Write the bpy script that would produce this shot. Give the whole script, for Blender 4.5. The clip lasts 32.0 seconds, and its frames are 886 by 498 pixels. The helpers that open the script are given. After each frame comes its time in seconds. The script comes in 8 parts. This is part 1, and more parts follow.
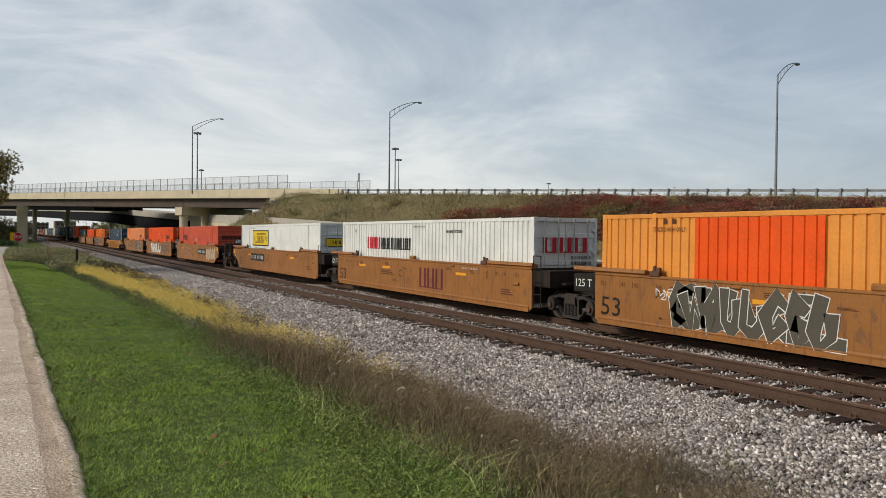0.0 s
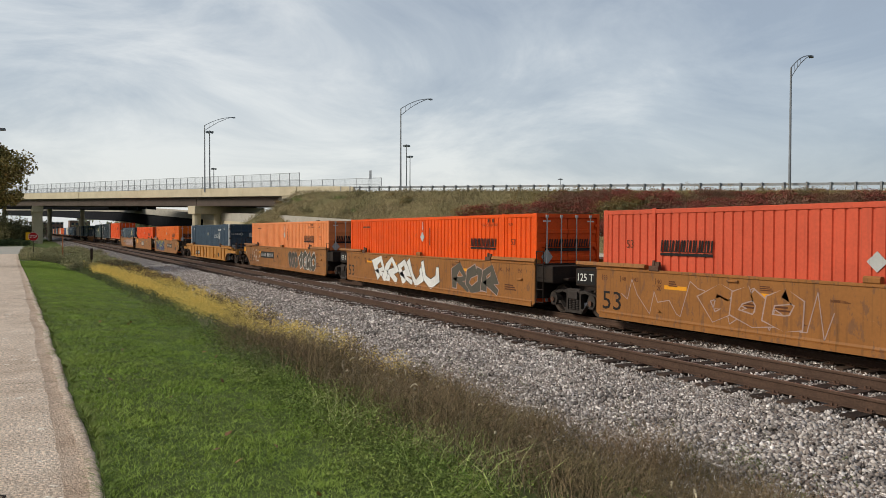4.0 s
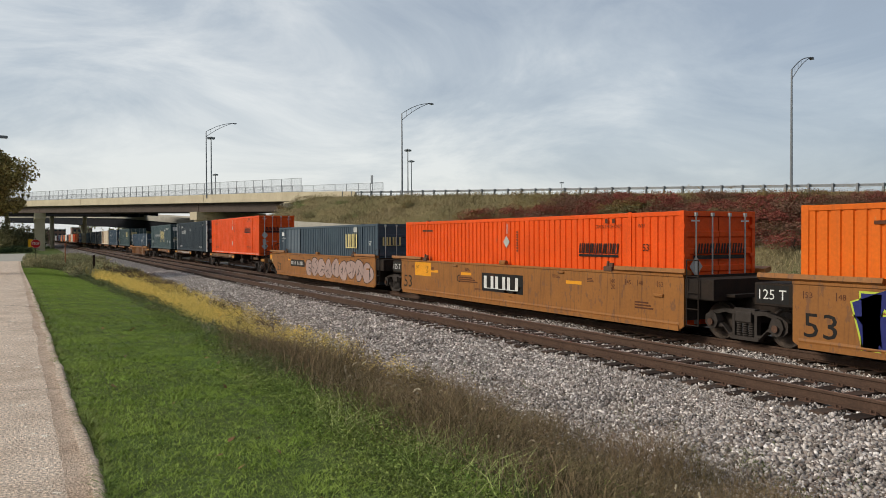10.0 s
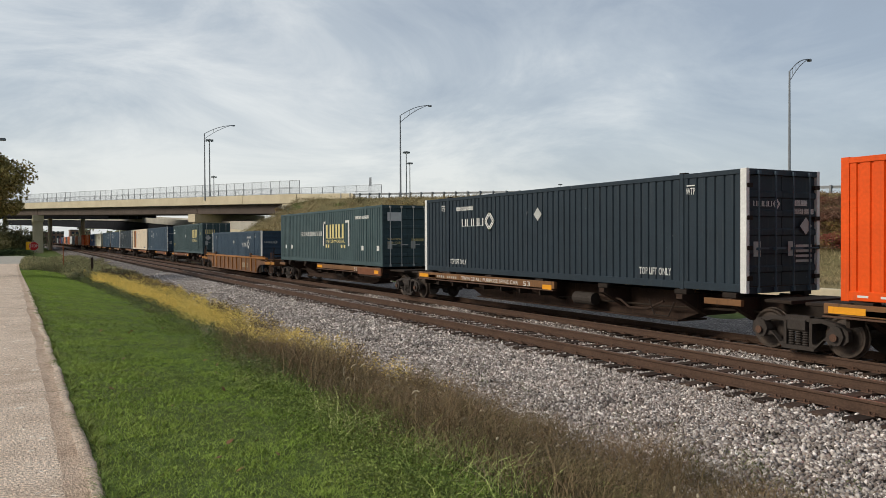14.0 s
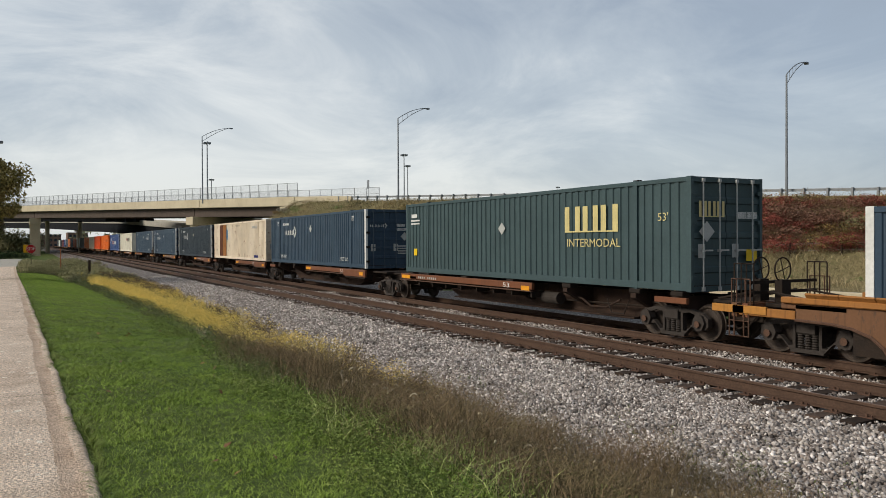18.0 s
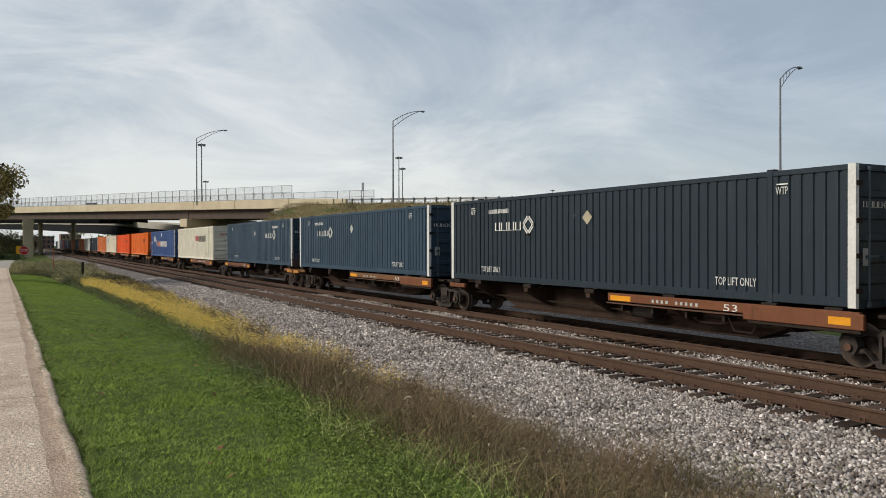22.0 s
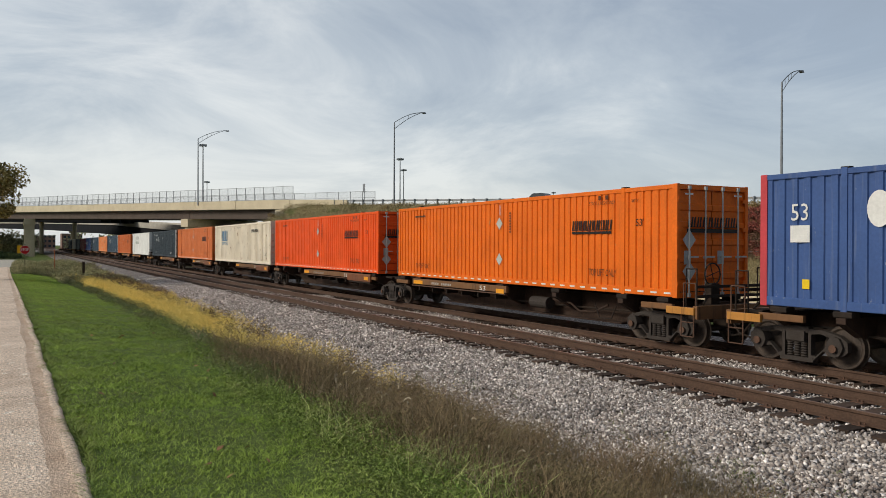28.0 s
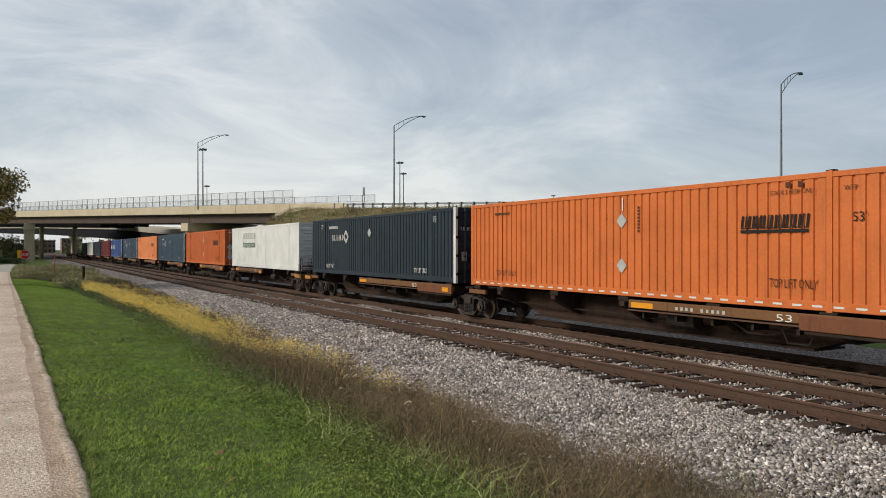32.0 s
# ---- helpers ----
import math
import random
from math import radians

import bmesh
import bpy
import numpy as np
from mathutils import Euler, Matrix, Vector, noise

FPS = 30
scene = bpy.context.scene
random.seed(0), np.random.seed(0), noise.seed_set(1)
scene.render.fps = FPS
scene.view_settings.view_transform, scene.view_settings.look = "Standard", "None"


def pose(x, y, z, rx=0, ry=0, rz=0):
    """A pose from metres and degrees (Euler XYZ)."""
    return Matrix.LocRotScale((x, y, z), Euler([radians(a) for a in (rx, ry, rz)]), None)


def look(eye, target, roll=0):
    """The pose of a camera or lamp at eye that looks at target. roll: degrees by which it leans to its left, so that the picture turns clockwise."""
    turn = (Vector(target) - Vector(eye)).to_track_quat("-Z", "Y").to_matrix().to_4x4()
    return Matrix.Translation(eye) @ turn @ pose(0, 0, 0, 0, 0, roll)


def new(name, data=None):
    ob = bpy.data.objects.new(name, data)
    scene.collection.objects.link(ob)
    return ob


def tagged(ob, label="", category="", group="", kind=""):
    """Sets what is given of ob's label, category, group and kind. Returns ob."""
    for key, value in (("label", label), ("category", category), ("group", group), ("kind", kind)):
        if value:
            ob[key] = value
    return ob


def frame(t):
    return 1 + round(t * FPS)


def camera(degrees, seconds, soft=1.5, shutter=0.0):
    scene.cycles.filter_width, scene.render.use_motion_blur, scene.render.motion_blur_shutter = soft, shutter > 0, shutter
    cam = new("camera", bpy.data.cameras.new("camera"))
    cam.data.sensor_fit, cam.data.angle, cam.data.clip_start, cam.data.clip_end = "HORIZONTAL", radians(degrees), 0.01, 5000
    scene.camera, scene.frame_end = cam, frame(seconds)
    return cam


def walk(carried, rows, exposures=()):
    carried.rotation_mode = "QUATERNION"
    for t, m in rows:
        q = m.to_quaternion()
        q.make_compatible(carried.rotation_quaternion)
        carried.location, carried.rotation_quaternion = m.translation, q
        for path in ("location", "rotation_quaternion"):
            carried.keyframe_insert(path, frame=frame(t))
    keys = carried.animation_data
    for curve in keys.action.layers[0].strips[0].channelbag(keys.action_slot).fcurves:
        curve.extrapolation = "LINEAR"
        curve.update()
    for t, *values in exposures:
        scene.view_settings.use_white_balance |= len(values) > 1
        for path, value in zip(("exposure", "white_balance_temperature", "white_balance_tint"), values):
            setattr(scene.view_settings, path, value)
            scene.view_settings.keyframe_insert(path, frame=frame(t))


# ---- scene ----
EYE = (0.0, 0.0, 2.54)          # z = 0 is the top of the rail under the train


def ahead(yaw, pitch):
    """A point one metre ahead of the eye; yaw to the left of +y, pitch up, degrees."""
    a, b = radians(yaw), radians(pitch)
    return (EYE[0] - math.sin(a) * math.cos(b), EYE[1] + math.cos(a) * math.cos(b), EYE[2] + math.sin(b))


cam = camera(59.91, 32.0, soft=0.7)
walk(cam, [(t, look(EYE, ahead(yaw, pitch), roll)) for t, yaw, pitch, roll in [
    (0.0, 60.66, -0.957, 0.604), (0.5, 60.727, -0.926, 0.592), (1.0, 60.869, -0.954, 0.465), (1.5, 61.063, -1.043, 0.296),
    (2.0, 61.221, -1.128, 0.253), (2.5, 61.345, -1.195, 0.198), (3.0, 61.452, -1.206, 0.22), (3.5, 61.52, -1.197, 0.219),
    (5.5, 61.599, -1.316, -0.088), (6.0, 61.582, -1.298, -0.246), (6.5, 61.533, -1.255, -0.278), (7.0, 61.534, -1.188, -0.279),
    (7.5, 61.556, -1.113, -0.328), (8.0, 61.57, -1.053, -0.31), (8.5, 61.628, -1.014, -0.35), (9.0, 61.666, -0.961, -0.366),
    (9.5, 61.689, -0.937, -0.325), (10.0, 61.691, -0.896, -0.215), (10.5, 61.684, -0.87, -0.097), (11.0, 61.69, -0.872, -0.113),
    (11.5, 61.695, -0.897, -0.163), (12.0, 61.664, -0.909, -0.241), (12.5, 61.655, -0.89, -0.317), (13.0, 61.618, -0.848, -0.355),
    (13.5, 61.614, -0.799, -0.334), (14.0, 61.58, -0.751, -0.276), (14.5, 61.525, -0.738, -0.222), (16.5, 61.371, -0.701, -0.347),
    (17.0, 61.384, -0.628, -0.305), (17.5, 61.416, -0.557, -0.269), (18.0, 61.415, -0.55, -0.297), (18.5, 61.374, -0.54, -0.285),
    (19.0, 61.305, -0.558, -0.312), (19.5, 61.172, -0.558, -0.24), (20.0, 61.078, -0.53, -0.187), (20.5, 61.017, -0.485, -0.147),
    (21.0, 61.008, -0.415, -0.119), (21.5, 61.013, -0.357, -0.113), (22.0, 61.008, -0.342, -0.114), (22.5, 61.024, -0.339, -0.096),
    (23.0, 61.082, -0.338, -0.164), (23.5, 61.097, -0.347, -0.086), (24.0, 61.133, -0.348, -0.051), (24.5, 61.104, -0.338, -0.048),
    (25.0, 61.057, -0.318, -0.042), (25.5, 61.004, -0.302, -0.03), (27.5, 61.086, -0.224, 0.099), (28.0, 61.065, -0.222, 0.206),
    (28.5, 61.013, -0.201, 0.14), (29.0, 60.969, -0.153, 0.107), (29.5, 60.969, -0.084, 0.129), (30.0, 61.023, -0.017, 0.118),
    (30.5, 61.084, 0.036, 0.107), (31.0, 61.109, 0.035, -0.017), (31.5, 61.099, 0.023, -0.023), (32.0, 61.069, 0.021, -0.003),
]])

# ---- light ----
world = bpy.data.worlds.new("overcast_sky")
scene.world = world
world.use_nodes = True
wn, wl = world.node_tree.nodes, world.node_tree.links
wn.clear()


def wnode(kind, **values):
    n = wn.new(kind)
    for key, value in values.items():
        if key in n.inputs:
            n.inputs[key].default_value = value
    return n


sky = wn.new("ShaderNodeTexSky")
sky.sky_type, sky.sun_disc = "NISHITA", False
sky.sun_elevation, sky.sun_rotation = radians(30), radians(191)
sky.air_density, sky.dust_density, sky.ozone_density = 1.0, 2.0, 1.0
coord = wn.new("ShaderNodeTexCoord")
stretch = wn.new("ShaderNodeMapping")
stretch.inputs["Scale"].default_value = (1.0, 1.0, 2.7)
stretch.inputs["Rotation"].default_value = (0.12, -0.10, 0.3)
clouds = wnode("ShaderNodeTexNoise", Scale=2.6, Detail=9.0, Roughness=0.62, Distortion=0.9)
banks = wnode("ShaderNodeTexNoise", Scale=1.1, Detail=3.0, Roughness=0.5)
ramp = wn.new("ShaderNodeValToRGB")
ramp.color_ramp.elements[0].position, ramp.color_ramp.elements[0].color = 0.60, (0.41, 0.475, 0.56, 1)
ramp.color_ramp.elements[1].position, ramp.color_ramp.elements[1].color = 0.93, (0.96, 0.98, 0.97, 1)
e = ramp.color_ramp.elements.new(0.76)
e.color = (0.60, 0.66, 0.715, 1)
e = ramp.color_ramp.elements.new(0.25)
e.color = (0.33, 0.365, 0.41, 1)
mixn = wn.new("ShaderNodeMixRGB")
mixn.inputs["Fac"].default_value = 0.35
wl.new(coord.outputs["Generated"], stretch.inputs["Vector"])
wl.new(stretch.outputs["Vector"], clouds.inputs["Vector"])
wl.new(stretch.outputs["Vector"], banks.inputs["Vector"])
wl.new(clouds.outputs["Fac"], mixn.inputs["Color1"])
wl.new(banks.outputs["Fac"], mixn.inputs["Color2"])
split = wn.new("ShaderNodeSeparateXYZ")
wl.new(coord.outputs["Generated"], split.inputs["Vector"])
lean = wn.new("ShaderNodeMath")
lean.operation = "MULTIPLY_ADD"
lean.inputs[1].default_value = -0.42
wl.new(split.outputs["X"], lean.inputs[0])
wl.new(mixn.outputs["Color"], lean.inputs[2])
low_sky = wn.new("ShaderNodeMath")
low_sky.operation = "MULTIPLY_ADD"
low_sky.inputs[1].default_value = -0.24
wl.new(split.outputs["Z"], low_sky.inputs[0])
wl.new(lean.outputs["Value"], low_sky.inputs[2])
wl.new(low_sky.outputs["Value"], ramp.inputs["Fac"])
sky_bg = wnode("ShaderNodeBackground", Strength=0.03)
cloud_bg = wnode("ShaderNodeBackground", Strength=0.71)
both = wn.new("ShaderNodeAddShader")
world_out = wn.new("ShaderNodeOutputWorld")
wl.new(sky.outputs["Color"], sky_bg.inputs["Color"])
wl.new(ramp.outputs["Color"], cloud_bg.inputs["Color"])
wl.new(sky_bg.outputs["Background"], both.inputs[0])
wl.new(cloud_bg.outputs["Background"], both.inputs[1])
wl.new(both.outputs["Shader"], world_out.inputs["Surface"])

sun = new("sun", bpy.data.lights.new("sun", "SUN"))
sun.data.energy, sun.data.angle, sun.data.color = 2.6, radians(20), (1.0, 0.92, 0.79)
sun.matrix_world = look((-14, -60, 41), (0, 10, 0))
scene.view_settings.exposure = 0.0

# ---- materials ----


def material(name, colour, rough=0.6, metal=0.0, second=None, scale=3.0, amount=0.5, fine=40.0, fine_amount=0.25,
             bump=0.15, bump_scale=60.0, streaks=None, streak_amount=0.0, stretch_z=1.0, spread=0.0, island=False, spec=0.4, spots=None, spot_at=0.66):
    """A worn surface: colour varied at two scales, with optional streaks that run down, and relief."""
    m = bpy.data.materials.new(name)
    m.use_nodes = True
    n, k = m.node_tree.nodes, m.node_tree.links
    bsdf = n["Principled BSDF"]
    bsdf.inputs["Metallic"].default_value = metal
    bsdf.inputs["Specular IOR Level"].default_value = spec
    tc = n.new("ShaderNodeTexCoord")
    mp = n.new("ShaderNodeMapping")
    mp.inputs["Scale"].default_value = (1, 1, stretch_z)
    k.new(tc.outputs["Object"], mp.inputs["Vector"])
    big = n.new("ShaderNodeTexNoise")
    big.inputs["Scale"].default_value, big.inputs["Detail"].default_value, big.inputs["Roughness"].default_value = scale, 5, 0.6
    small = n.new("ShaderNodeTexNoise")
    small.inputs["Scale"].default_value, small.inputs["Detail"].default_value = fine, 3
    k.new(mp.outputs["Vector"], big.inputs["Vector"])
    k.new(tc.outputs["Object"], small.inputs["Vector"])
    second = second or tuple(c * 0.6 for c in colour)
    r1 = n.new("ShaderNodeValToRGB")
    r1.color_ramp.elements[0].position, r1.color_ramp.elements[1].position = 0.35, 0.68
    r1.color_ramp.elements[0].color, r1.color_ramp.elements[1].color = (0, 0, 0, 1), (amount, amount, amount, 1)
    k.new(big.outputs["Fac"], r1.inputs["Fac"])
    m1 = n.new("ShaderNodeMixRGB")
    m1.inputs["Color1"].default_value, m1.inputs["Color2"].default_value = (*colour, 1), (*second, 1)
    k.new(r1.outputs["Color"], m1.inputs["Fac"])
    last = m1.outputs["Color"]
    if streaks:
        sm = n.new("ShaderNodeMapping")
        sm.inputs["Scale"].default_value = (7, 7, 0.35)
        k.new(tc.outputs["Object"], sm.inputs["Vector"])
        sn = n.new("ShaderNodeTexNoise")
        sn.inputs["Scale"].default_value, sn.inputs["Detail"].default_value = 1.6, 6
        k.new(sm.outputs["Vector"], sn.inputs["Vector"])
        sr = n.new("ShaderNodeValToRGB")
        sr.color_ramp.elements[0].position, sr.color_ramp.elements[1].position = 0.56, 0.76
        sr.color_ramp.elements[0].color, sr.color_ramp.elements[1].color = (0, 0, 0, 1), (streak_amount,) * 3 + (1,)
        k.new(sn.outputs["Fac"], sr.inputs["Fac"])
        m2 = n.new("ShaderNodeMixRGB")
        m2.inputs["Color2"].default_value = (*streaks, 1)
        k.new(sr.outputs["Color"], m2.inputs["Fac"])
        k.new(last, m2.inputs["Color1"])
        last = m2.outputs["Color"]
    if spots:
        pm = n.new("ShaderNodeMapping")
        pm.inputs["Scale"].default_value = (2.2, 2.2, 0.9)
        k.new(tc.outputs["Object"], pm.inputs["Vector"])
        pn = n.new("ShaderNodeTexNoise")
        pn.inputs["Scale"].default_value, pn.inputs["Detail"].default_value, pn.inputs["Roughness"].default_value = 2.4, 8, 0.68
        k.new(pm.outputs["Vector"], pn.inputs["Vector"])
        pr = n.new("ShaderNodeValToRGB")
        pr.color_ramp.elements[0].position, pr.color_ramp.elements[1].position = spot_at, spot_at + 0.035
        k.new(pn.outputs["Fac"], pr.inputs["Fac"])
        m3 = n.new("ShaderNodeMixRGB")
        m3.inputs["Color2"].default_value = (*spots, 1)
        k.new(pr.outputs["Color"], m3.inputs["Fac"])
        k.new(last, m3.inputs["Color1"])
        last = m3.outputs["Color"]
    hsv = n.new("ShaderNodeHueSaturation")
    k.new(last, hsv.inputs["Color"])
    mr = n.new("ShaderNodeMapRange")
    mr.inputs["From Min"].default_value, mr.inputs["From Max"].default_value = 0.3, 0.7
    mr.inputs["To Min"].default_value, mr.inputs["To Max"].default_value = 1 - fine_amount, 1 + fine_amount
    k.new(small.outputs["Fac"], mr.inputs["Value"])
    value = mr.outputs["Result"]
    if spread:
        src = n.new("ShaderNodeNewGeometry").outputs["Random Per Island"] if island else n.new("ShaderNodeObjectInfo").outputs["Random"]
        sp = n.new("ShaderNodeMapRange")
        sp.inputs["To Min"].default_value, sp.inputs["To Max"].default_value = 1 - spread, 1 + spread
        k.new(src, sp.inputs["Value"])
        mul = n.new("ShaderNodeMath")
        mul.operation = "MULTIPLY"
        k.new(value, mul.inputs[0])
        k.new(sp.outputs["Result"], mul.inputs[1])
        value = mul.outputs["Value"]
    k.new(value, hsv.inputs["Value"])
    k.new(hsv.outputs["Color"], bsdf.inputs["Base Color"])
    rr = n.new("ShaderNodeMapRange")
    rr.inputs["To Min"].default_value, rr.inputs["To Max"].default_value = max(0.05, rough - 0.12), min(1, rough + 0.12)
    k.new(big.outputs["Fac"], rr.inputs["Value"])
    k.new(rr.outputs["Result"], bsdf.inputs["Roughness"])
    if bump:
        bn = n.new("ShaderNodeTexNoise")
        bn.inputs["Scale"].default_value, bn.inputs["Detail"].default_value = bump_scale, 4
        k.new(tc.outputs["Object"], bn.inputs["Vector"])
        b = n.new("ShaderNodeBump")
        b.inputs["Strength"].default_value, b.inputs["Distance"].default_value = bump, 0.02
        k.new(bn.outputs["Fac"], b.inputs["Height"])
        k.new(b.outputs["Normal"], bsdf.inputs["Normal"])
    return m


def paint(name, colour, grime=(0.06, 0.05, 0.04), amount=0.25, rough=0.5, streak=0.3, **more):
    return material(name, colour, rough, second=tuple(c * 0.72 for c in colour), scale=0.9, amount=0.6, fine=14, fine_amount=0.07,
                    bump=0.05, bump_scale=25, streaks=grime, streak_amount=streak, spec=0.22, **more)


PAINT = {
    "amber": paint("amber_orange_paint", (0.74, 0.29, 0.055), streak=0.2),
    "orange": paint("orange_paint", (0.75, 0.148, 0.009), streak=0.22, spots=(0.56, 0.20, 0.06), spot_at=0.64),
    "burnt_orange": paint("burnt_orange_paint", (0.63, 0.17, 0.045), streak=0.3, spots=(0.40, 0.10, 0.03), spot_at=0.66),
    "ivory": paint("ivory_paint", (0.76, 0.725, 0.60), (0.30, 0.25, 0.18), streak=0.22),
    "red_post": paint("red_post_paint", (0.52, 0.06, 0.07)),
    "light_orange": paint("light_orange_paint", (0.80, 0.27, 0.095), streak=0.22, spots=(0.62, 0.17, 0.05), spot_at=0.66),
    "red_orange": paint("red_orange_paint", (0.80, 0.092, 0.007), streak=0.2, spots=(0.55, 0.10, 0.03), spot_at=0.645),
    "salmon": paint("salmon_red_paint", (0.62, 0.100, 0.048), streak=0.2),
    "brown_orange": paint("brown_orange_paint", (0.56, 0.135, 0.030), streak=0.25),
    "white": paint("white_paint", (0.74, 0.75, 0.72), (0.25, 0.22, 0.18), streak=0.22),
    "cream": paint("cream_paint", (0.81, 0.70, 0.545), (0.50, 0.33, 0.19), streak=0.5, spots=(0.26, 0.09, 0.035), spot_at=0.605),
    "tan_white": paint("weathered_white_paint", (0.80, 0.72, 0.58), (0.48, 0.34, 0.21), streak=0.5, spots=(0.22, 0.085, 0.035), spot_at=0.61),
    "navy": paint("navy_paint", (0.037, 0.066, 0.101), (0.12, 0.13, 0.14), streak=0.25, spots=(0.15, 0.165, 0.18), spot_at=0.66),
    "charcoal": paint("charcoal_paint", (0.023, 0.035, 0.047), (0.10, 0.10, 0.10), streak=0.2, spots=(0.11, 0.12, 0.13), spot_at=0.665),
    "teal": paint("grey_teal_paint", (0.056, 0.090, 0.096), (0.03, 0.035, 0.04), streak=0.2),
    "grey_blue": paint("grey_blue_paint", (0.066, 0.094, 0.120), (0.05, 0.05, 0.06), streak=0.2),
    "pale_blue": paint("faded_blue_grey_paint", (0.140, 0.175, 0.205), streak=0.2),
    "blue": paint("blue_paint", (0.050, 0.100, 0.265), (0.22, 0.24, 0.28), streak=0.3, spots=(0.20, 0.23, 0.29), spot_at=0.64),
    "maroon": paint("maroon_paint", (0.15, 0.025, 0.03)),
    "car_tan": paint("faded_yellow_brown_paint", (0.310, 0.130, 0.036), (0.080, 0.044, 0.024), streak=0.7, spots=(0.195, 0.092, 0.042), spot_at=0.56),
    "car_yellow": paint("railcar_yellow_paint", (0.47, 0.212, 0.046), (0.08, 0.045, 0.025), streak=0.7),
    "car_brown": paint("rusty_brown_paint", (0.180, 0.090, 0.046), (0.085, 0.045, 0.028), streak=0.7, spots=(0.105, 0.060, 0.040), spot_at=0.58),
    "car_chord": paint("worn_orange_chord_paint", (0.36, 0.155, 0.042), (0.09, 0.04, 0.02), streak=0.6),
    "car_sill": paint("sooty_sill_paint", (0.19, 0.095, 0.042), (0.035, 0.026, 0.02), streak=0.85),
    "car_rust": paint("rusty_sill_paint", (0.185, 0.072, 0.035), (0.06, 0.03, 0.02), streak=0.5),
}
M_DARK = material("grimy_black_steel", (0.021, 0.016, 0.013), 0.85, second=(0.048, 0.031, 0.021), scale=2.5, bump=0.2, spec=0.2)
M_SILL = material("rusty_sill_steel", (0.052, 0.031, 0.022), 0.85, second=(0.030, 0.020, 0.016), scale=1.5, amount=0.9, streaks=(0.10, 0.055, 0.03), streak_amount=0.5, spec=0.2)
M_IRON = material("dusty_cast_iron", (0.046, 0.038, 0.033), 0.8, second=(0.028, 0.021, 0.017), scale=5, bump=0.3, spec=0.25)
M_RUSTROD = material("rusty_lock_rod", (0.20, 0.11, 0.06), 0.8, second=(0.30, 0.22, 0.14), scale=4)
M_WHEEL = material("worn_wheel_steel", (0.045, 0.034, 0.028), 0.6, metal=0.3, second=(0.12, 0.085, 0.06), scale=6)
M_RUST = material("rusty_steel", (0.105, 0.055, 0.034), 0.85, second=(0.07, 0.035, 0.022), scale=7, bump=0.3)
M_RAIL = material("brown_rail_steel", (0.086, 0.050, 0.033), 0.75, second=(0.058, 0.034, 0.024), scale=3, bump=0.2, spec=0.25)
M_RAILTOP = material("rail_head_steel", (0.20, 0.125, 0.085), 0.45, metal=0.5, second=(0.13, 0.075, 0.05), scale=2)
M_TIE = material("weathered_tie_timber", (0.066, 0.045, 0.034), 0.9, second=(0.030, 0.021, 0.016), scale=5, bump=0.6, bump_scale=30, spread=0.45, spec=0.15)
M_GALV = material("galvanised_steel", (0.26, 0.275, 0.285), 0.5, metal=0.5, second=(0.18, 0.19, 0.20), scale=4, fine_amount=0.1)
M_MAST = material("grey_pole_steel", (0.23, 0.25, 0.27), 0.5, metal=0.3, second=(0.16, 0.17, 0.18), scale=2, fine_amount=0.1)
M_WHITE = paint("white_lettering", (0.72, 0.72, 0.69), streak=0.1)
M_BLACK = paint("black_lettering", (0.015, 0.014, 0.013), (0.10, 0.07, 0.05), streak=0.15)
M_RED = paint("red_lettering", (0.50, 0.02, 0.035), streak=0.1)
M_YELLOW = paint("pale_yellow_lettering", (0.68, 0.58, 0.26), streak=0.2)
M_SIGNYEL = paint("sign_yellow", (0.80, 0.55, 0.02), streak=0.08)
M_ORMARK = paint("orange_reflective_label", (0.80, 0.34, 0.02), streak=0.1)
M_GREEN = paint("green_lettering", (0.03, 0.13, 0.06), streak=0.1)
M_MAROON = paint("maroon_lettering", (0.12, 0.02, 0.03), streak=0.15)
M_GREYMARK = paint("worn_grey_marking", (0.47, 0.48, 0.46), streak=0.3)
M_HUSKMARK = paint("tan_placard", (0.46, 0.41, 0.29), streak=0.2)
M_BLUEMARK = paint("blue_lettering", (0.05, 0.22, 0.42), streak=0.3)
M_TEXTDARK = paint("faded_dark_lettering", (0.10, 0.035, 0.015), streak=0.1)
M_GRAFBLUE = paint("blue_spray_paint", (0.025, 0.03, 0.16), streak=0.15)
M_GRAFLIME = paint("lime_spray_paint", (0.52, 0.62, 0.07), streak=0.1)
M_GRAFPINK = paint("pale_pink_spray_paint", (0.40, 0.285, 0.25), streak=0.3)
M_GRAFBEIGE = paint("beige_spray_paint", (0.50, 0.39, 0.27), streak=0.35)
M_GRAFTAN = paint("brown_spray_line", (0.24, 0.16, 0.09), streak=0.2)
M_GRAFGREY = paint("grey_spray_paint", (0.095, 0.085, 0.066), streak=0.25)
M_CONC = material("pale_cream_concrete", (0.59, 0.515, 0.365), 0.85, second=(0.46, 0.39, 0.27), scale=0.35, amount=0.7, fine=5, fine_amount=0.06, streaks=(0.34, 0.29, 0.21), streak_amount=0.3)
M_GREYCONC = material("grey_concrete", (0.42, 0.39, 0.33), 0.9, second=(0.30, 0.28, 0.24), scale=0.4, streaks=(0.18, 0.16, 0.13), streak_amount=0.4)
M_GIRDER = material("weathered_girder_steel", (0.105, 0.083, 0.070), 0.85, second=(0.07, 0.056, 0.048), scale=0.6, streaks=(0.05, 0.04, 0.033), streak_amount=0.4, spec=0.15)
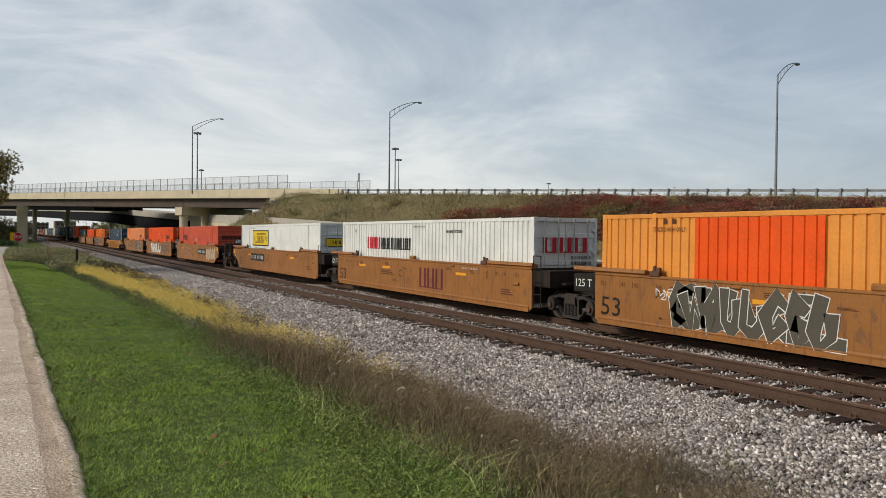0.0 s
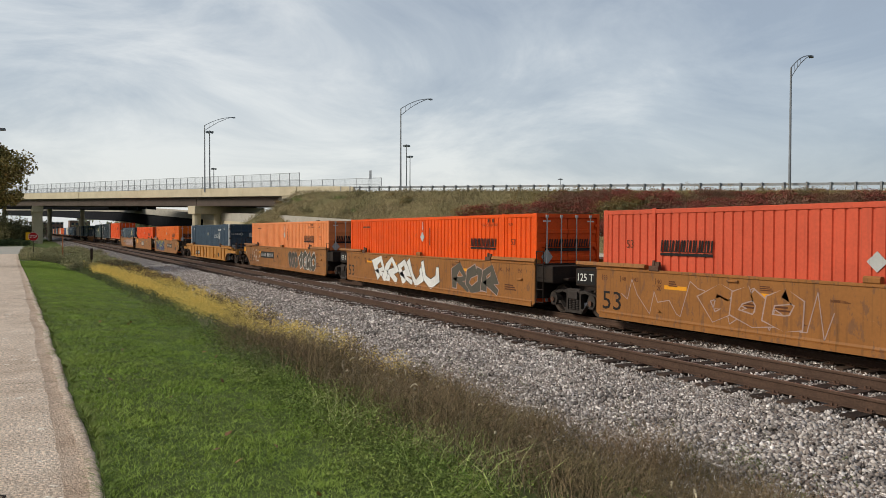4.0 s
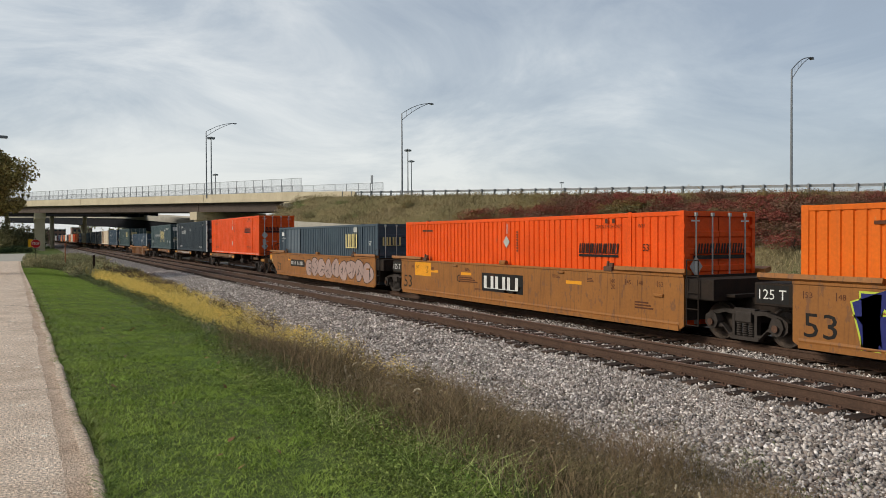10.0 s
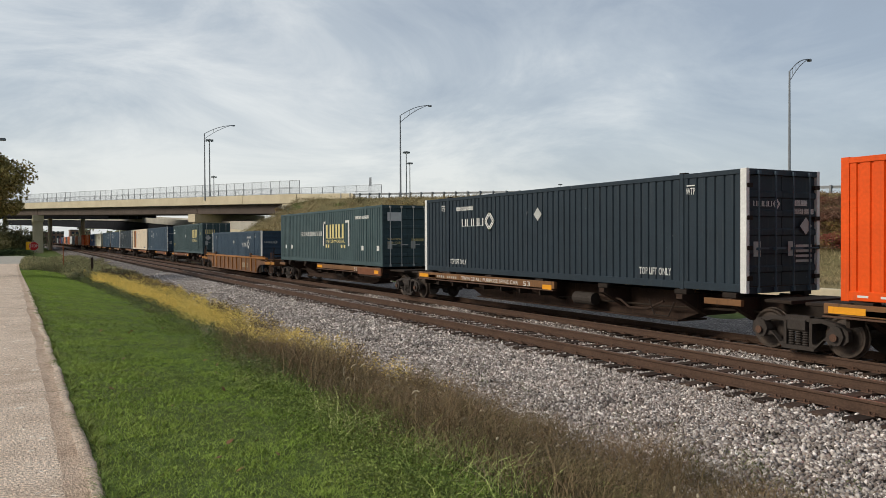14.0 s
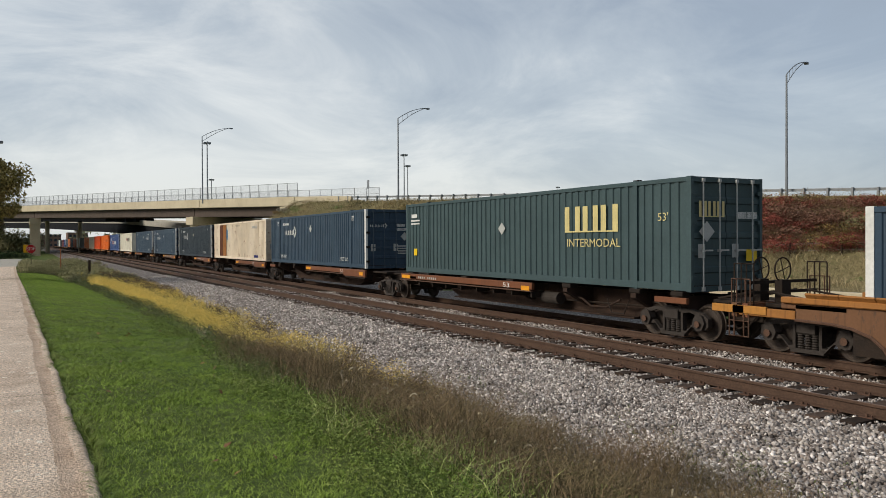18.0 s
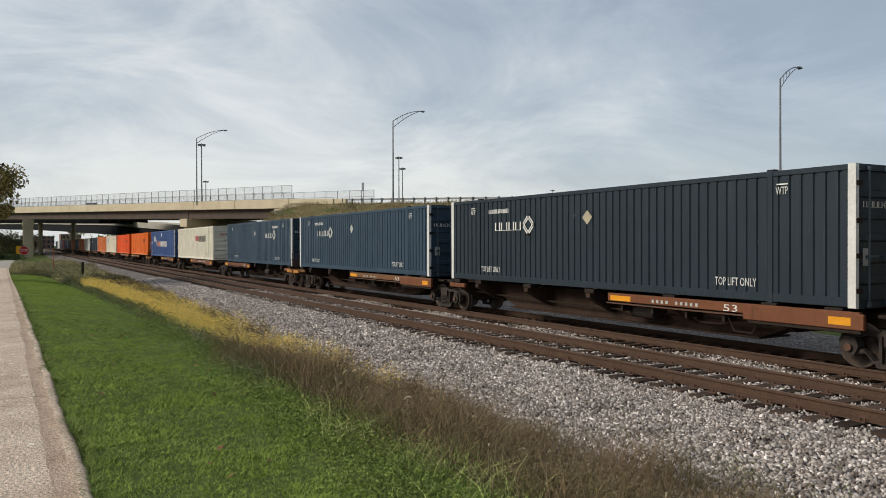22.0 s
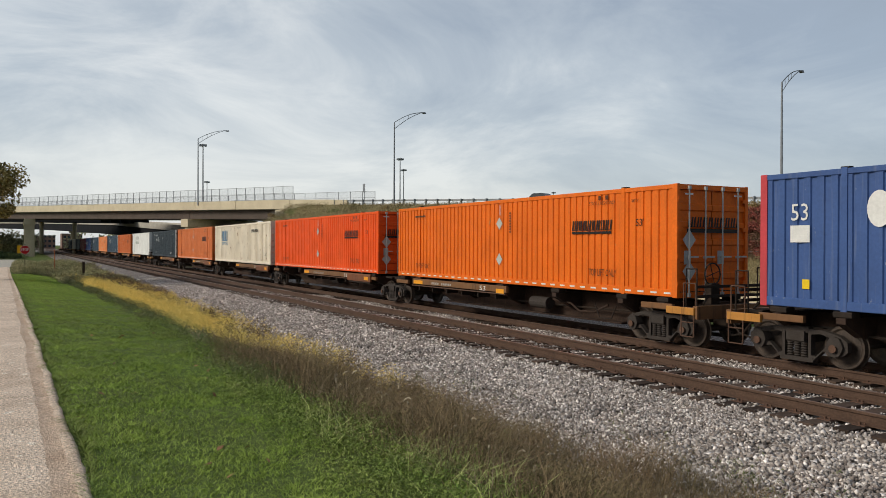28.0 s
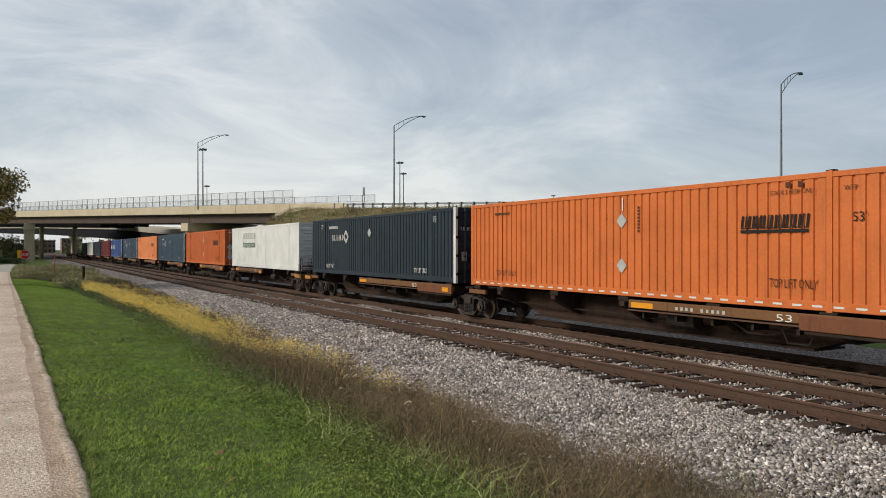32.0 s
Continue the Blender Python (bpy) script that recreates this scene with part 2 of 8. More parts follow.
# shade under the rear and ramp bridges, put into a near-black girder colour
M_SHADEGIRDER = material("girder_shade_in_colour", (0.020, 0.021, 0.024), 0.95, scale=0.5, spec=0.05)
M_ASPHALT = material("worn_asphalt", (0.085, 0.083, 0.080), 0.9, second=(0.05, 0.05, 0.05), scale=0.7, fine=90, bump=0.3, bump_scale=120)

# ---- mesh tools ----


class Shape:
    """Collects faces; becomes one mesh."""

    def __init__(self):
        self.v, self.f = [], []

    def add(self, verts, faces):
        o = len(self.v)
        self.v += verts
        self.f += [tuple(i + o for i in face) for face in faces]
        return self

    def box(self, x0, x1, y0, y1, z0, z1):
        c = [(x, y, z) for z in (z0, z1) for x, y in ((x0, y0), (x1, y0), (x1, y1), (x0, y1))]
        return self.add(c, [(3, 2, 1, 0), (4, 5, 6, 7), (0, 1, 5, 4), (1, 2, 6, 5), (2, 3, 7, 6), (3, 0, 4, 7)])

    def soft_box(self, x0, x1, y0, y1, z0, z1, b=0.01):
        """A box with its four long edges along x and its upright edges cut off."""
        p = [(y0 + b, z0), (y1 - b, z0), (y1, z0 + b), (y1, z1 - b), (y1 - b, z1), (y0 + b, z1), (y0, z1 - b), (y0, z0 + b)]
        return self.prism_x(p, x0, x1)

    def prism_x(self, outline, x0, x1):
        """An outline of (y, z), counter-clockwise seen from +x, drawn out along x."""
        n = len(outline)
        v = [(x0, y, z) for y, z in outline] + [(x1, y, z) for y, z in outline]
        return self.add(v, [tuple(range(n))[::-1], tuple(range(n, 2 * n))] + [(i, (i + 1) % n, (i + 1) % n + n, i + n) for i in range(n)])

    def prism_y(self, outline, y0, y1):
        """An outline of (x, z), counter-clockwise seen from -y, drawn out along y."""
        n = len(outline)
        v = [(x, y0, z) for x, z in outline] + [(x, y1, z) for x, z in outline]
        return self.add(v, [tuple(range(n)), tuple(range(n, 2 * n))[::-1]] + [(i, i + n, (i + 1) % n + n, (i + 1) % n) for i in range(n)])

    def ring_y(self, outer, inner, y0, y1):
        """An outline of (x, z) with a hole of as many corners."""
        n = len(outer)
        v = [(x, y, z) for y in (y0, y1) for loop in (outer, inner) for x, z in loop]
        f = []
        for i in range(n):
            j = (i + 1) % n
            f += [(i, j, n + j, n + i), (2 * n + i, 3 * n + i, 3 * n + j, 2 * n + j), (i, 2 * n + i, 2 * n + j, j), (n + i, n + j, 3 * n + j, 3 * n + i)]
        return self.add(v, f)

    def rod(self, a, b, r, n=8, r2=None):
        a, b = Vector(a), Vector(b)
        r2 = r if r2 is None else r2
        w = (b - a).normalized()
        s = w.orthogonal().normalized()
        t = w.cross(s)
        v = [tuple(p + (s * math.cos(q) + t * math.sin(q)) * rad) for p, rad in ((a, r), (b, r2)) for q in [2 * math.pi * i / n for i in range(n)]]
        return self.add(v, [tuple(range(n))[::-1], tuple(range(n, 2 * n))] + [(i, (i + 1) % n, (i + 1) % n + n, i + n) for i in range(n)])

    def pipe(self, points, r, n=6):
        for a, b in zip(points, points[1:]):
            self.rod(a, b, r, n)
        return self

    def lathe_y(self, profile, n=28):
        """A profile of (radius, y) turned round the y axis."""
        m = len(profile)
        v = [(r * math.cos(q), y, r * math.sin(q)) for q in [2 * math.pi * i / n for i in range(n)] for r, y in profile]
        f = [(i * m + j, i * m + j + 1, (i + 1) % n * m + j + 1, (i + 1) % n * m + j) for i in range(n) for j in range(m - 1)]
        f += [tuple(i * m for i in range(n)), tuple(i * m + m - 1 for i in range(n))[::-1]]
        return self.add(v, f)

    def mesh(self, name, smooth=False):
        me = bpy.data.meshes.new(name)
        me.from_pydata(self.v, [], self.f)
        me.materials.append(None)
        if smooth:
            me.shade_smooth()
        return me


def fix(me):
    """Turns the faces outward."""
    bm = bmesh.new()
    bm.from_mesh(me)
    bmesh.ops.recalc_face_normals(bm, faces=bm.faces)
    bm.to_mesh(me)
    bm.free()
    return me


def part(name, shape, mat, parent=None, label="", m=None):
    """Links a shape or a shared mesh as one object under its parent."""
    me = fix(shape.mesh(name)) if isinstance(shape, Shape) else shape
    ob = new(name, me)
    ob.parent = parent
    if m is not None:
        ob.matrix_basis = m
    ob.material_slots[0].link = "OBJECT"
    ob.material_slots[0].material = mat
    if label:
        tagged(ob, label)
    return ob


def thing(name, label, category, group="", m=None, kind=""):
    ob = new(name)
    ob.empty_display_size = 0.2
    if m is not None:
        ob.matrix_basis = m
    return tagged(ob, label, category, group, kind)


def bulk(name, verts, faces, mat, label="", kind="stuff", category=""):
    """One mesh from arrays of corners and of faces that all have as many corners."""
    me = bpy.data.meshes.new(name)
    verts, faces = np.asarray(verts, np.float32).reshape(-1, 3), np.asarray(faces, np.int32)
    k = faces.shape[1]
    me.vertices.add(len(verts))
    me.vertices.foreach_set("co", verts.ravel())
    me.loops.add(faces.size)
    me.loops.foreach_set("vertex_index", faces.ravel())
    me.polygons.add(len(faces))
    me.polygons.foreach_set("loop_start", np.arange(0, faces.size, k, dtype=np.int32))
    me.update(calc_edges=True)
    me.materials.append(mat)
    return tagged(new(name, me), label, category, kind=kind)


# ---- the lie of the land ----
YC = 15.79                      # centre line of the train's track
NEAR_YC, NEAR_Z = 10.92, 0.29   # the empty track nearer the path
TURN = radians(20)              # the highway's foot of perpendicular, left of +y
NX, NY = -math.sin(TURN), math.cos(TURN)
AX, AY = -math.cos(TURN), -math.sin(TURN)
EDGE = 70.8                     # distance of the guardrail's line


def on_highway(a, d, z):
    """A place a metres along the highway, d metres from the origin across it."""
    return (d * NX + a * AX, d * NY + a * AY, z)


def smooth(v):
    v = np.clip(v, 0, 1)
    return v * v * (3 - 2 * v)


def road_z(a):
    """The highway's height, which climbs to the bridge."""
    return np.where(np.asarray(a) < 90, 5.62 + 0.0315 * np.asarray(a), 8.455 + 0.0215 * (np.asarray(a) - 90))


def shoulder(x):
    """The level of the path."""
    return 0.94 - 0.98 * smooth((-np.asarray(x) - 12) / 70)


def ground_z(x, y):
    x, y = np.asarray(x, float), np.asarray(y, float)
    s = shoulder(x)
    z = np.where(y < 0.4, s, s - 0.30 * smooth((y - 0.4) / 2.6))
    z = np.where(y > 3.0, (s - 0.30) + (np.where(y < 8, -0.25, -0.42) - s + 0.30) * smooth((y - 3.0) / 2.8), z)
    d, a = x * NX + y * NY, x * AX + y * AY
    r = road_z(a) - 0.12
    bank = r - np.maximum(0, 69.0 - d) / 1.9 - np.maximum(0, d - 88) / 1.9
    bank = np.where(a < 170, bank - np.maximum(0, a - 89) / 1.6, bank - np.maximum(0, 330 - a) / 1.6)
    bank = bank + 0.25 * np.sin(a * 0.31 + d * 0.7) * (d < 67) * (d > 50)
    return np.maximum(z, bank)


def grid_sheet(xs, ys, zfun):
    X, Y = np.meshgrid(xs, ys, indexing="ij")
    v = np.stack([X, Y, zfun(X, Y)], -1).reshape(-1, 3)
    n = len(ys)
    i = (np.arange(len(xs) - 1)[:, None] * n + np.arange(n - 1)[None]).ravel()
    return v, np.stack([i, i + n, i + n + 1, i + 1], -1)


def steps(*spans):
    """Grid lines: spans of (from, to, step)."""
    return np.unique(np.round(np.concatenate([np.arange(a, b + 1e-6, s) for a, b, s in spans]), 3))


M_GROUND = material("grass_and_soil", (0.088, 0.130, 0.036), 0.95, second=(0.105, 0.112, 0.045), scale=0.25, amount=0.8, fine=6, fine_amount=0.3, bump=0.5, bump_scale=9, spec=0.05)
v, f = grid_sheet(steps((-3000, -600, 300), (-600, -260, 20), (-260, -60, 4), (-60, 12, 1), (12, 60, 4), (60, 600, 60), (600, 3000, 400)),
                  steps((-3000, -300, 450), (-300, -20, 28), (-20, -1, 1.9), (-1, 20, 0.35), (20, 100, 2), (100, 300, 20), (300, 3000, 300)), ground_z)
ground = bulk("ground", v, f, M_GROUND, "grassy ground with the highway embankment", "structure", "ground")
ground.data.shade_smooth()

# dry turf of the flat behind the train and of the bank
M_TURF = material("dry_bank_turf", (0.215, 0.175, 0.090), 0.95, second=(0.140, 0.130, 0.062), scale=0.3, amount=0.9, fine=5, fine_amount=0.35, bump=0.6, bump_scale=8, spec=0.05)
v, f = grid_sheet(steps((-104, 60, 2)), steps((24.6, 112, 1.2)), lambda X, Y: ground_z(X, Y) + 0.09)
turf = bulk("turf", v, f, M_TURF, "dry tan turf on the flat and the highway bank", "structure", "ground")
turf.data.shade_smooth()

# the concrete path on which the camera stands
M_PATH = material("weathered_path_concrete", (0.71, 0.575, 0.455), 0.9, second=(0.50, 0.375, 0.275), scale=1.6, amount=0.85, fine=38, fine_amount=0.5, bump=1.0, bump_scale=60, spots=(0.82, 0.74, 0.63), spot_at=0.60)
M_GUTTER = material("dirty_gutter_concrete", (0.59, 0.445, 0.33), 0.9, second=(0.43, 0.30, 0.205), scale=1.7, amount=0.9, fine=45, fine_amount=0.4, bump=0.9, bump_scale=60)
M_KERB = material("pale_kerb_concrete", (0.72, 0.585, 0.455), 0.9, second=(0.50, 0.36, 0.25), scale=2.6, amount=0.9, fine=45, fine_amount=0.4, bump=0.9, bump_scale=60)
path = thing("path", "weathered pinkish concrete path beside the mown grass", "path", kind="structure")


def path_edge(x):
    return 0.42 + 0.0135 * (x + 5) * (x < -5) + 0.010 * np.sin(x * 1.7) + 0.006 * np.sin(x * 5.3 + np.sin(x * 2.9)) + 0.004 * np.sin(x * 17.1 + 3 * np.sin(x * 3.3)) + 0.003 * np.sin(x * 41 + 2 * np.sin(x * 7))


x = np.arange(9, -99.01, -0.5)
slabs = [x[i:i + 13] for i in range(0, len(x) - 1, 12)]
for xs in slabs:
    xs = np.linspace(xs[0] - 0.006, xs[-1] + 0.006, 97)
    e0 = path_edge(xs)
    up = shoulder(xs) + 0.035
    rows = [np.stack([xs, np.full_like(xs, -3.4), up], -1), np.stack([xs, np.full_like(xs, -1.2), up], -1), np.stack([xs, e0 - 0.22 + 0.012 * np.sin(xs * 1.3), up], -1),
            np.stack([xs, e0 - 0.15, up - 0.012], -1), np.stack([xs, e0 - 0.09 + 0.010 * np.sin(xs * 2.1), up - 0.008], -1), np.stack([xs, e0 - 0.03, up], -1), np.stack([xs, e0, up - 0.02], -1), np.stack([xs, e0 + 0.01, up - 0.2], -1)]
    V = np.stack(rows, 1).reshape(-1, 3)
    n = len(rows)
    i = (np.arange(len(xs) - 1)[:, None] * n + np.arange(n - 1)[None]).ravel()
    F = np.stack([i, i + 1, i + n + 1, i + n], -1)
    slab = bulk("slab", V, F[i % n < 2], M_PATH, kind="structure")
    slab.parent = path
    gutter = bulk("gutter", V, F[(i % n == 2) | (i % n == 3)], M_GUTTER, "brown dirty gutter along the kerb", kind="structure")
    gutter.parent = path
    kerb = bulk("kerb", V, F[i % n >= 4], M_KERB, "worn pale concrete kerb", kind="structure")
    kerb.parent = path
cracks = Shape()
rnd = random.Random(4)
for x0, y0, x1, y1 in ((-21.5, -0.6, -20.2, 0.25), (-22.4, -1.4, -21.5, -0.6), (-5.4, -0.25, -4.9, 0.02)):
    pts = [(x0 + (x1 - x0) * q + rnd.uniform(-0.06, 0.06), y0 + (y1 - y0) * q + rnd.uniform(-0.06, 0.06)) for q in np.linspace(0, 1, 7)]
    for (ax, ay), (bx, by) in zip(pts, pts[1:]):
        za, zb = float(shoulder(ax)) + 0.039, float(shoulder(bx)) + 0.039
        cracks.add([(ax - 0.02, ay, za), (bx - 0.02, by, zb), (bx + 0.02, by, zb), (ax + 0.02, ay, za)], [(0, 1, 2, 3)])
part("crack", cracks, M_DARK, path, "dark crack with moss in the concrete")
# the street that it meets
v, f = grid_sheet(np.arange(-149, -98.5, 2.0), np.array([-60, -20, -3.4, -1.2, -0.25]), lambda X, Y: shoulder(X) + 0.02)
bulk("road", v, f, M_GREYCONC, "worn pale concrete side street", "structure", "road")

# ---- tracks ----


def stone_colour(name, voronoi, tone=1.0):
    """Mixed grey, brown and white crushed stone; voronoi draws the stones of the bed itself, with shade painted between
    them.
    """
    m = bpy.data.materials.new(name)
    m.use_nodes = True
    n, k = m.node_tree.nodes, m.node_tree.links
    bsdf = n["Principled BSDF"]
    bsdf.inputs["Roughness"].default_value, bsdf.inputs["Specular IOR Level"].default_value = 0.9, 0.2
    tc = n.new("ShaderNodeTexCoord")
    ramp = n.new("ShaderNodeValToRGB")
    for pos, c in ((0.0, (0.050, 0.043, 0.040)), (0.30, (0.150, 0.128, 0.116)), (0.56, (0.290, 0.258, 0.240)), (0.78, (0.50, 0.465, 0.44)), (1.0, (0.98, 0.96, 0.94))):
        e = ramp.color_ramp.elements.new(pos) if 0 < pos < 1 else ramp.color_ramp.elements[int(pos)]
        e.color = tuple(v * tone for v in c) + (1,)
    dust = n.new("ShaderNodeTexNoise")
    dust.inputs["Scale"].default_value, dust.inputs["Detail"].default_value = 1.3, 4
    k.new(tc.outputs["Object"], dust.inputs["Vector"])
    mix = n.new("ShaderNodeMixRGB")
    mix.blend_type = "MULTIPLY"
    mix.inputs["Fac"].default_value = 1.0
    tint = n.new("ShaderNodeValToRGB")
    tint.color_ramp.elements[0].position, tint.color_ramp.elements[0].color = 0.35, (0.84, 0.78, 0.74, 1)
    tint.color_ramp.elements[1].position, tint.color_ramp.elements[1].color = 0.65, (1.16, 1.07, 1.0, 1)
    k.new(dust.outputs["Fac"], tint.inputs["Fac"])
    k.new(ramp.outputs["Color"], mix.inputs["Color1"])
    k.new(tint.outputs["Color"], mix.inputs["Color2"])
    last = mix.outputs["Color"]
    if voronoi:
        v = n.new("ShaderNodeTexVoronoi")
        v.inputs["Scale"].default_value = voronoi
        k.new(tc.outputs["Object"], v.inputs["Vector"])
        k.new(v.outputs["Color"], ramp.inputs["Fac"])
        # darkens towards the cell edges: the shade between stones, put into the colour
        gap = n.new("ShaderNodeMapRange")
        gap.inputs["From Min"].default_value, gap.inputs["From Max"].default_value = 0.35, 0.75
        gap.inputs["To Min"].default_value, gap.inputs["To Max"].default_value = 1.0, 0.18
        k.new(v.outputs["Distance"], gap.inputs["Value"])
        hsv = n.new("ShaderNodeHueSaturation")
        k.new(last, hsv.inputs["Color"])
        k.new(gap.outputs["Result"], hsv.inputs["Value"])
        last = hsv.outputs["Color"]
        b = n.new("ShaderNodeBump")
        b.invert = True
        b.inputs["Strength"].default_value, b.inputs["Distance"].default_value = 1.0, 0.03
        k.new(v.outputs["Distance"], b.inputs["Height"])
        k.new(b.outputs["Normal"], bsdf.inputs["Normal"])
    else:
        k.new(n.new("ShaderNodeNewGeometry").outputs["Random Per Island"], ramp.inputs["Fac"])
    k.new(last, bsdf.inputs["Base Color"])
    return m


# tone kept low so the bed's colour gives shaded gaps among loose stones
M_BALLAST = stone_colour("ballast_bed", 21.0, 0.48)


def ballast_z(x, y):
    z = np.interp(y, [5.7, 8.6, 9.35, 9.75, 12.1, 12.5, 13.4, 14.3, 17.4, 19.2, 24.5], [-0.30, -0.04, -0.02, 0.058, 0.058, -0.03, -0.17, -0.24, -0.24, -0.30, -0.46])
    return z + 0.03 * np.sin(x * 0.9 + y * 1.3) * ((y < 8.6) | (y > 12.9))


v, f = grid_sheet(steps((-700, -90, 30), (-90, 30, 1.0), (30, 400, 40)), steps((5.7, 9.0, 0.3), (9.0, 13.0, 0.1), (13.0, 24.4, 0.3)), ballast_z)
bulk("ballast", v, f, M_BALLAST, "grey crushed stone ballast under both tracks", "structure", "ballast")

RAIL = [(-0.075, -0.18), (0.075, -0.18), (0.075, -0.165), (0.012, -0.145), (0.010, -0.045), (0.037, -0.035), (0.037, -0.006), (0.030, 0.0),
        (-0.030, 0.0), (-0.037, -0.006), (-0.037, -0.035), (-0.010, -0.045), (-0.012, -0.145), (-0.075, -0.165)]


def track(name, yc, z, ties, label):
    t = thing(name, label, "railway track", m=pose(0, yc, z), kind="structure")
    for side in (-0.7535, 0.7535):
        part("rail", Shape().prism_x([(y + side, zz) for y, zz in RAIL], -700, 400), M_RAIL, t, "rust-brown steel rail")
        part("rail_head", Shape().prism_x([(side - 0.026, -0.004), (side + 0.026, -0.004), (side + 0.022, 0.0025), (side - 0.022, 0.0025)], -700, 400), M_RAILTOP, t, "worn running surface")
    rng = random.Random(len(name))
    me = fix(Shape().soft_box(-0.115, 0.115, -1.30, 1.30, -0.36, -0.185, 0.012).mesh("tie"))
    plate = fix(Shape().box(-0.10, 0.10, -0.17, 0.17, -0.187, -0.172).box(-0.012, 0.012, -0.135, -0.105, -0.18, -0.135).box(-0.012, 0.012, 0.105, 0.135, -0.18, -0.135)
                .box(0.05, 0.07, -0.115, -0.09, -0.18, -0.145).box(-0.07, -0.05, 0.09, 0.115, -0.18, -0.145).mesh("tie_plate"))
    far = Shape()
    for i in range(ties):
        x = 4.0 - 0.495 * i + rng.uniform(-0.03, 0.03)
        if i < 150:
            tie = part("tie", me, M_TIE, t, m=pose(x, rng.uniform(-0.06, 0.06), rng.uniform(-0.012, 0.012), 0, 0, rng.uniform(-1.2, 1.2)))
            for side in (-0.7535, 0.7535):
                if i < 56:
                    part("tie_plate", plate, M_RUST, tie, m=pose(0, side, 0))
        else:
            far.soft_box(x - 0.115, x + 0.115, -1.3, 1.3, -0.36, -0.185, 0.012)
    if far.v:
        tagged(part("far_ties", far, M_TIE, t, "distant weathered wooden ties"), kind="stuff")
    return t


track("track_near", NEAR_YC, NEAR_Z, 500, "empty track with rust-brown rails on weathered wooden ties")
track("track_far", YC, 0.0, 300, "track under the train with rust-brown rails and wooden ties")

# loose stones of the ballast
M_STONE = stone_colour("crushed_stone", 0, 0.61)
rng = np.random.default_rng(5)


def stones(name, n, x0, x1, y0, y1, size, keep=None, far=False):
    u = rng.random(n) ** 1.35
    x = x1 - (x1 - x0) * u
    y = y0 + (y1 - y0) * rng.random(n)
    if keep is not None:
        k = keep(x, y)
        x, y, u = x[k], y[k], u[k]
    n = len(x)
    z = ballast_z(x, y) + 0.002 + rng.random(n) * 0.042
    gem = np.array([(1, 0, 0), (0, 1, 0), (-1, 0, 0), (0, -1, 0), (0.1, 0, 0.85), (0, 0.1, -0.85)], float) * 0.62
    base = gem if far else np.array([(-1, -1, -1), (1, -1, -1), (1, 1, -1), (-1, 1, -1), (-0.8, -0.8, 1), (0.8, -0.8, 1), (0.8, 0.8, 1), (-0.8, 0.8, 1)], float) * 0.46
    c = len(base)
    q = rng.normal(size=(n, 3, 3))
    r0 = q[:, 0] / np.linalg.norm(q[:, 0], axis=1)[:, None]
    r1 = q[:, 1] - (q[:, 1] * r0).sum(1)[:, None] * r0
    r1 /= np.linalg.norm(r1, axis=1)[:, None]
    R = np.stack([r0, r1, np.cross(r0, r1)], 1)
    s = (size * (0.6 + 0.9 * rng.random(n)) * (1 + 0.35 * u))[:, None, None] * np.array([1.25, 0.95, 0.7])
    V = (base[None] + rng.uniform(-0.17, 0.17, (n, c, 3))) * s
    V = np.einsum("nij,njk->nik", V, R) + np.stack([x, y, z], -1)[:, None]
    F = np.array([(3, 2, 1, 0), (4, 5, 6, 7), (0, 1, 5, 4), (1, 2, 6, 5), (2, 3, 7, 6), (3, 0, 4, 7)])
    if far:
        F = np.array([(0, 1, 4), (1, 2, 4), (2, 3, 4), (3, 0, 4), (1, 0, 5), (2, 1, 5), (3, 2, 5), (0, 3, 5)])
    F = (F[None] + c * np.arange(n)[:, None, None]).reshape(-1, F.shape[1])
    return bulk(name, V, F, M_STONE, "loose grey and white crushed stones of the ballast", "stuff", "gravel")


def between_ties(x, y):
    return (np.abs((x - 4.0) / 0.495 - np.round((x - 4.0) / 0.495)) > 0.22) & (np.abs(np.abs(y - NEAR_YC) - 0.7535) > 0.09)


stones("ballast_stones", 46000, -7.5, 1.5, 5.8, 9.7, 0.031)
stones("ballast_stones", 42000, -14.5, -7.5, 5.8, 9.7, 0.035, far=True)
stones("ballast_stones", 66000, -62, -14.5, 5.8, 9.7, 0.047, far=True)
stones("ballast_stones", 40000, -42, 1.5, 9.5, 12.3, 0.034, between_ties, True)
stones("ballast_stones", 34000, -40, 1.5, 12.1, 14.9, 0.040, far=True)

# ---- highway, bridges and masts ----


def strip(sections):
    """A band along the highway: sections of corner rings, joined one to the next."""
    s = Shape()
    n = len(sections[0])
    s.v = [p for ring in sections for p in ring]
    for i in range(len(sections) - 1):
        for j in range(n):
            s.f.append((i * n + j, i * n + (j + 1) % n, (i + 1) * n + (j + 1) % n, (i + 1) * n + j))
    s.f += [tuple(range(n)), tuple(range(len(s.v) - n, len(s.v)))[::-1]]
    return s


def band(a0, a1, d0, d1, z0, z1, step=10.0):
    """A bar along the highway; z0 and z1 are heights over the roadway."""
    ring = []
    for a in np.linspace(a0, a1, max(2, int(abs(a1 - a0) / step) + 1)):
        r = float(road_z(a))
        ring.append([on_highway(a, d0, r + z0), on_highway(a, d1, r + z0), on_highway(a, d1, r + z1), on_highway(a, d0, r + z1)])
    return strip(ring)


part("highway", band(-120, 600, 71.4, 87.5, -0.35, 0.0), M_ASPHALT, None)
tagged(bpy.data.objects["highway"], "asphalt highway on the embankment and bridge", "road", kind="structure")

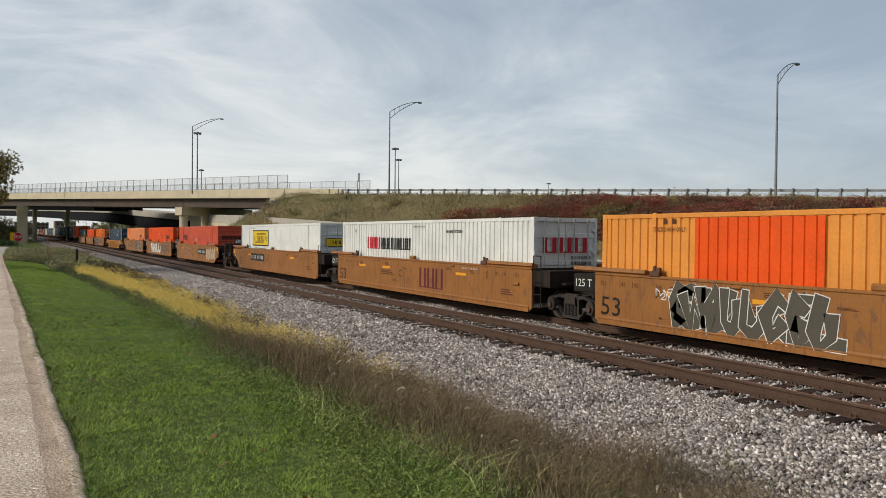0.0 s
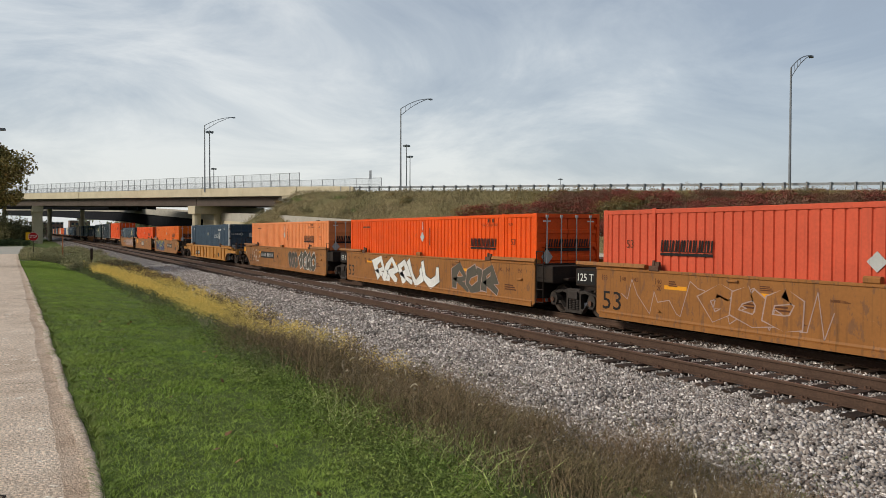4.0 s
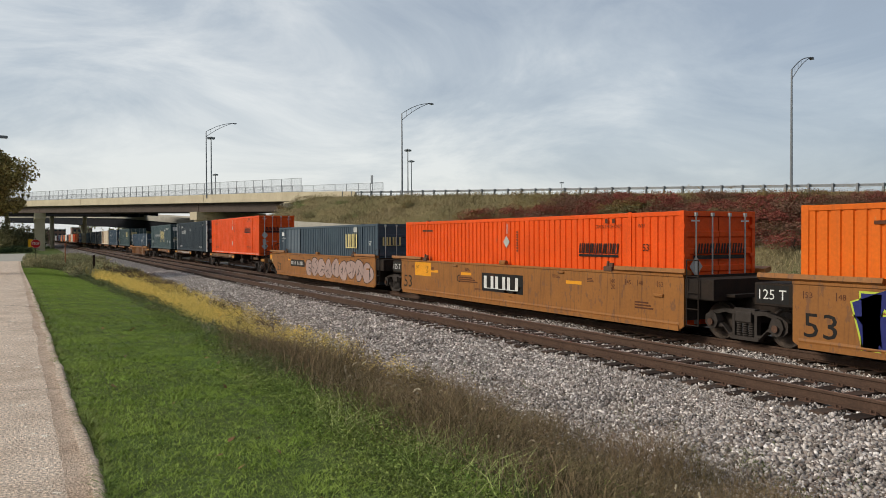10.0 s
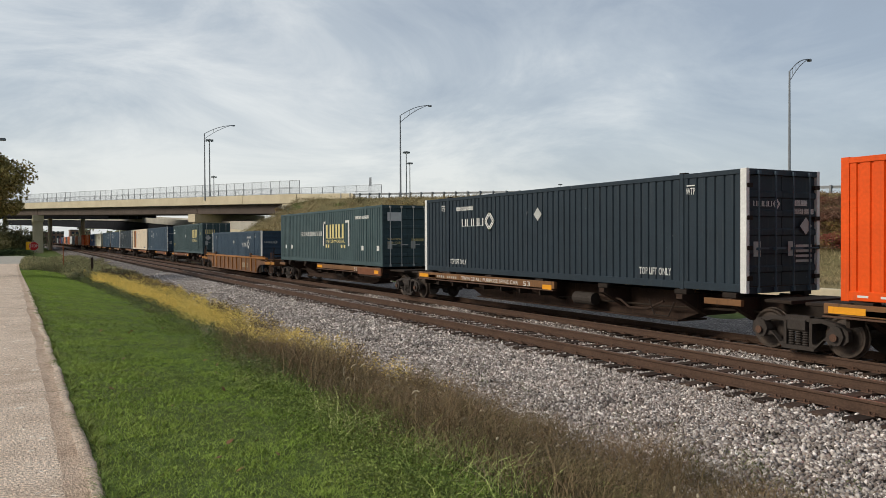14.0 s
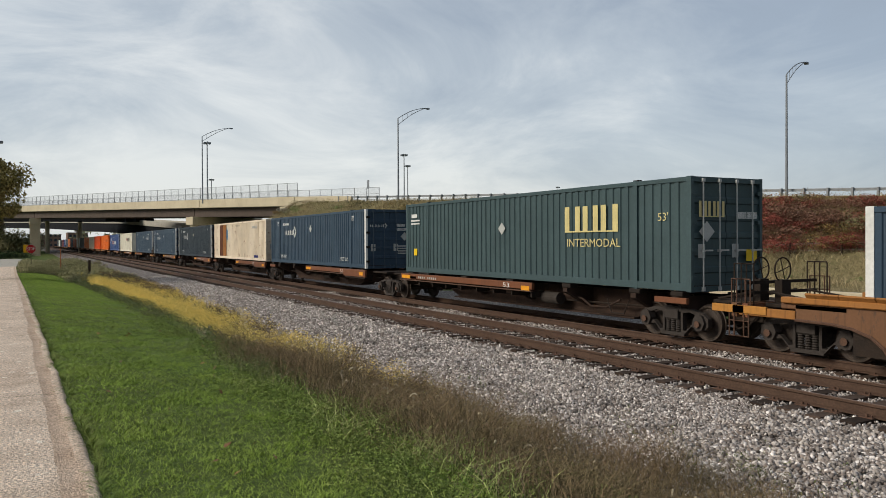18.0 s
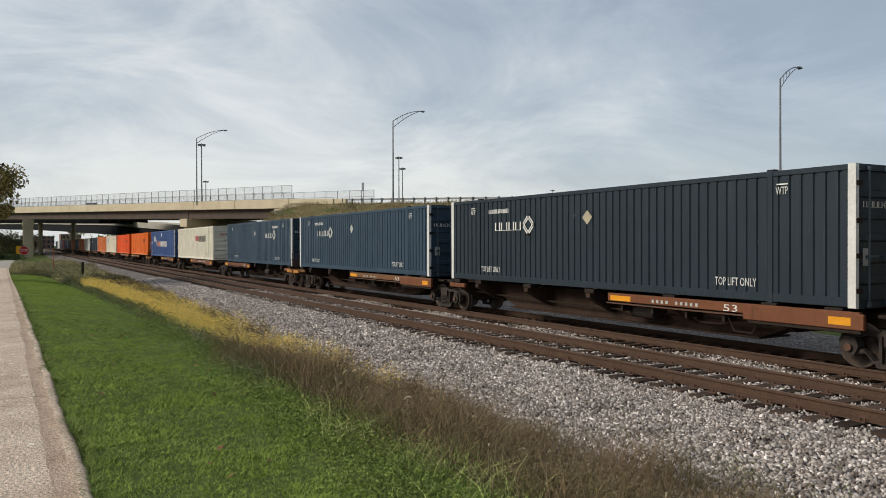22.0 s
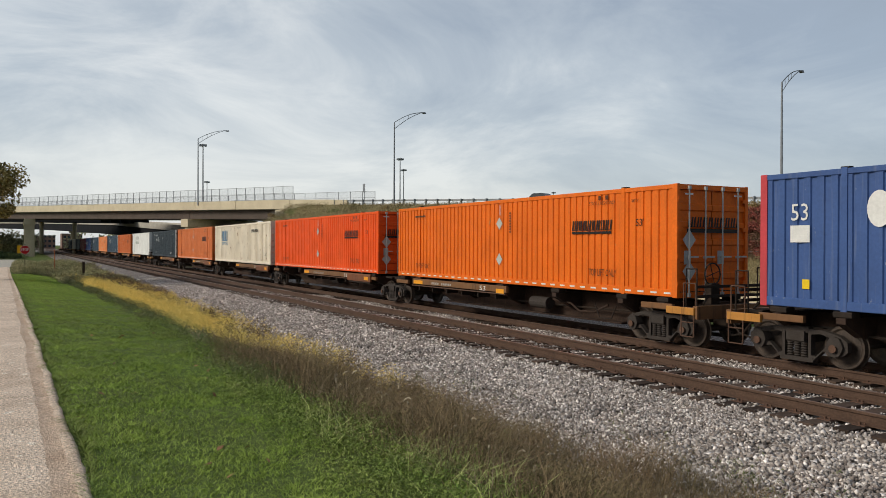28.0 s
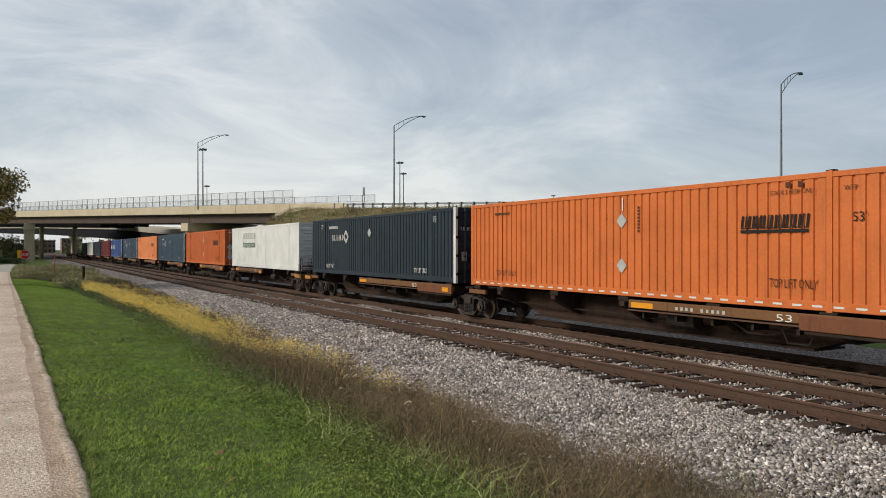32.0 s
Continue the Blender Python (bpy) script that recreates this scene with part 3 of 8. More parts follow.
bridge = thing("road_bridge", "cream concrete road bridge on dark steel girders over the tracks", "bridge")
A0, A1 = 91.5, 300.0
part("parapet", band(A0, A1, EDGE - 0.25, EDGE + 0.20, -0.55, 0.80), M_CONC, bridge, "cream concrete parapet")
part("parapet", band(A0, A1, EDGE + 13.6, EDGE + 14.0, -0.55, 0.80), M_CONC, bridge, "cream concrete parapet")
part("deck", band(A0, A1, EDGE + 0.2, EDGE + 13.6, -0.60, -0.36), M_GREYCONC, bridge)
for a in (106, 117.9, 166, 214):
    part("pilaster", band(a - 0.7, a + 0.7, EDGE - 0.30, EDGE - 0.25, -0.55, 0.82), M_CONC, bridge)
for i in range(6):
    d = EDGE + 0.75 + i * 2.5
    for a0, a1 in ((A0 + 3, 120.4), (120.6, 190.0), (190.2, A1 - 2)):
        girder = part("girder", band(a0, a1, d, d + 0.10, -2.02, -0.60), M_GIRDER, bridge, "brown weathered steel girder")
        if i == 0:
            part("girder_flange", band(a0, a1, d - 0.18, d + 0.30, -2.06, -2.02), M_GIRDER, girder)
for a, along_track in ((120.5, False), (190.1, True)):
    r = float(road_z(a))
    g = float(ground_z(*on_highway(a, EDGE + 6, 0)[:2]))
    if along_track:
        # this pier stands parallel to the tracks
        x, y, _ = on_highway(a, EDGE + 0.9, 0)
        pier = part("pier_cap", Shape().box(x - 40, x + 0.9, y - 1.15, y + 1.15, r - 3.5, r - 2.08), M_CONC, bridge, "cream concrete pier cap")
        for k in (0.2, 13, 26, 39):
            part("column", Shape().box(x - k - 0.9, x - k + 0.6, y - 1.0, y + 1.0, g - 1, r - 3.48), M_CONC, pier, "cream concrete column")
        continue
    pier = part("pier_cap", strip([[on_highway(a - 1.1, EDGE - 0.3, r - 3.45), on_highway(a + 1.1, EDGE - 0.3, r - 3.45), on_highway(a + 1.1, EDGE - 0.3, r - 2.08), on_highway(a - 1.1, EDGE - 0.3, r - 2.08)],
                                   [on_highway(a - 1.1, EDGE + 14, r - 3.45), on_highway(a + 1.1, EDGE + 14, r - 3.45), on_highway(a + 1.1, EDGE + 14, r - 2.08), on_highway(a - 1.1, EDGE + 14, r - 2.08)]]), M_CONC, bridge, "cream concrete pier cap")
    for d in (EDGE + 0.7, EDGE + 4.9, EDGE + 9.1, EDGE + 13.2):
        x, y, _ = on_highway(a, d, 0)
        part("column", Shape().rod((x, y, g - 1), (x, y, r - 3.44), 0.72, 14), M_CONC, pier, "cream concrete column")
part("abutment", strip([[on_highway(92, EDGE - 0.2, 4.6), on_highway(95, EDGE - 0.2, 4.6), on_highway(95, EDGE - 0.2, float(road_z(93)) - 0.6), on_highway(92, EDGE - 0.2, float(road_z(93)) - 0.6)],
                        [on_highway(92, EDGE + 14, 4.6), on_highway(95, EDGE + 14, 4.6), on_highway(95, EDGE + 14, float(road_z(93)) - 0.6), on_highway(92, EDGE + 14, float(road_z(93)) - 0.6)]]), M_CONC, bridge)
part("wing_wall", strip([[on_highway(91.4, EDGE - 0.2, float(road_z(91)) - 0.9), on_highway(91.4, EDGE + 0.2, float(road_z(91)) - 0.9), on_highway(91.4, EDGE + 0.2, float(road_z(91)) + 0.80), on_highway(91.4, EDGE - 0.2, float(road_z(91)) + 0.80)],
                         [on_highway(83, EDGE - 0.2, float(road_z(83)) - 0.5), on_highway(83, EDGE + 0.2, float(road_z(83)) - 0.5), on_highway(83, EDGE + 0.2, float(road_z(83)) + 0.76), on_highway(83, EDGE - 0.2, float(road_z(83)) + 0.76)],
                         [on_highway(79, EDGE - 0.2, float(road_z(79)) - 0.3), on_highway(79, EDGE + 0.2, float(road_z(79)) - 0.3), on_highway(79, EDGE + 0.2, float(road_z(79)) + 0.7), on_highway(79, EDGE - 0.2, float(road_z(79)) + 0.7)]]), M_CONC, bridge, "cream concrete wing wall")

M_NET = bpy.data.materials.new("chain_link")
M_NET.use_nodes = True
nn, nl = M_NET.node_tree.nodes, M_NET.node_tree.links
clear = nn.new("ShaderNodeBsdfTransparent")
mixs = nn.new("ShaderNodeMixShader")
mixs.inputs["Fac"].default_value = 0.11
nn["Principled BSDF"].inputs["Base Color"].default_value = (0.17, 0.19, 0.21, 1)
nl.new(clear.outputs["BSDF"], mixs.inputs[1])
nl.new(nn["Principled BSDF"].outputs["BSDF"], mixs.inputs[2])
nl.new(mixs.outputs["Shader"], nn["Material Output"].inputs["Surface"])


def fence(a0, a1, d, z0, z1, gap, label):
    f = thing("bridge_fence", label, "fence")
    for a in np.arange(a0, a1 + 0.1, gap):
        r = float(road_z(a))
        part("post", Shape().rod(on_highway(a, d, r + z0), on_highway(a, d, r + z1), 0.05, 6), M_GALV, f)
    for z in (z0 + 0.08, (z0 + z1) / 2, z1):
        part("rail", band(a0, a1, d - 0.025, d + 0.025, z - 0.025, z + 0.025), M_GALV, f)
    part("netting", band(a0, a1, d - 0.004, d + 0.004, z0 + 0.05, z1), M_NET, f, "grey chain-link netting")


fence(91.0, 298.0, EDGE, 0.80, 2.82, 2.4, "tall grey chain-link fence on the bridge parapet")
fence(88.0, 298.0, EDGE + 13.8, 0.80, 2.80, 2.9, "grey chain-link fence on the far bridge parapet")

rail = thing("guardrail", "galvanised steel guardrail on posts along the embankment edge", "guardrail")
for z in (0.46, 0.60):
    part("beam", band(-90, 82, EDGE - 0.05, EDGE + 0.03, z, z + 0.10), M_GALV, rail)
part("beam_groove", band(-90, 82, EDGE - 0.02, EDGE + 0.03, 0.56, 0.60), M_GALV, rail)
for a in np.arange(-88, 82.5, 1.905):
    r = float(road_z(a))
    x, y, _ = on_highway(a, EDGE - 0.16, 0)
    part("post", Shape().box(x - 0.08, x + 0.08, y - 0.10, y + 0.10, r - 0.5, r + 0.74), M_GALV, rail)
part("barrier", band(-110, 84, EDGE + 8.6, EDGE + 9.1, 0.0, 0.45), M_CONC, None)
tagged(bpy.data.objects["barrier"], "pale concrete median barrier on the highway", "barrier", kind="structure")


def mast(a, d, base, top, reach, label):
    """A tapered lamp pole with a trussed arm towards the road."""
    r = float(road_z(a)) + base
    m = thing("street_lamp", label, "street lamp", "lamps along the highway")
    p0, p1 = Vector(on_highway(a, d, r)), Vector(on_highway(a, d, r + top))
    part("pole", Shape().rod(p0, p1, 0.125, 12, 0.075), M_MAST, m)
    out = Vector((NX, NY, 0))
    tip = p1 + out * reach + Vector((0, 0, 1.95))
    top_line, low_line = [], []
    for q in np.linspace(0, 1, 7):
        top_line.append(p1.lerp(tip, q) + Vector((0, 0, 0.30 * math.sin(q * math.pi))))
        low_line.append((p1 - Vector((0, 0, 0.85))).lerp(tip, q) + Vector((0, 0, 0.25 * math.sin(q * math.pi))))
    part("upper_arm", Shape().pipe(top_line, 0.045), M_MAST, m)
    part("lower_arm", Shape().pipe(low_line, 0.04), M_MAST, m)
    for i in (1, 2, 3):
        part("strut", Shape().rod(top_line[i], low_line[i], 0.02, 6), M_MAST, m)
    head = tip + out * 0.75
    side = out.cross(Vector((0, 0, 1)))
    s = Shape()
    for t, w, h in ((0, 0.05, 0.05), (0.3, 0.17, 0.10), (0.8, 0.19, 0.13), (1.0, 0.10, 0.07)):
        c = tip.lerp(head, t)
        s.v += [tuple(c + side * w - Vector((0, 0, h))), tuple(c - side * w - Vector((0, 0, h))), tuple(c - side * w * 0.8 + Vector((0, 0, h * 0.6))), tuple(c + side * w * 0.8 + Vector((0, 0, h * 0.6)))]
    s.f = [(i * 4 + j, i * 4 + (j + 1) % 4, i * 4 + 4 + (j + 1) % 4, i * 4 + 4 + j) for i in range(3) for j in range(4)] + [(0, 1, 2, 3), (12, 13, 14, 15)]
    part("lamp_head", s, M_MAST, m, "grey cobra lamp head")


for a, d, base, top in ((21.9, 70.2, -0.6, 11.25), (69.5, 70.2, -0.8, 11.36), (116.2, 70.5, 0.2, 11.26)):
    mast(a, d, base, top, 5.2, "tall grey steel street lamp with a trussed arm beside the highway")


def high_mast(bearing, far, top, label):
    x, y = -far * math.sin(radians(bearing)), far * math.cos(radians(bearing))
    m = thing("high_mast_light", label, "mast light", "distant mast lights", pose(x, y, 0))
    part("pole", Shape().rod((0, 0, 0), (0, 0, top), 0.28, 10, 0.14), M_MAST, m)
    part("lamp_ring", Shape().rod((0, 0, top - 0.5), (0, 0, top - 0.2), 0.55, 12), M_MAST, m)
    for i in range(6):
        q = i * math.pi / 3
        part("floodlight", Shape().box(0.9 * math.cos(q) - 0.22, 0.9 * math.cos(q) + 0.22, 0.9 * math.sin(q) - 0.22, 0.9 * math.sin(q) + 0.22, top - 0.8, top - 0.25), M_MAST, m)


high_mast(78.42, 235, 2.54 + 29.6, "very tall thin mast light far behind the bridge")
high_mast(78.14, 330, 2.54 + 26.4, "distant mast light behind the bridge")
high_mast(64.28, 250, 2.54 + 28.6, "very tall thin mast light beyond the highway")
high_mast(64.02, 290, 2.54 + 29.0, "distant mast light beyond the highway")
high_mast(52.9, 420, 2.54 + 29.5, "distant mast light beyond the embankment")

sign = thing("road_sign", "back of a small road sign on the highway edge", "road sign")
x, y, z = on_highway(90.0, EDGE + 13.4, float(road_z(90)))
part("post", Shape().rod((x, y, z - 0.2), (x, y, z + 3.9), 0.05, 8), M_GALV, sign)
part("plate", Shape().box(x - 0.42, x + 0.42, y - 0.12, y - 0.08, z + 2.6, z + 3.95), M_MAST, sign)

# the other carriageway's bridge behind the first; its shade is in the girders' colour
rear = thing("rear_bridge", "second road bridge behind the first, girders coloured for shade", "bridge")
part("parapet", band(196, 420, EDGE + 19.6, EDGE + 20.0, -0.55, 1.0), M_GREYCONC, rear)
part("deck", band(196, 420, EDGE + 20.0, EDGE + 34.0, -0.60, -0.30), M_GREYCONC, rear)
for i in range(6):
    part("girder", band(196, 420, EDGE + 20.2 + 2.6 * i, EDGE + 20.4 + 2.6 * i, -2.5, -0.6), M_SHADEGIRDER, rear, "steel girder, coloured dark for its shade")
for a in (236, 272):
    for d in (EDGE + 21.5, EDGE + 31):
        x, y, _ = on_highway(a, d, 0)
        part("column", Shape().rod((x, y, -1.5), (x, y, float(road_z(a)) - 2.5), 0.6, 12), M_CONC, rear, "cream concrete column")

# the lower ramp that crosses the tracks beyond the bridge
ramp_thing = thing("ramp_bridge", "lower concrete ramp bridge behind the main bridge, girders coloured for shade", "bridge")
ramp_line = [(-44, 30.2, 0.7), (-76, 30.0, 1.36 + 2.54), (-111, 29.4, 2.68 + 2.54), (-169.6, 31.4, 6.70), (-250.8, 25.1, 9.86), (-325, 18.4, 11.73), (-403, 8.5, 13.7), (-513, -12, 16.0)]


def along(line, off, z0, z1, wide):
    rings = []
    for i, (x, y, z) in enumerate(line):
        p, q = line[max(0, i - 1)], line[min(len(line) - 1, i + 1)]
        t = Vector((q[0] - p[0], q[1] - p[1], 0)).normalized()
        n = Vector((t.y, -t.x, 0))
        a, b = Vector((x, y, 0)) + n * off, Vector((x, y, 0)) + n * (off + wide)
        rings.append([(a.x, a.y, z + z0), (b.x, b.y, z + z0), (b.x, b.y, z + z1), (a.x, a.y, z + z1)])
    return strip(rings)


def fine_line(line):
    out = []
    for (a, b) in zip(line, line[1:]):
        for q in np.linspace(0, 1, 6)[:-1]:
            out.append(tuple(a[i] + (b[i] - a[i]) * q for i in range(3)))
    return out + [line[-1]]


ramp_fine = fine_line(ramp_line)
part("parapet", along(ramp_fine, 0, -1.35, 0.0, 0.3), M_GREYCONC, ramp_thing, "pale concrete parapet")
part("parapet", along(ramp_fine, 9.0, -1.35, 0.0, 0.3), M_GREYCONC, ramp_thing, "pale concrete parapet")
part("deck", along(ramp_fine, 0.3, -1.35, -1.05, 8.7), M_GREYCONC, ramp_thing)
high = [p for p in ramp_fine if p[0] < -165]
# dark colour and extra depth stand in for the ramp's shaded underside
for off in (0.4, 2.6, 4.8, 7.0, 9.0):
    part("girder", along(high, off, -4.2, -1.36, 0.14), M_SHADEGIRDER, ramp_thing, "steel girder, coloured dark for its shade")
low = [p for p in ramp_fine if p[0] >= -165]
part("retaining_wall", along(low, 0.02, -6.5, -1.36, 0.3), M_CONC, ramp_thing, "cream concrete retaining wall")
for x, y, top in ((-229, 29.5, 5.4), (-283, 30, 6.6), (-366, 20.5, 8.6)):
    part("pier", Shape().rod((x, y, -1), (x, y, top), 0.7, 12).box(x - 0.9, x + 0.9, y - 1.4, y + 9, top - 1.0, top + 0.1), M_CONC, ramp_thing, "cream concrete pier")
kerb = part("low_wall", Shape().soft_box(-62, 30, 26.0, 26.35, -0.8, 0.63, 0.03), M_CONC, None)
tagged(kerb, "low pale concrete wall behind the train", "wall", kind="structure")

# ---- the street corner beyond the path ----
M_STOPRED = paint("stop_sign_red", (0.42, 0.012, 0.015), streak=0.05)
M_AMBER = paint("warning_sign_yellow", (0.72, 0.38, 0.01), streak=0.05)
TEXTS = {}


def text_mesh(body):
    """Letters 1 m high in the xz plane, from x = 0, as one mesh; also their width."""
    if body not in TEXTS:
        cu = bpy.data.curves.new("letters", "FONT")
        cu.body, cu.resolution_u, cu.extrude = body, 2, 0.0
        ob = bpy.data.objects.new("letters", cu)
        me = bpy.data.meshes.new_from_object(ob)
        bpy.data.objects.remove(ob)
        n = len(me.vertices)
        co = np.zeros(n * 3, np.float32)
        me.vertices.foreach_get("co", co)
        co = co.reshape(-1, 3)
        lo, hi = co.min(0), co.max(0)
        s = 1 / (hi[1] - lo[1])
        out = np.stack([(co[:, 0] - lo[0]) * s, 0 * co[:, 0], (co[:, 1] - lo[1]) * s], -1)
        me.vertices.foreach_set("co", out.astype(np.float32).ravel())
        me.materials.clear()
        me.materials.append(None)
        me.update()
        TEXTS[body] = (me, float((hi[0] - lo[0]) * s))
    return TEXTS[body]


stop = thing("stop_sign", "red octagonal stop sign with a yellow plate behind it", "stop sign", m=pose(-80, 0.55, float(ground_z(-80, 0.55)), 0, 0, 90))
part("post", Shape().box(-0.03, 0.03, -0.03, 0.03, -0.3, 2.65), M_DARK, stop)
octagon = [(0.40 * math.cos(radians(22.5 + 45 * i)), 2.1 + 0.40 * math.sin(radians(22.5 + 45 * i))) for i in range(8)]
part("rim", Shape().prism_y([(0.42 / 0.40 * x, 2.1 + (z - 2.1) * 1.05) for x, z in octagon], -0.050, -0.040), M_WHITE, stop)
face = part("plate", Shape().prism_y(octagon, -0.058, -0.052), M_STOPRED, stop)
me, w = text_mesh("STOP")
part("lettering", me, M_WHITE, face, m=Matrix.Translation((-0.30, -0.064, 1.98)) @ Matrix.Diagonal((0.6 / w, 1, 0.26, 1)))
part("yellow_plate", Shape().box(-0.62, -0.25, -0.02, -0.01, 1.78, 2.5), M_AMBER, stop, "yellow warning plate")

M_ORANGE_POST = paint("orange_marker_plastic", (0.32, 0.11, 0.045))
for x, y, h in ((-78, 2.9, 2.3),):
    marker = thing("marker_post", "thin orange utility marker post in the weeds", "marker post", m=pose(x, y, float(ground_z(x, y))))
    part("post", Shape().rod((0, 0, -0.2), (0, 0, h), 0.045, 8), M_ORANGE_POST, marker)
    part("cap", Shape().rod((0, 0, h), (0, 0, h + 0.12), 0.075, 8), M_ORANGE_POST, marker)
short_post = thing("timber_post", "short dark timber post beside the ballast", "post", m=pose(-62, 4.2, -0.45))
part("post", Shape().box(-0.08, 0.08, -0.08, 0.08, 0, 1.75), M_TIE, short_post)

# a street lamp whose arm alone reaches over the street
lamp = thing("street_lamp", "grey street lamp arm over the side street", "street lamp", m=pose(-69, -4.8, 0))
part("pole", Shape().rod((0, 0, 0), (0, 0, 9.2), 0.12, 10, 0.08), M_MAST, lamp)
part("arm", Shape().pipe([(0, 0, 9.2), (0, 1.2, 10.0), (0, 2.4, 10.4), (0, 3.0, 10.45)], 0.05), M_MAST, lamp)
part("lamp_head", Shape().soft_box(-0.16, 0.16, 2.7, 3.45, 10.35, 10.55, 0.06), M_MAST, lamp)

# far buildings and woods seen under the bridges
M_BRICK = material("red_brick_far", (0.20, 0.12, 0.09), 0.9, scale=0.5)
M_PANE = material("dark_window_glass", (0.04, 0.05, 0.06), 0.15, scale=1, fine_amount=0.05, bump=0)
for x, y, wx, wy, h in ((-620, 16, 30, 14, 9), (-660, 36, 26, 14, 11)):
    house = thing("brick_building", "distant red brick building with rows of windows", "building", m=pose(x, y, -0.5))
    wall = part("wall", Shape().box(-wx / 2, wx / 2, -wy / 2, wy / 2, 0, h), M_BRICK, house)
    part("roof", Shape().box(-wx / 2 - 0.3, wx / 2 + 0.3, -wy / 2 - 0.3, wy / 2 + 0.3, h, h + 0.5), M_GREYCONC, house)
    for i in range(5):
        for k in range(3):
            part("window", Shape().box(wx / 2, wx / 2 + 0.06, -wy / 2 + 1.2 + i * wy / 5, -wy / 2 + 2.8 + i * wy / 5, 1.2 + k * 3.4, 3.0 + k * 3.4), M_PANE, wall)

# ---- the train ----
LEN, WID, HIGH = 16.154, 2.591, 2.896
HALF = WID / 2
LOAD_WELL, LOAD_SPINE = 0.29, 1.245
GAUGE = 0.7535


def ribbed(length, pitch, groove, depth, z0, z1, margin=0.16):
    """An upright panel in the xz plane that faces -y, with grooves pressed into it."""
    n = int(round((length - 2 * margin) / pitch))
    pitch = (length - 2 * margin) / n
    pts = [(0.0, 0.0)]
    for i in range(n):
        c = margin + pitch * (i + 0.5)
        pts += [(c - groove / 2 - 0.018, 0.0), (c - groove / 2, depth), (c + groove / 2, depth), (c + groove / 2 + 0.018, 0.0)]
    pts.append((length, 0.0))
    s = Shape()
    s.v = [(x, y, z0) for x, y in pts] + [(x, y, z1) for x, y in pts]
    m = len(pts)
    s.f = [(i, i + 1, m + i + 1, m + i) for i in range(m - 1)]
    return s.mesh("panel")


def ribbed_flat(width, z0, z1, bars):
    """An end wall in the yz plane that faces +x, with bars pressed across it."""
    s = Shape()
    rows = [z0]
    for b in bars:
        rows += [b - 0.09, b - 0.06, b + 0.06, b + 0.09]
    rows.append(z1)
    deep = [0] + [0, 0.035, 0.035, 0] * len(bars) + [0]
    s.v = [(d, y, z) for z, d in zip(rows, deep) for y in (-width / 2, width / 2)]
    s.f = [(2 * i, 2 * i + 1, 2 * i + 3, 2 * i + 2) for i in range(len(rows) - 1)]
    return s.mesh("end_wall")


SHARED = {}


def shared(key, make):
    if key not in SHARED:
        SHARED[key] = make()
    return SHARED[key]


def block_word(widths, slant=0.0, bold=0.23):
    """A row of plain upright bars in pairs, 1 m high on one thin base line, that stands for a company's mark."""
    top, x = [], 0.0
    for w in widths:
        t = min(bold, 0.3 * w)
        for a in (x, x + w * 0.84 - t) if w > 0.55 else (x,):
            b = a + t
            top += [(a + slant * 0.05, 0.05), (a + slant, 1.0), (b + slant, 1.0), (b + slant * 0.05, 0.05)]
        x += w
    loop = [(0.0, 0.0), (top[-1][0], 0.0)] + top[::-1]
    return Shape().add([(px, 0, pz) for px, pz in loop], [tuple(range(len(loop)))]).mesh("mark"), x + slant


def flat(points):
    s = Shape()
    s.add([(x, 0, z) for x, z in points], [tuple(range(len(points)))])
    return s.mesh("mark")


WORDS = {
    "nine": block_word([0.9] * 9, 0.18, 0.25), "four": block_word([0.95, 1.15, 1.0, 1.0], 0, 0.17), "three": block_word([1.0, 0.95, 1.0], 0, 0.26),
    "long": block_word([0.7, 0.9, 0.95, 0.4, 0.8, 0.6, 0.4, 0.8, 0.8]), "ttx": block_word([0.95, 0.95, 1.0]), "ten": block_word([0.8] * 10),
    "small": block_word([0.75, 0.75, 0.75, 0.75, 0.4, 0.6, 0.6, 0.6, 0.6, 0.6, 0.6]), "five": block_word([0.95] * 5),
}
SQUARE = flat([(0, 0), (1, 0), (1, 1), (0, 1)])
DIAMOND = flat([(0.5, 0), (1, 0.5), (0.5, 1), (0, 0.5)])


def ring_diamond():
    s = Shape()
    for r0, r1 in ((1.0, 0.80), (0.70, 0.52)):
        o = [(0.5 + 0.5 * r0 * dx, 0, 0.5 + 0.5 * r0 * dz) for dx, dz in ((0, -1), (1, 0), (0, 1), (-1, 0))]
        i = [(0.5 + 0.5 * r1 * dx, 0, 0.5 + 0.5 * r1 * dz) for dx, dz in ((0, -1), (1, 0), (0, 1), (-1, 0))]
        s.add(o + i, [(k, (k + 1) % 4, (k + 1) % 4 + 4, k + 4) for k in range(4)])
    for dx, dz in ((0, -1), (1, 0), (0, 1), (-1, 0)):
        c = (0.5 + 0.41 * dx, 0.5 + 0.41 * dz)
        s.add([(c[0], 0, c[1] - 0.09), (c[0] + 0.09, 0, c[1]), (c[0], 0, c[1] + 0.09), (c[0] - 0.09, 0, c[1])], [(0, 1, 2, 3)])
    return s.mesh("mark")


RINGS = ring_diamond()


def place(name, me, width, owner, x0, z0, x1, z1, mat, label="", lift=0.005, face="side", y=None):
    """Lays a flat mark on the near side (or the end) of a thing, filling x0..x1, z0..z1."""
    y = -HALF if y is None else y
    m = Matrix.Diagonal(((x1 - x0) / width, 1, z1 - z0, 1))
    if face == "side":
        m = Matrix.Translation((x0, y - lift, z0)) @ m
    else:
        m = Matrix.Translation((y + lift, x0, z0)) @ Matrix.Rotation(math.pi / 2, 4, "Z") @ m
    return part(name, me, mat, owner, label, m)


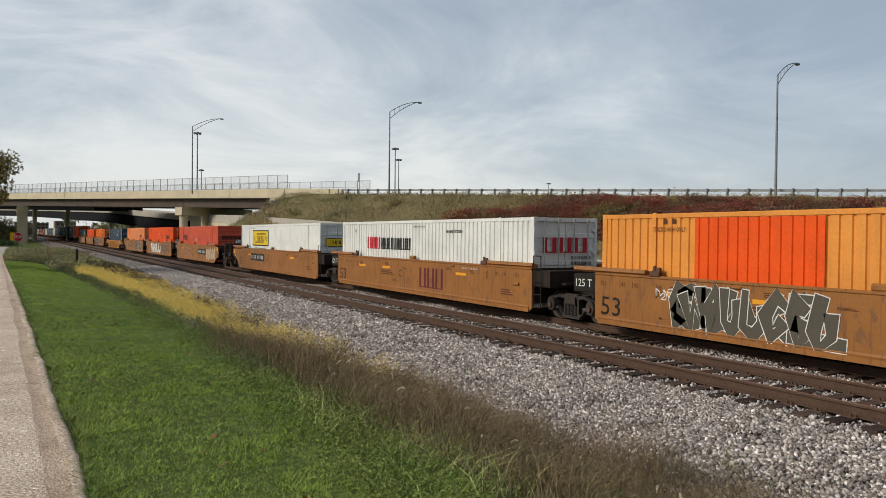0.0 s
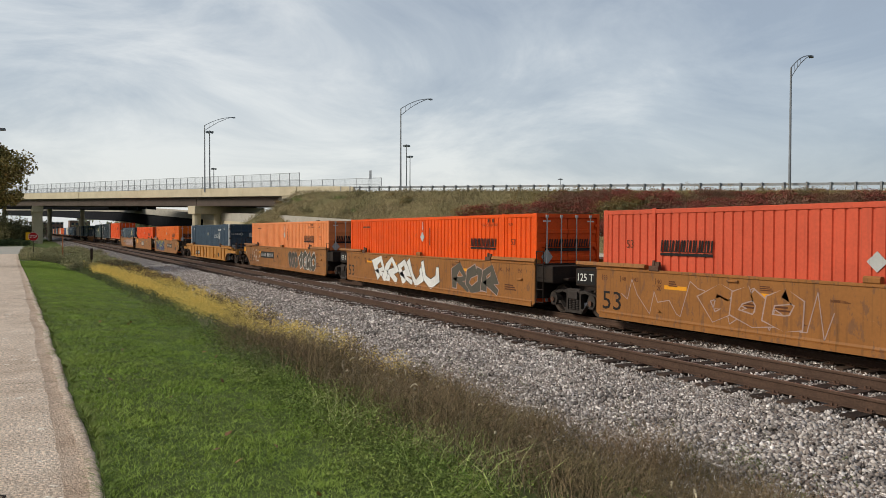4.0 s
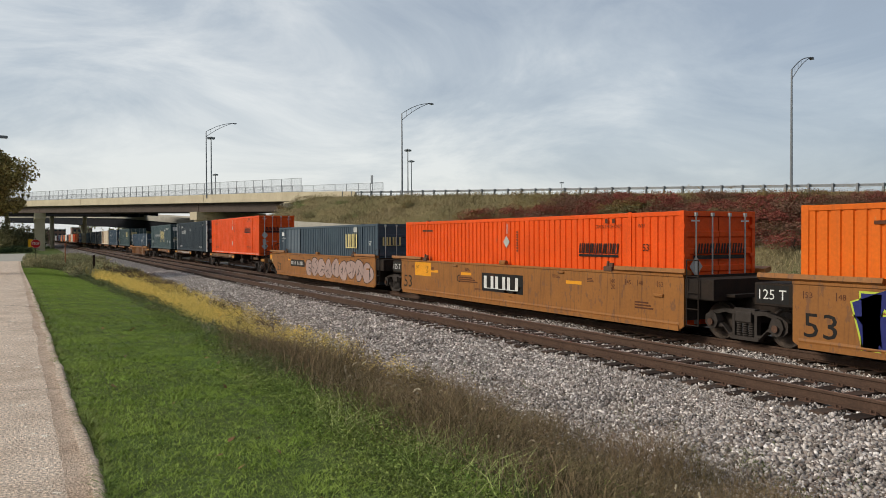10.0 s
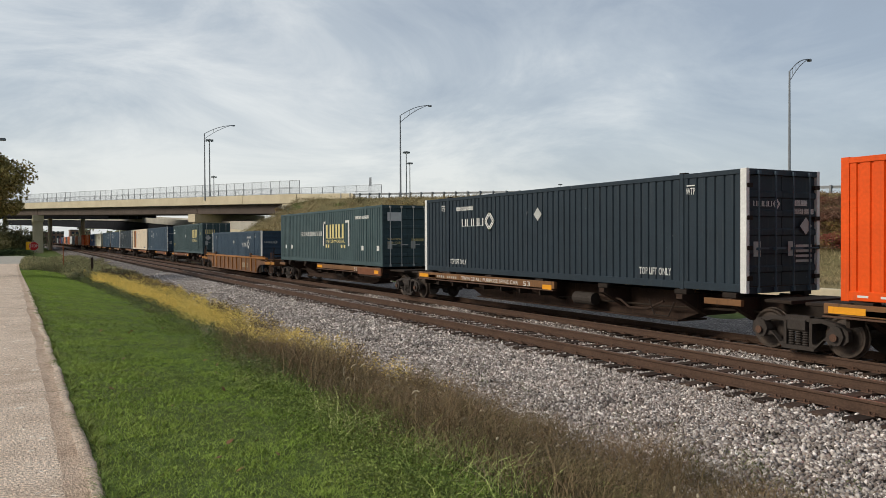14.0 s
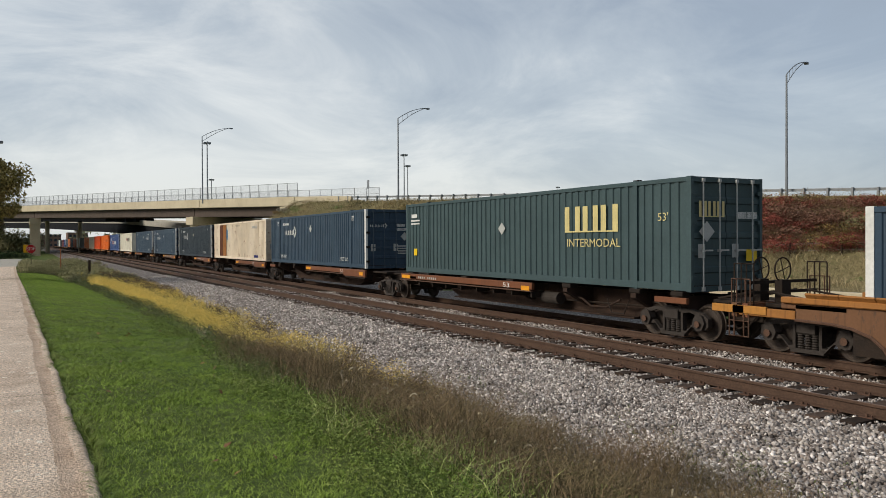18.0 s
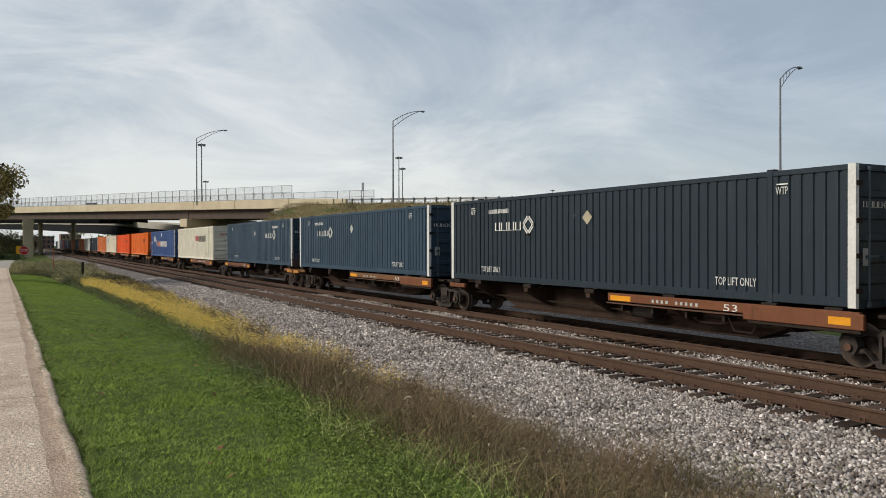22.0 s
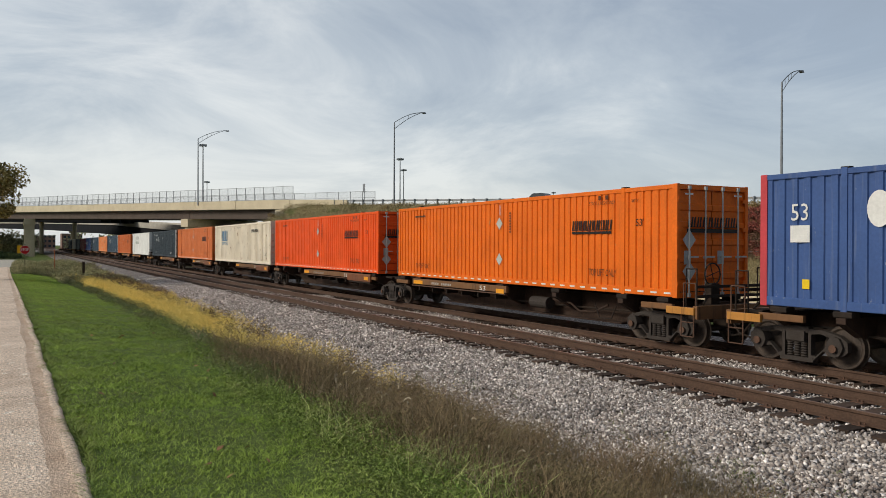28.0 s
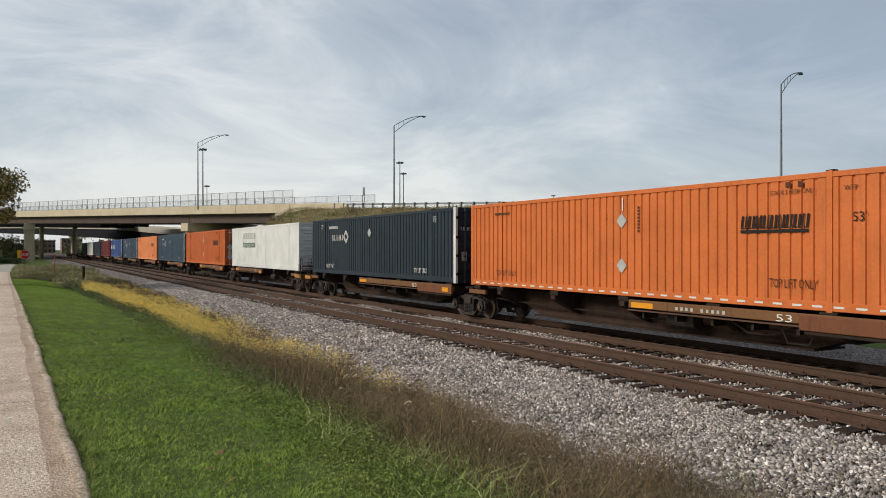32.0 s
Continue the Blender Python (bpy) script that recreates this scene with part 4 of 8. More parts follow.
def lettering(owner, body, x0, z0, x1, z1, mat, face="side", y=None, lift=0.005):
    me, w = text_mesh(body)
    return place("lettering", me, w, owner, x0, z0, x1, z1, mat, "", lift, face, y)


def word(owner, key, x0, z0, x1, z1, mat, face="side", y=None, lift=0.005):
    me, w = WORDS[key]
    return place("company_mark", me, w, owner, x0, z0, x1, z1, mat, "", lift, face, y)


def square(owner, x0, z0, x1, z1, mat, name="marking", face="side", y=None, lift=0.004, label=""):
    return place(name, SQUARE, 1, owner, x0, z0, x1, z1, mat, label, lift, face, y)


def container(colour, style, end, label, length=LEN, post="", rail_marks=False):
    """A freight container: origin at its rear lower edge on the centre line, length along +x."""
    body = PAINT[colour]
    c = thing("freight_container", label, "container", "containers on the train")
    dark = M_DARK
    gap, groove, depth = {"rib": (0.283, 0.050, 0.034), "wide": (0.31, 0.12, 0.034), "smooth": (2.02, 0.03, 0.012)}[style]
    side = shared(("side", style, length), lambda: ribbed(length - 0.10, gap, groove, depth, 0.20, HIGH - 0.12))
    part("side_panel", side, body, c, m=pose(0.05, -HALF + 0.022, 0))
    part("side_panel", side, body, c, m=pose(length - 0.05, HALF - 0.022, 0, 0, 0, 180))
    low = shared(("low", length), lambda: fix(Shape().soft_box(0.08, length - 0.08, -0.03, 0.06, 0.02, 0.21, 0.012).mesh("bottom_rail")))
    top = shared(("top", length), lambda: fix(Shape().soft_box(0.08, length - 0.08, -0.03, 0.05, HIGH - 0.13, HIGH - 0.01, 0.012).mesh("top_rail")))
    for sgn, turn in ((-1, 0), (1, 180)):
        part("bottom_rail", low, body, c, m=pose(0 if sgn < 0 else length, sgn * (HALF - 0.032), 0, 0, 0, turn))
        part("top_rail", top, body, c, m=pose(0 if sgn < 0 else length, sgn * (HALF - 0.032), 0, 0, 0, turn))
    part("roof_panel", shared(("roof", length), lambda: fix(Shape().box(0.05, length - 0.05, -HALF + 0.05, HALF - 0.05, HIGH - 0.05, HIGH - 0.02).mesh("roof_panel"))), body, c)
    part("floor", shared(("floor", length), lambda: fix(Shape().box(0.05, length - 0.05, -HALF + 0.06, HALF - 0.06, 0.03, 0.16).mesh("floor"))), dark, c)
    corner = shared("corner", lambda: fix(Shape().soft_box(0, 0.17, -0.05, 0.05, 0.0, HIGH, 0.012).mesh("corner_post")))
    lift_post = shared("lift", lambda: fix(Shape().soft_box(-0.065, 0.065, -0.03, 0.03, -0.06, HIGH + 0.010, 0.012).mesh("lift_post")))
    cast = shared("cast", lambda: fix(Shape().soft_box(-0.09, 0.09, -0.03, 0.12, 0, 0.13, 0.014).mesh("corner_casting")))
    inset = (length - 12.19) / 2
    edge = M_WHITE if "r" in post else body
    edge0 = M_WHITE if "l" in post else (PAINT["red_post"] if post == "red" else body)
    for sgn in (-1, 1):
        y = sgn * (HALF - 0.048)
        part("corner_post", corner, edge0, c, m=pose(0, y, 0))
        part("corner_post", corner, edge, c, m=pose(length - 0.17, y, 0))
        for x in (inset, length - inset):
            p = part("lift_post", lift_post, body, c, m=pose(x, sgn * (HALF - 0.026), 0))
            part("corner_casting", cast, M_DARK, p, m=pose(0, 0.02 if sgn < 0 else -0.02, HIGH - 0.10, 0, 0, 0 if sgn < 0 else 180))
    back = shared("back", lambda: fix(ribbed_flat(WID - 0.16, 0.06, HIGH - 0.05, [0.5 + 0.4 * i for i in range(6)])))
    part("front_wall" if end == "door" else "end_wall", back, body, c, m=pose(0.06, 0, 0, 0, 0, 180))
    head = shared("head", lambda: fix(Shape().box(0, 0.16, -HALF + 0.1, HALF - 0.1, HIGH - 0.14, HIGH - 0.01).mesh("door_header")))
    sill = shared("sill", lambda: fix(Shape().box(0, 0.16, -HALF + 0.1, HALF - 0.1, 0.0, 0.14).mesh("door_sill")))
    part("door_header", head, body, c, m=pose(length - 0.16, 0, 0))
    part("door_sill", sill, body, c, m=pose(length - 0.16, 0, 0))
    if end == "door":
        leaf = shared("leaf", lambda: fix(ribbed_flat(WID / 2 - 0.11, 0.15, HIGH - 0.15, [0.55, 0.98, 1.42, 1.86, 2.30])))
        rod = shared("rod", lambda: fix(Shape().rod((0, 0, 0.05), (0, 0, HIGH - 0.06), 0.020, 8).box(-0.05, 0.03, -0.04, 0.04, 0.02, 0.12).box(-0.05, 0.03, -0.04, 0.04, HIGH - 0.14, HIGH - 0.05)
                                            .box(-0.05, 0.03, -0.035, 0.035, 1.0, 1.06).box(0.01, 0.035, -0.02, 0.30, 1.02, 1.06).mesh("lock_rod")))
        hinge = shared("hinge", lambda: fix(Shape().soft_box(-0.03, 0.05, -0.09, 0.09, -0.05, 0.05, 0.01).mesh("hinge")))
        for sgn in (-1, 1):
            door = part("door", leaf, body, c, m=pose(length - 0.07, sgn * (WID / 4 - 0.045), 0))
            for y in (-0.30, 0.28):
                part("lock_rod", rod, PAINT["grey_blue"] if colour in ("navy", "charcoal") else M_RUSTROD if colour == "cream" else M_GREYMARK, door, m=pose(0.10, y, 0))
            for z in (0.35, 1.05, 1.75, 2.5):
                part("hinge", hinge, M_DARK if "r" in post else body, door, m=pose(0.04, sgn * (WID / 4 - 0.06), z))
            square(door, -0.42, 0.85, -0.18, 1.2, M_GREYMARK, "placard", "end", 0.036)
    else:
        part("end_wall", back, body, c, m=pose(length - 0.06, 0, 0))
    if rail_marks:
        dash = shared("dash", lambda: flat([(0, 0), (1, 0), (1, 1), (0, 1)]))
        for i in range(33):
            place("reflector", dash, 1, c, 0.35 + i * 0.48, 0.09, 0.58 + i * 0.48, 0.135, M_WHITE, "", 0.004)
    c["length"] = length
    return c


def marks_orange(c, upper=True):
    """The markings that the orange containers share."""
    word(c, "nine", 11.97, 1.76, 13.76, 2.05, M_BLACK)
    square(c, 11.97, 1.66, 13.70, 1.73, M_BLACK)
    lettering(c, "53'", 14.68, 1.85, 14.97, 2.05, M_BLACK)
    lettering(c, "STACK 3 HIGH ONLY", 12.75, 2.48, 13.86, 2.58, M_TEXTDARK)
    lettering(c, "WTP", 14.5, 2.48, 14.78, 2.58, M_TEXTDARK)
    lettering(c, "TOP LIFT ONLY", 12.74, 0.46, 13.92, 0.66, M_TEXTDARK)
    lettering(c, "TOP LIFT ONLY", 1.7, 0.40, 2.9, 0.58, M_TEXTDARK)
    square(c, 1.6, 2.47, 2.5, 2.54, M_TEXTDARK)
    for x in (13.15, 13.45):
        square(c, x, 2.62, x + 0.12, 2.74, M_TEXTDARK)
    for i in range(8):
        square(c, 8.62, 1.75 + 0.09 * i, 8.70, 1.81 + 0.09 * i, M_TEXTDARK)
    for z in (1.86, 0.63):
        place("diamond_placard", DIAMOND, 1, c, 7.80, z, 8.20, z + 0.43, M_GREYMARK)
    square(c, 8.02, 2.35, 8.06, 2.70, M_WHITE)
    word(c, "nine", -0.95, 1.80, 0.95, 2.06, M_BLACK, "end", LEN + 0.01)
    square(c, -0.98, 1.66, 0.92, 1.76, M_BLACK, "marking", "end", LEN + 0.01)
    for z in (1.2, 0.4):
        place("diamond_placard", DIAMOND, 1, c, -1.12, z, -0.66, z + 0.55, M_GREYMARK, "", 0.01, "end", LEN + 0.005)
    for y in (-1.05, 0.75):
        square(c, y, 2.62, y + 0.3, 2.66, M_WHITE, "reflector", "end", LEN + 0.006)


def marks_navy(c, right, tan=False):
    """The word, the nested diamonds and the lines that the dark blue containers share."""
    x = 10.55 if right else 3.06
    word(c, "four", x, 1.76, x + 1.62, 2.04, M_WHITE)
    place("company_mark", RINGS, 1, c, x + 1.60, 1.56, x + 2.33, 2.29, M_WHITE)
    place("diamond_placard", DIAMOND, 1, c, 7.75, 1.86, 8.20, 2.29, M_HUSKMARK if tan else M_GREYMARK)
    for q in (1.45, 14.32):
        lettering(c, "WTP", q, 2.36, q + 0.30, 2.53, M_WHITE)
        square(c, q + 0.02, 2.57, q + 0.30, 2.60, M_WHITE)
    word(c, "small", 2.65 if not right else 12.1, 2.36, (2.65 if not right else 12.1) + 1.25, 2.50, M_WHITE)
    lettering(c, "TOP LIFT ONLY", 2.15, 0.33, 3.38, 0.52, M_WHITE)
    lettering(c, "TOP LIFT ONLY", 12.65, 0.33, 13.82, 0.52, M_WHITE)
    word(c, "four", -1.08, 2.02, -0.42, 2.14, M_WHITE, "end", LEN + 0.01)
    place("company_mark", RINGS, 1, c, -0.42, 1.94, -0.16, 2.22, M_WHITE, "", 0.01, "end", LEN + 0.005)
    word(c, "small", 0.35, 1.85, 1.05, 1.98, M_WHITE, "end", LEN + 0.01)
    word(c, "small", 0.35, 2.05, 0.80, 2.18, M_WHITE, "end", LEN + 0.01)
    place("diamond_placard", DIAMOND, 1, c, 0.55, 1.35, 0.98, 1.78, M_GREYMARK, "", 0.01, "end", LEN + 0.005)
    for i in range(4):
        square(c, 0.4, 0.7 + 0.12 * i, 0.98, 0.76 + 0.12 * i, M_GREYMARK, "marking", "end", LEN + 0.006)


# the trucks


def side_frame():
    s = Shape()
    for sgn in (-1, 1):
        half = [(sgn * x, z) for x, z in ((1.18, 0.40), (1.06, 0.30), (0.62, 0.36), (0.38, 0.12), (0.28, 0.12), (0.28, 0.80), (0.62, 0.80), (1.00, 0.72), (1.17, 0.60))]
        hole = [(sgn * x, z) for x, z in ((0.90, 0.54), (0.82, 0.45), (0.66, 0.43), (0.45, 0.23), (0.35, 0.25), (0.35, 0.69), (0.57, 0.72), (0.79, 0.66), (0.90, 0.60))]
        s.ring_y(half, hole, -0.07, 0.07)
    s.box(-0.30, 0.30, -0.08, 0.08, 0.72, 0.84).box(-0.40, 0.40, -0.08, 0.08, 0.10, 0.19)
    return fix(s.mesh("side_frame"))


def spring_nest():
    """One coil, 0.35 m high, about its own upright axis."""
    s, n = Shape(), 10
    rings = [(0.075 if k % 2 else 0.050, 0.35 * k / 13) for k in range(14)]
    s.v = [(r * math.cos(2 * math.pi * i / n), r * math.sin(2 * math.pi * i / n), z) for r, z in rings for i in range(n)]
    s.f = [(k * n + i, k * n + (i + 1) % n, (k + 1) * n + (i + 1) % n, (k + 1) * n + i) for k in range(13) for i in range(n)]
    return fix(s.mesh("spring"))


def wheel_pair():
    s = Shape()
    s.lathe_y([(0.02, -0.86), (0.085, -0.86), (0.085, -0.80), (0.11, -0.80), (0.13, -0.775), (0.36, -0.755), (0.40, -0.79), (0.445, -0.79), (0.455, -0.69), (0.482, -0.685), (0.482, -0.66), (0.40, -0.665), (0.34, -0.69), (0.14, -0.70), (0.085, -0.66),
               (0.085, 0.66), (0.14, 0.70), (0.34, 0.69), (0.40, 0.665), (0.482, 0.66), (0.482, 0.685), (0.455, 0.69), (0.445, 0.79), (0.40, 0.79), (0.36, 0.755), (0.13, 0.775), (0.11, 0.80), (0.085, 0.80), (0.085, 0.86), (0.02, 0.86)], 32)
    me = fix(s.mesh("wheelset"))
    return me


TRUCK = dict(frame=side_frame(), spring=spring_nest(), wheel=wheel_pair(),
             bolster=fix(Shape().soft_box(-0.22, 0.22, -1.12, 1.12, 0.50, 0.78, 0.04).box(-0.5, 0.5, -0.35, 0.35, 0.62, 0.86).mesh("truck")),
             cap=fix(Shape().prism_y([(0.19 * math.cos(q) * k, 0.03 + 0.19 * math.sin(q) * k) for q, k in zip(np.linspace(0, 2 * math.pi, 13)[:-1], [1, 0.95, 1.1, 1.1, 1.1, 0.95] * 2)], -1.14, -0.92).mesh("bearing_box")),
             hub=fix(Shape().rod((0, -1.20, 0), (0, -1.13, 0), 0.085, 10, 0.06).mesh("bearing_cap")))
WHEELSETS = {-1: [], 1: []}


def truck(owner, x, base=0.92):
    """A four-wheeled truck under a railcar, its centre x along it; the wheels come one level deeper."""
    t = part("truck", TRUCK["bolster"], M_IRON, owner, "grimy cast steel truck with two axles", pose(x, 0, 0))
    for sgn in (-1, 1):
        part("side_frame", TRUCK["frame"], M_IRON, t, m=pose(0, sgn * 1.0, 0))
        for dx in (-0.17, 0.0, 0.17):
            if sgn < 0:
                part("spring", TRUCK["spring"], M_IRON, t, m=pose(dx, -1.03, 0.19))
        for turn in (0, 180):
            box = part("bearing_box", TRUCK["cap"], M_IRON, t, m=pose(sgn * base, 0, 0.458, 0, 0, turn))
        part("bearing_cap", TRUCK["hub"], M_RUST, t, m=pose(sgn * base, 0, 0.458))
        w = part("wheelset", TRUCK["wheel"], M_WHEEL, t, "dark steel wheels on one axle", pose(sgn * base, 0, 0.458))
        w["step"] = sgn
        WHEELSETS[sgn].append(w)
    return t


def coupler(owner, x, sgn):
    s = Shape().soft_box(min(x, x + sgn * 0.95), max(x, x + sgn * 0.95), -0.12, 0.12, 0.66, 0.90, 0.02)
    s.box(min(x + sgn * 0.70, x + sgn * 1.05), max(x + sgn * 0.70, x + sgn * 1.05), -0.22, 0.16, 0.62, 0.95)
    part("coupler", s, M_DARK, owner, "black knuckle coupler")
    hose = [(x + sgn * 0.2, -0.4, 0.75), (x + sgn * 0.45, -0.42, 0.45), (x + sgn * 0.8, -0.38, 0.36), (x + sgn * 1.0, -0.33, 0.5)]
    part("air_hose", Shape().pipe(hose, 0.025), M_DARK, owner)


def ladder(owner, x, y, z0, z1, mat, wide=0.42, steps_n=4):
    s = Shape()
    for dx in (-wide / 2, wide / 2):
        s.rod((x + dx, y, z0), (x + dx, y, z1), 0.016, 6)
    for i in range(steps_n):
        z = z0 + (z1 - z0) * i / max(1, steps_n - 1)
        s.rod((x - wide / 2, y, z), (x + wide / 2, y, z), 0.014, 6)
    part("ladder", s, mat, owner, "steel grab ladder")


def brake_wheel(owner, x, y, z):
    s = Shape()
    pts = [(x, y + 0.28 * math.cos(q), z + 0.28 * math.sin(q)) for q in np.linspace(0, 2 * math.pi, 17)]
    s.pipe(pts, 0.018)
    for q in (0.3, 1.87, 3.44, 5.0):
        s.rod((x, y, z), (x, y + 0.28 * math.cos(q), z + 0.28 * math.sin(q)), 0.012, 5)
    part("brake_wheel", s, M_DARK, owner, "hand brake wheel")


def lines(owner, x, z0, z1, w, mat, y, count=3):
    """A block of small stencilled lines too fine to read."""
    s = Shape()
    for k in range(count):
        a, b = z0 + (z1 - z0) * k / count, z0 + (z1 - z0) * (k + 0.55) / count
        s.add([(x, y - 0.005, a), (x + w * (1 - 0.13 * k), y - 0.005, a), (x + w * (1 - 0.13 * k), y - 0.005, b), (x, y - 0.005, b)], [(0, 1, 2, 3)])
    tagged(part("stencil", s.mesh("stencil"), mat, owner), kind="stuff")


def number_patch(owner, x0, z0, x1, z1, y, dark=True):
    """A stencilled panel whose figures become plain bars."""
    if dark:
        square(owner, x0, z0, x1, z1, M_BLACK, "number_panel", y=y, lift=0.0062)
    n = 10
    w = (x1 - x0) * 0.9 / n
    for i in range(n):
        if i == 4:
            continue
        q = x0 + (x1 - x0) * 0.05 + i * w
        square(owner, q, z0 + (z1 - z0) * 0.24, q + w * 0.50, z1 - (z1 - z0) * 0.24, M_GREYMARK, "number_bar", y=y, lift=0.0095)


WELL_Y = -1.50


def bracket_ends(c, x, sgn, kind, paint_mat, reach):
    """The end of a railcar: 'pair' has its own truck, coupler and ladders, 'joint' rests on the truck shared with its neighbour."""
    if kind == "pair":
        part("end_platform", Shape().soft_box(min(x, x + sgn * reach), max(x, x + sgn * reach), -0.85, 0.85, 1.00, 1.09, 0.02), M_DARK, c, "dark steel end platform")
        part("end_sill", Shape().soft_box(x + sgn * reach - 0.07, x + sgn * reach + 0.07, -1.45, 1.45, 0.78, 1.10, 0.02), paint_mat, c)
        part("side_step", Shape().soft_box(min(x + sgn * (reach - 0.9), x + sgn * reach), max(x + sgn * (reach - 0.9), x + sgn * reach), -1.50, -1.42, 0.88, 1.06, 0.01), PAINT["car_yellow"] if paint_mat is not M_DARK else M_DARK, c)
        ladder(c, x + sgn * (reach - 0.22), -1.47, 0.35, 1.05, M_RUST, 0.40, 3)
        ladder(c, x + sgn * (reach - 0.22), -1.40, 1.05, 1.65, M_RUST, 0.38, 2)
        ladder(c, x + sgn * (reach - 0.22), 1.40, 0.35, 1.65, M_RUST, 0.40, 5)
        brake_wheel(c, x + sgn * (reach - 0.45), -0.35, 1.85)
        for y in (-1.30, 1.30):
            part("handrail", Shape().pipe([(x + sgn * (reach - 0.08), y, 1.05), (x + sgn * (reach - 0.08), y, 2.0), (x + sgn * (reach - 0.42), y, 2.0), (x + sgn * (reach - 0.42), y, 1.05)], 0.017), M_DARK, c)
        part("brake_stand", Shape().soft_box(x + sgn * (reach - 0.45) - 0.10, x + sgn * (reach - 0.45) + 0.10, -0.50, -0.20, 1.05, 1.62, 0.02), M_DARK, c, "hand brake housing")
        part("draft_sill", Shape().soft_box(min(x, x + sgn * (reach + 0.1)), max(x, x + sgn * (reach + 0.1)), -0.33, 0.33, 0.55, 1.0, 0.03), M_DARK, c)
        coupler(c, x + sgn * reach, sgn)
        if paint_mat is M_DARK:
            part("end_reservoir", Shape().rod((x + sgn * 0.75, -0.95, 1.62), (x + sgn * 0.75, 0.55, 1.62), 0.17, 14), M_DARK, c, "black air reservoir")
            part("reservoir_stand", Shape().box(x + sgn * 0.75 - 0.05, x + sgn * 0.75 + 0.05, -0.75, 0.35, 1.05, 1.50), M_DARK, c)
        for z in (1.28, 1.52):
            part("crossover_bar", Shape().soft_box(x + sgn * (reach - 0.16) - 0.03, x + sgn * (reach - 0.16) + 0.03, -1.25, 1.25, z, z + 0.07, 0.01), M_DARK, c)
        for y in (-0.9, 0.5):
            part("brake_lever", Shape().rod((x + sgn * 0.2, y, 1.12), (x + sgn * (reach - 0.3), y + 0.25, 1.34), 0.03, 6), M_DARK, c)
    else:
        part("articulation_arm", Shape().prism_x([(-0.45, 0.62), (0.45, 0.62), (0.45, 1.05), (-0.45, 1.05)], min(x, x + sgn * reach), max(x, x + sgn * reach)), M_DARK, c, "dark steel arm over the shared truck")
        part("joint_plate", Shape().soft_box(min(x, x + sgn * reach * 0.8), max(x, x + sgn * reach * 0.8), -1.05, 1.05, 1.06, 1.14, 0.02), M_DARK, c)


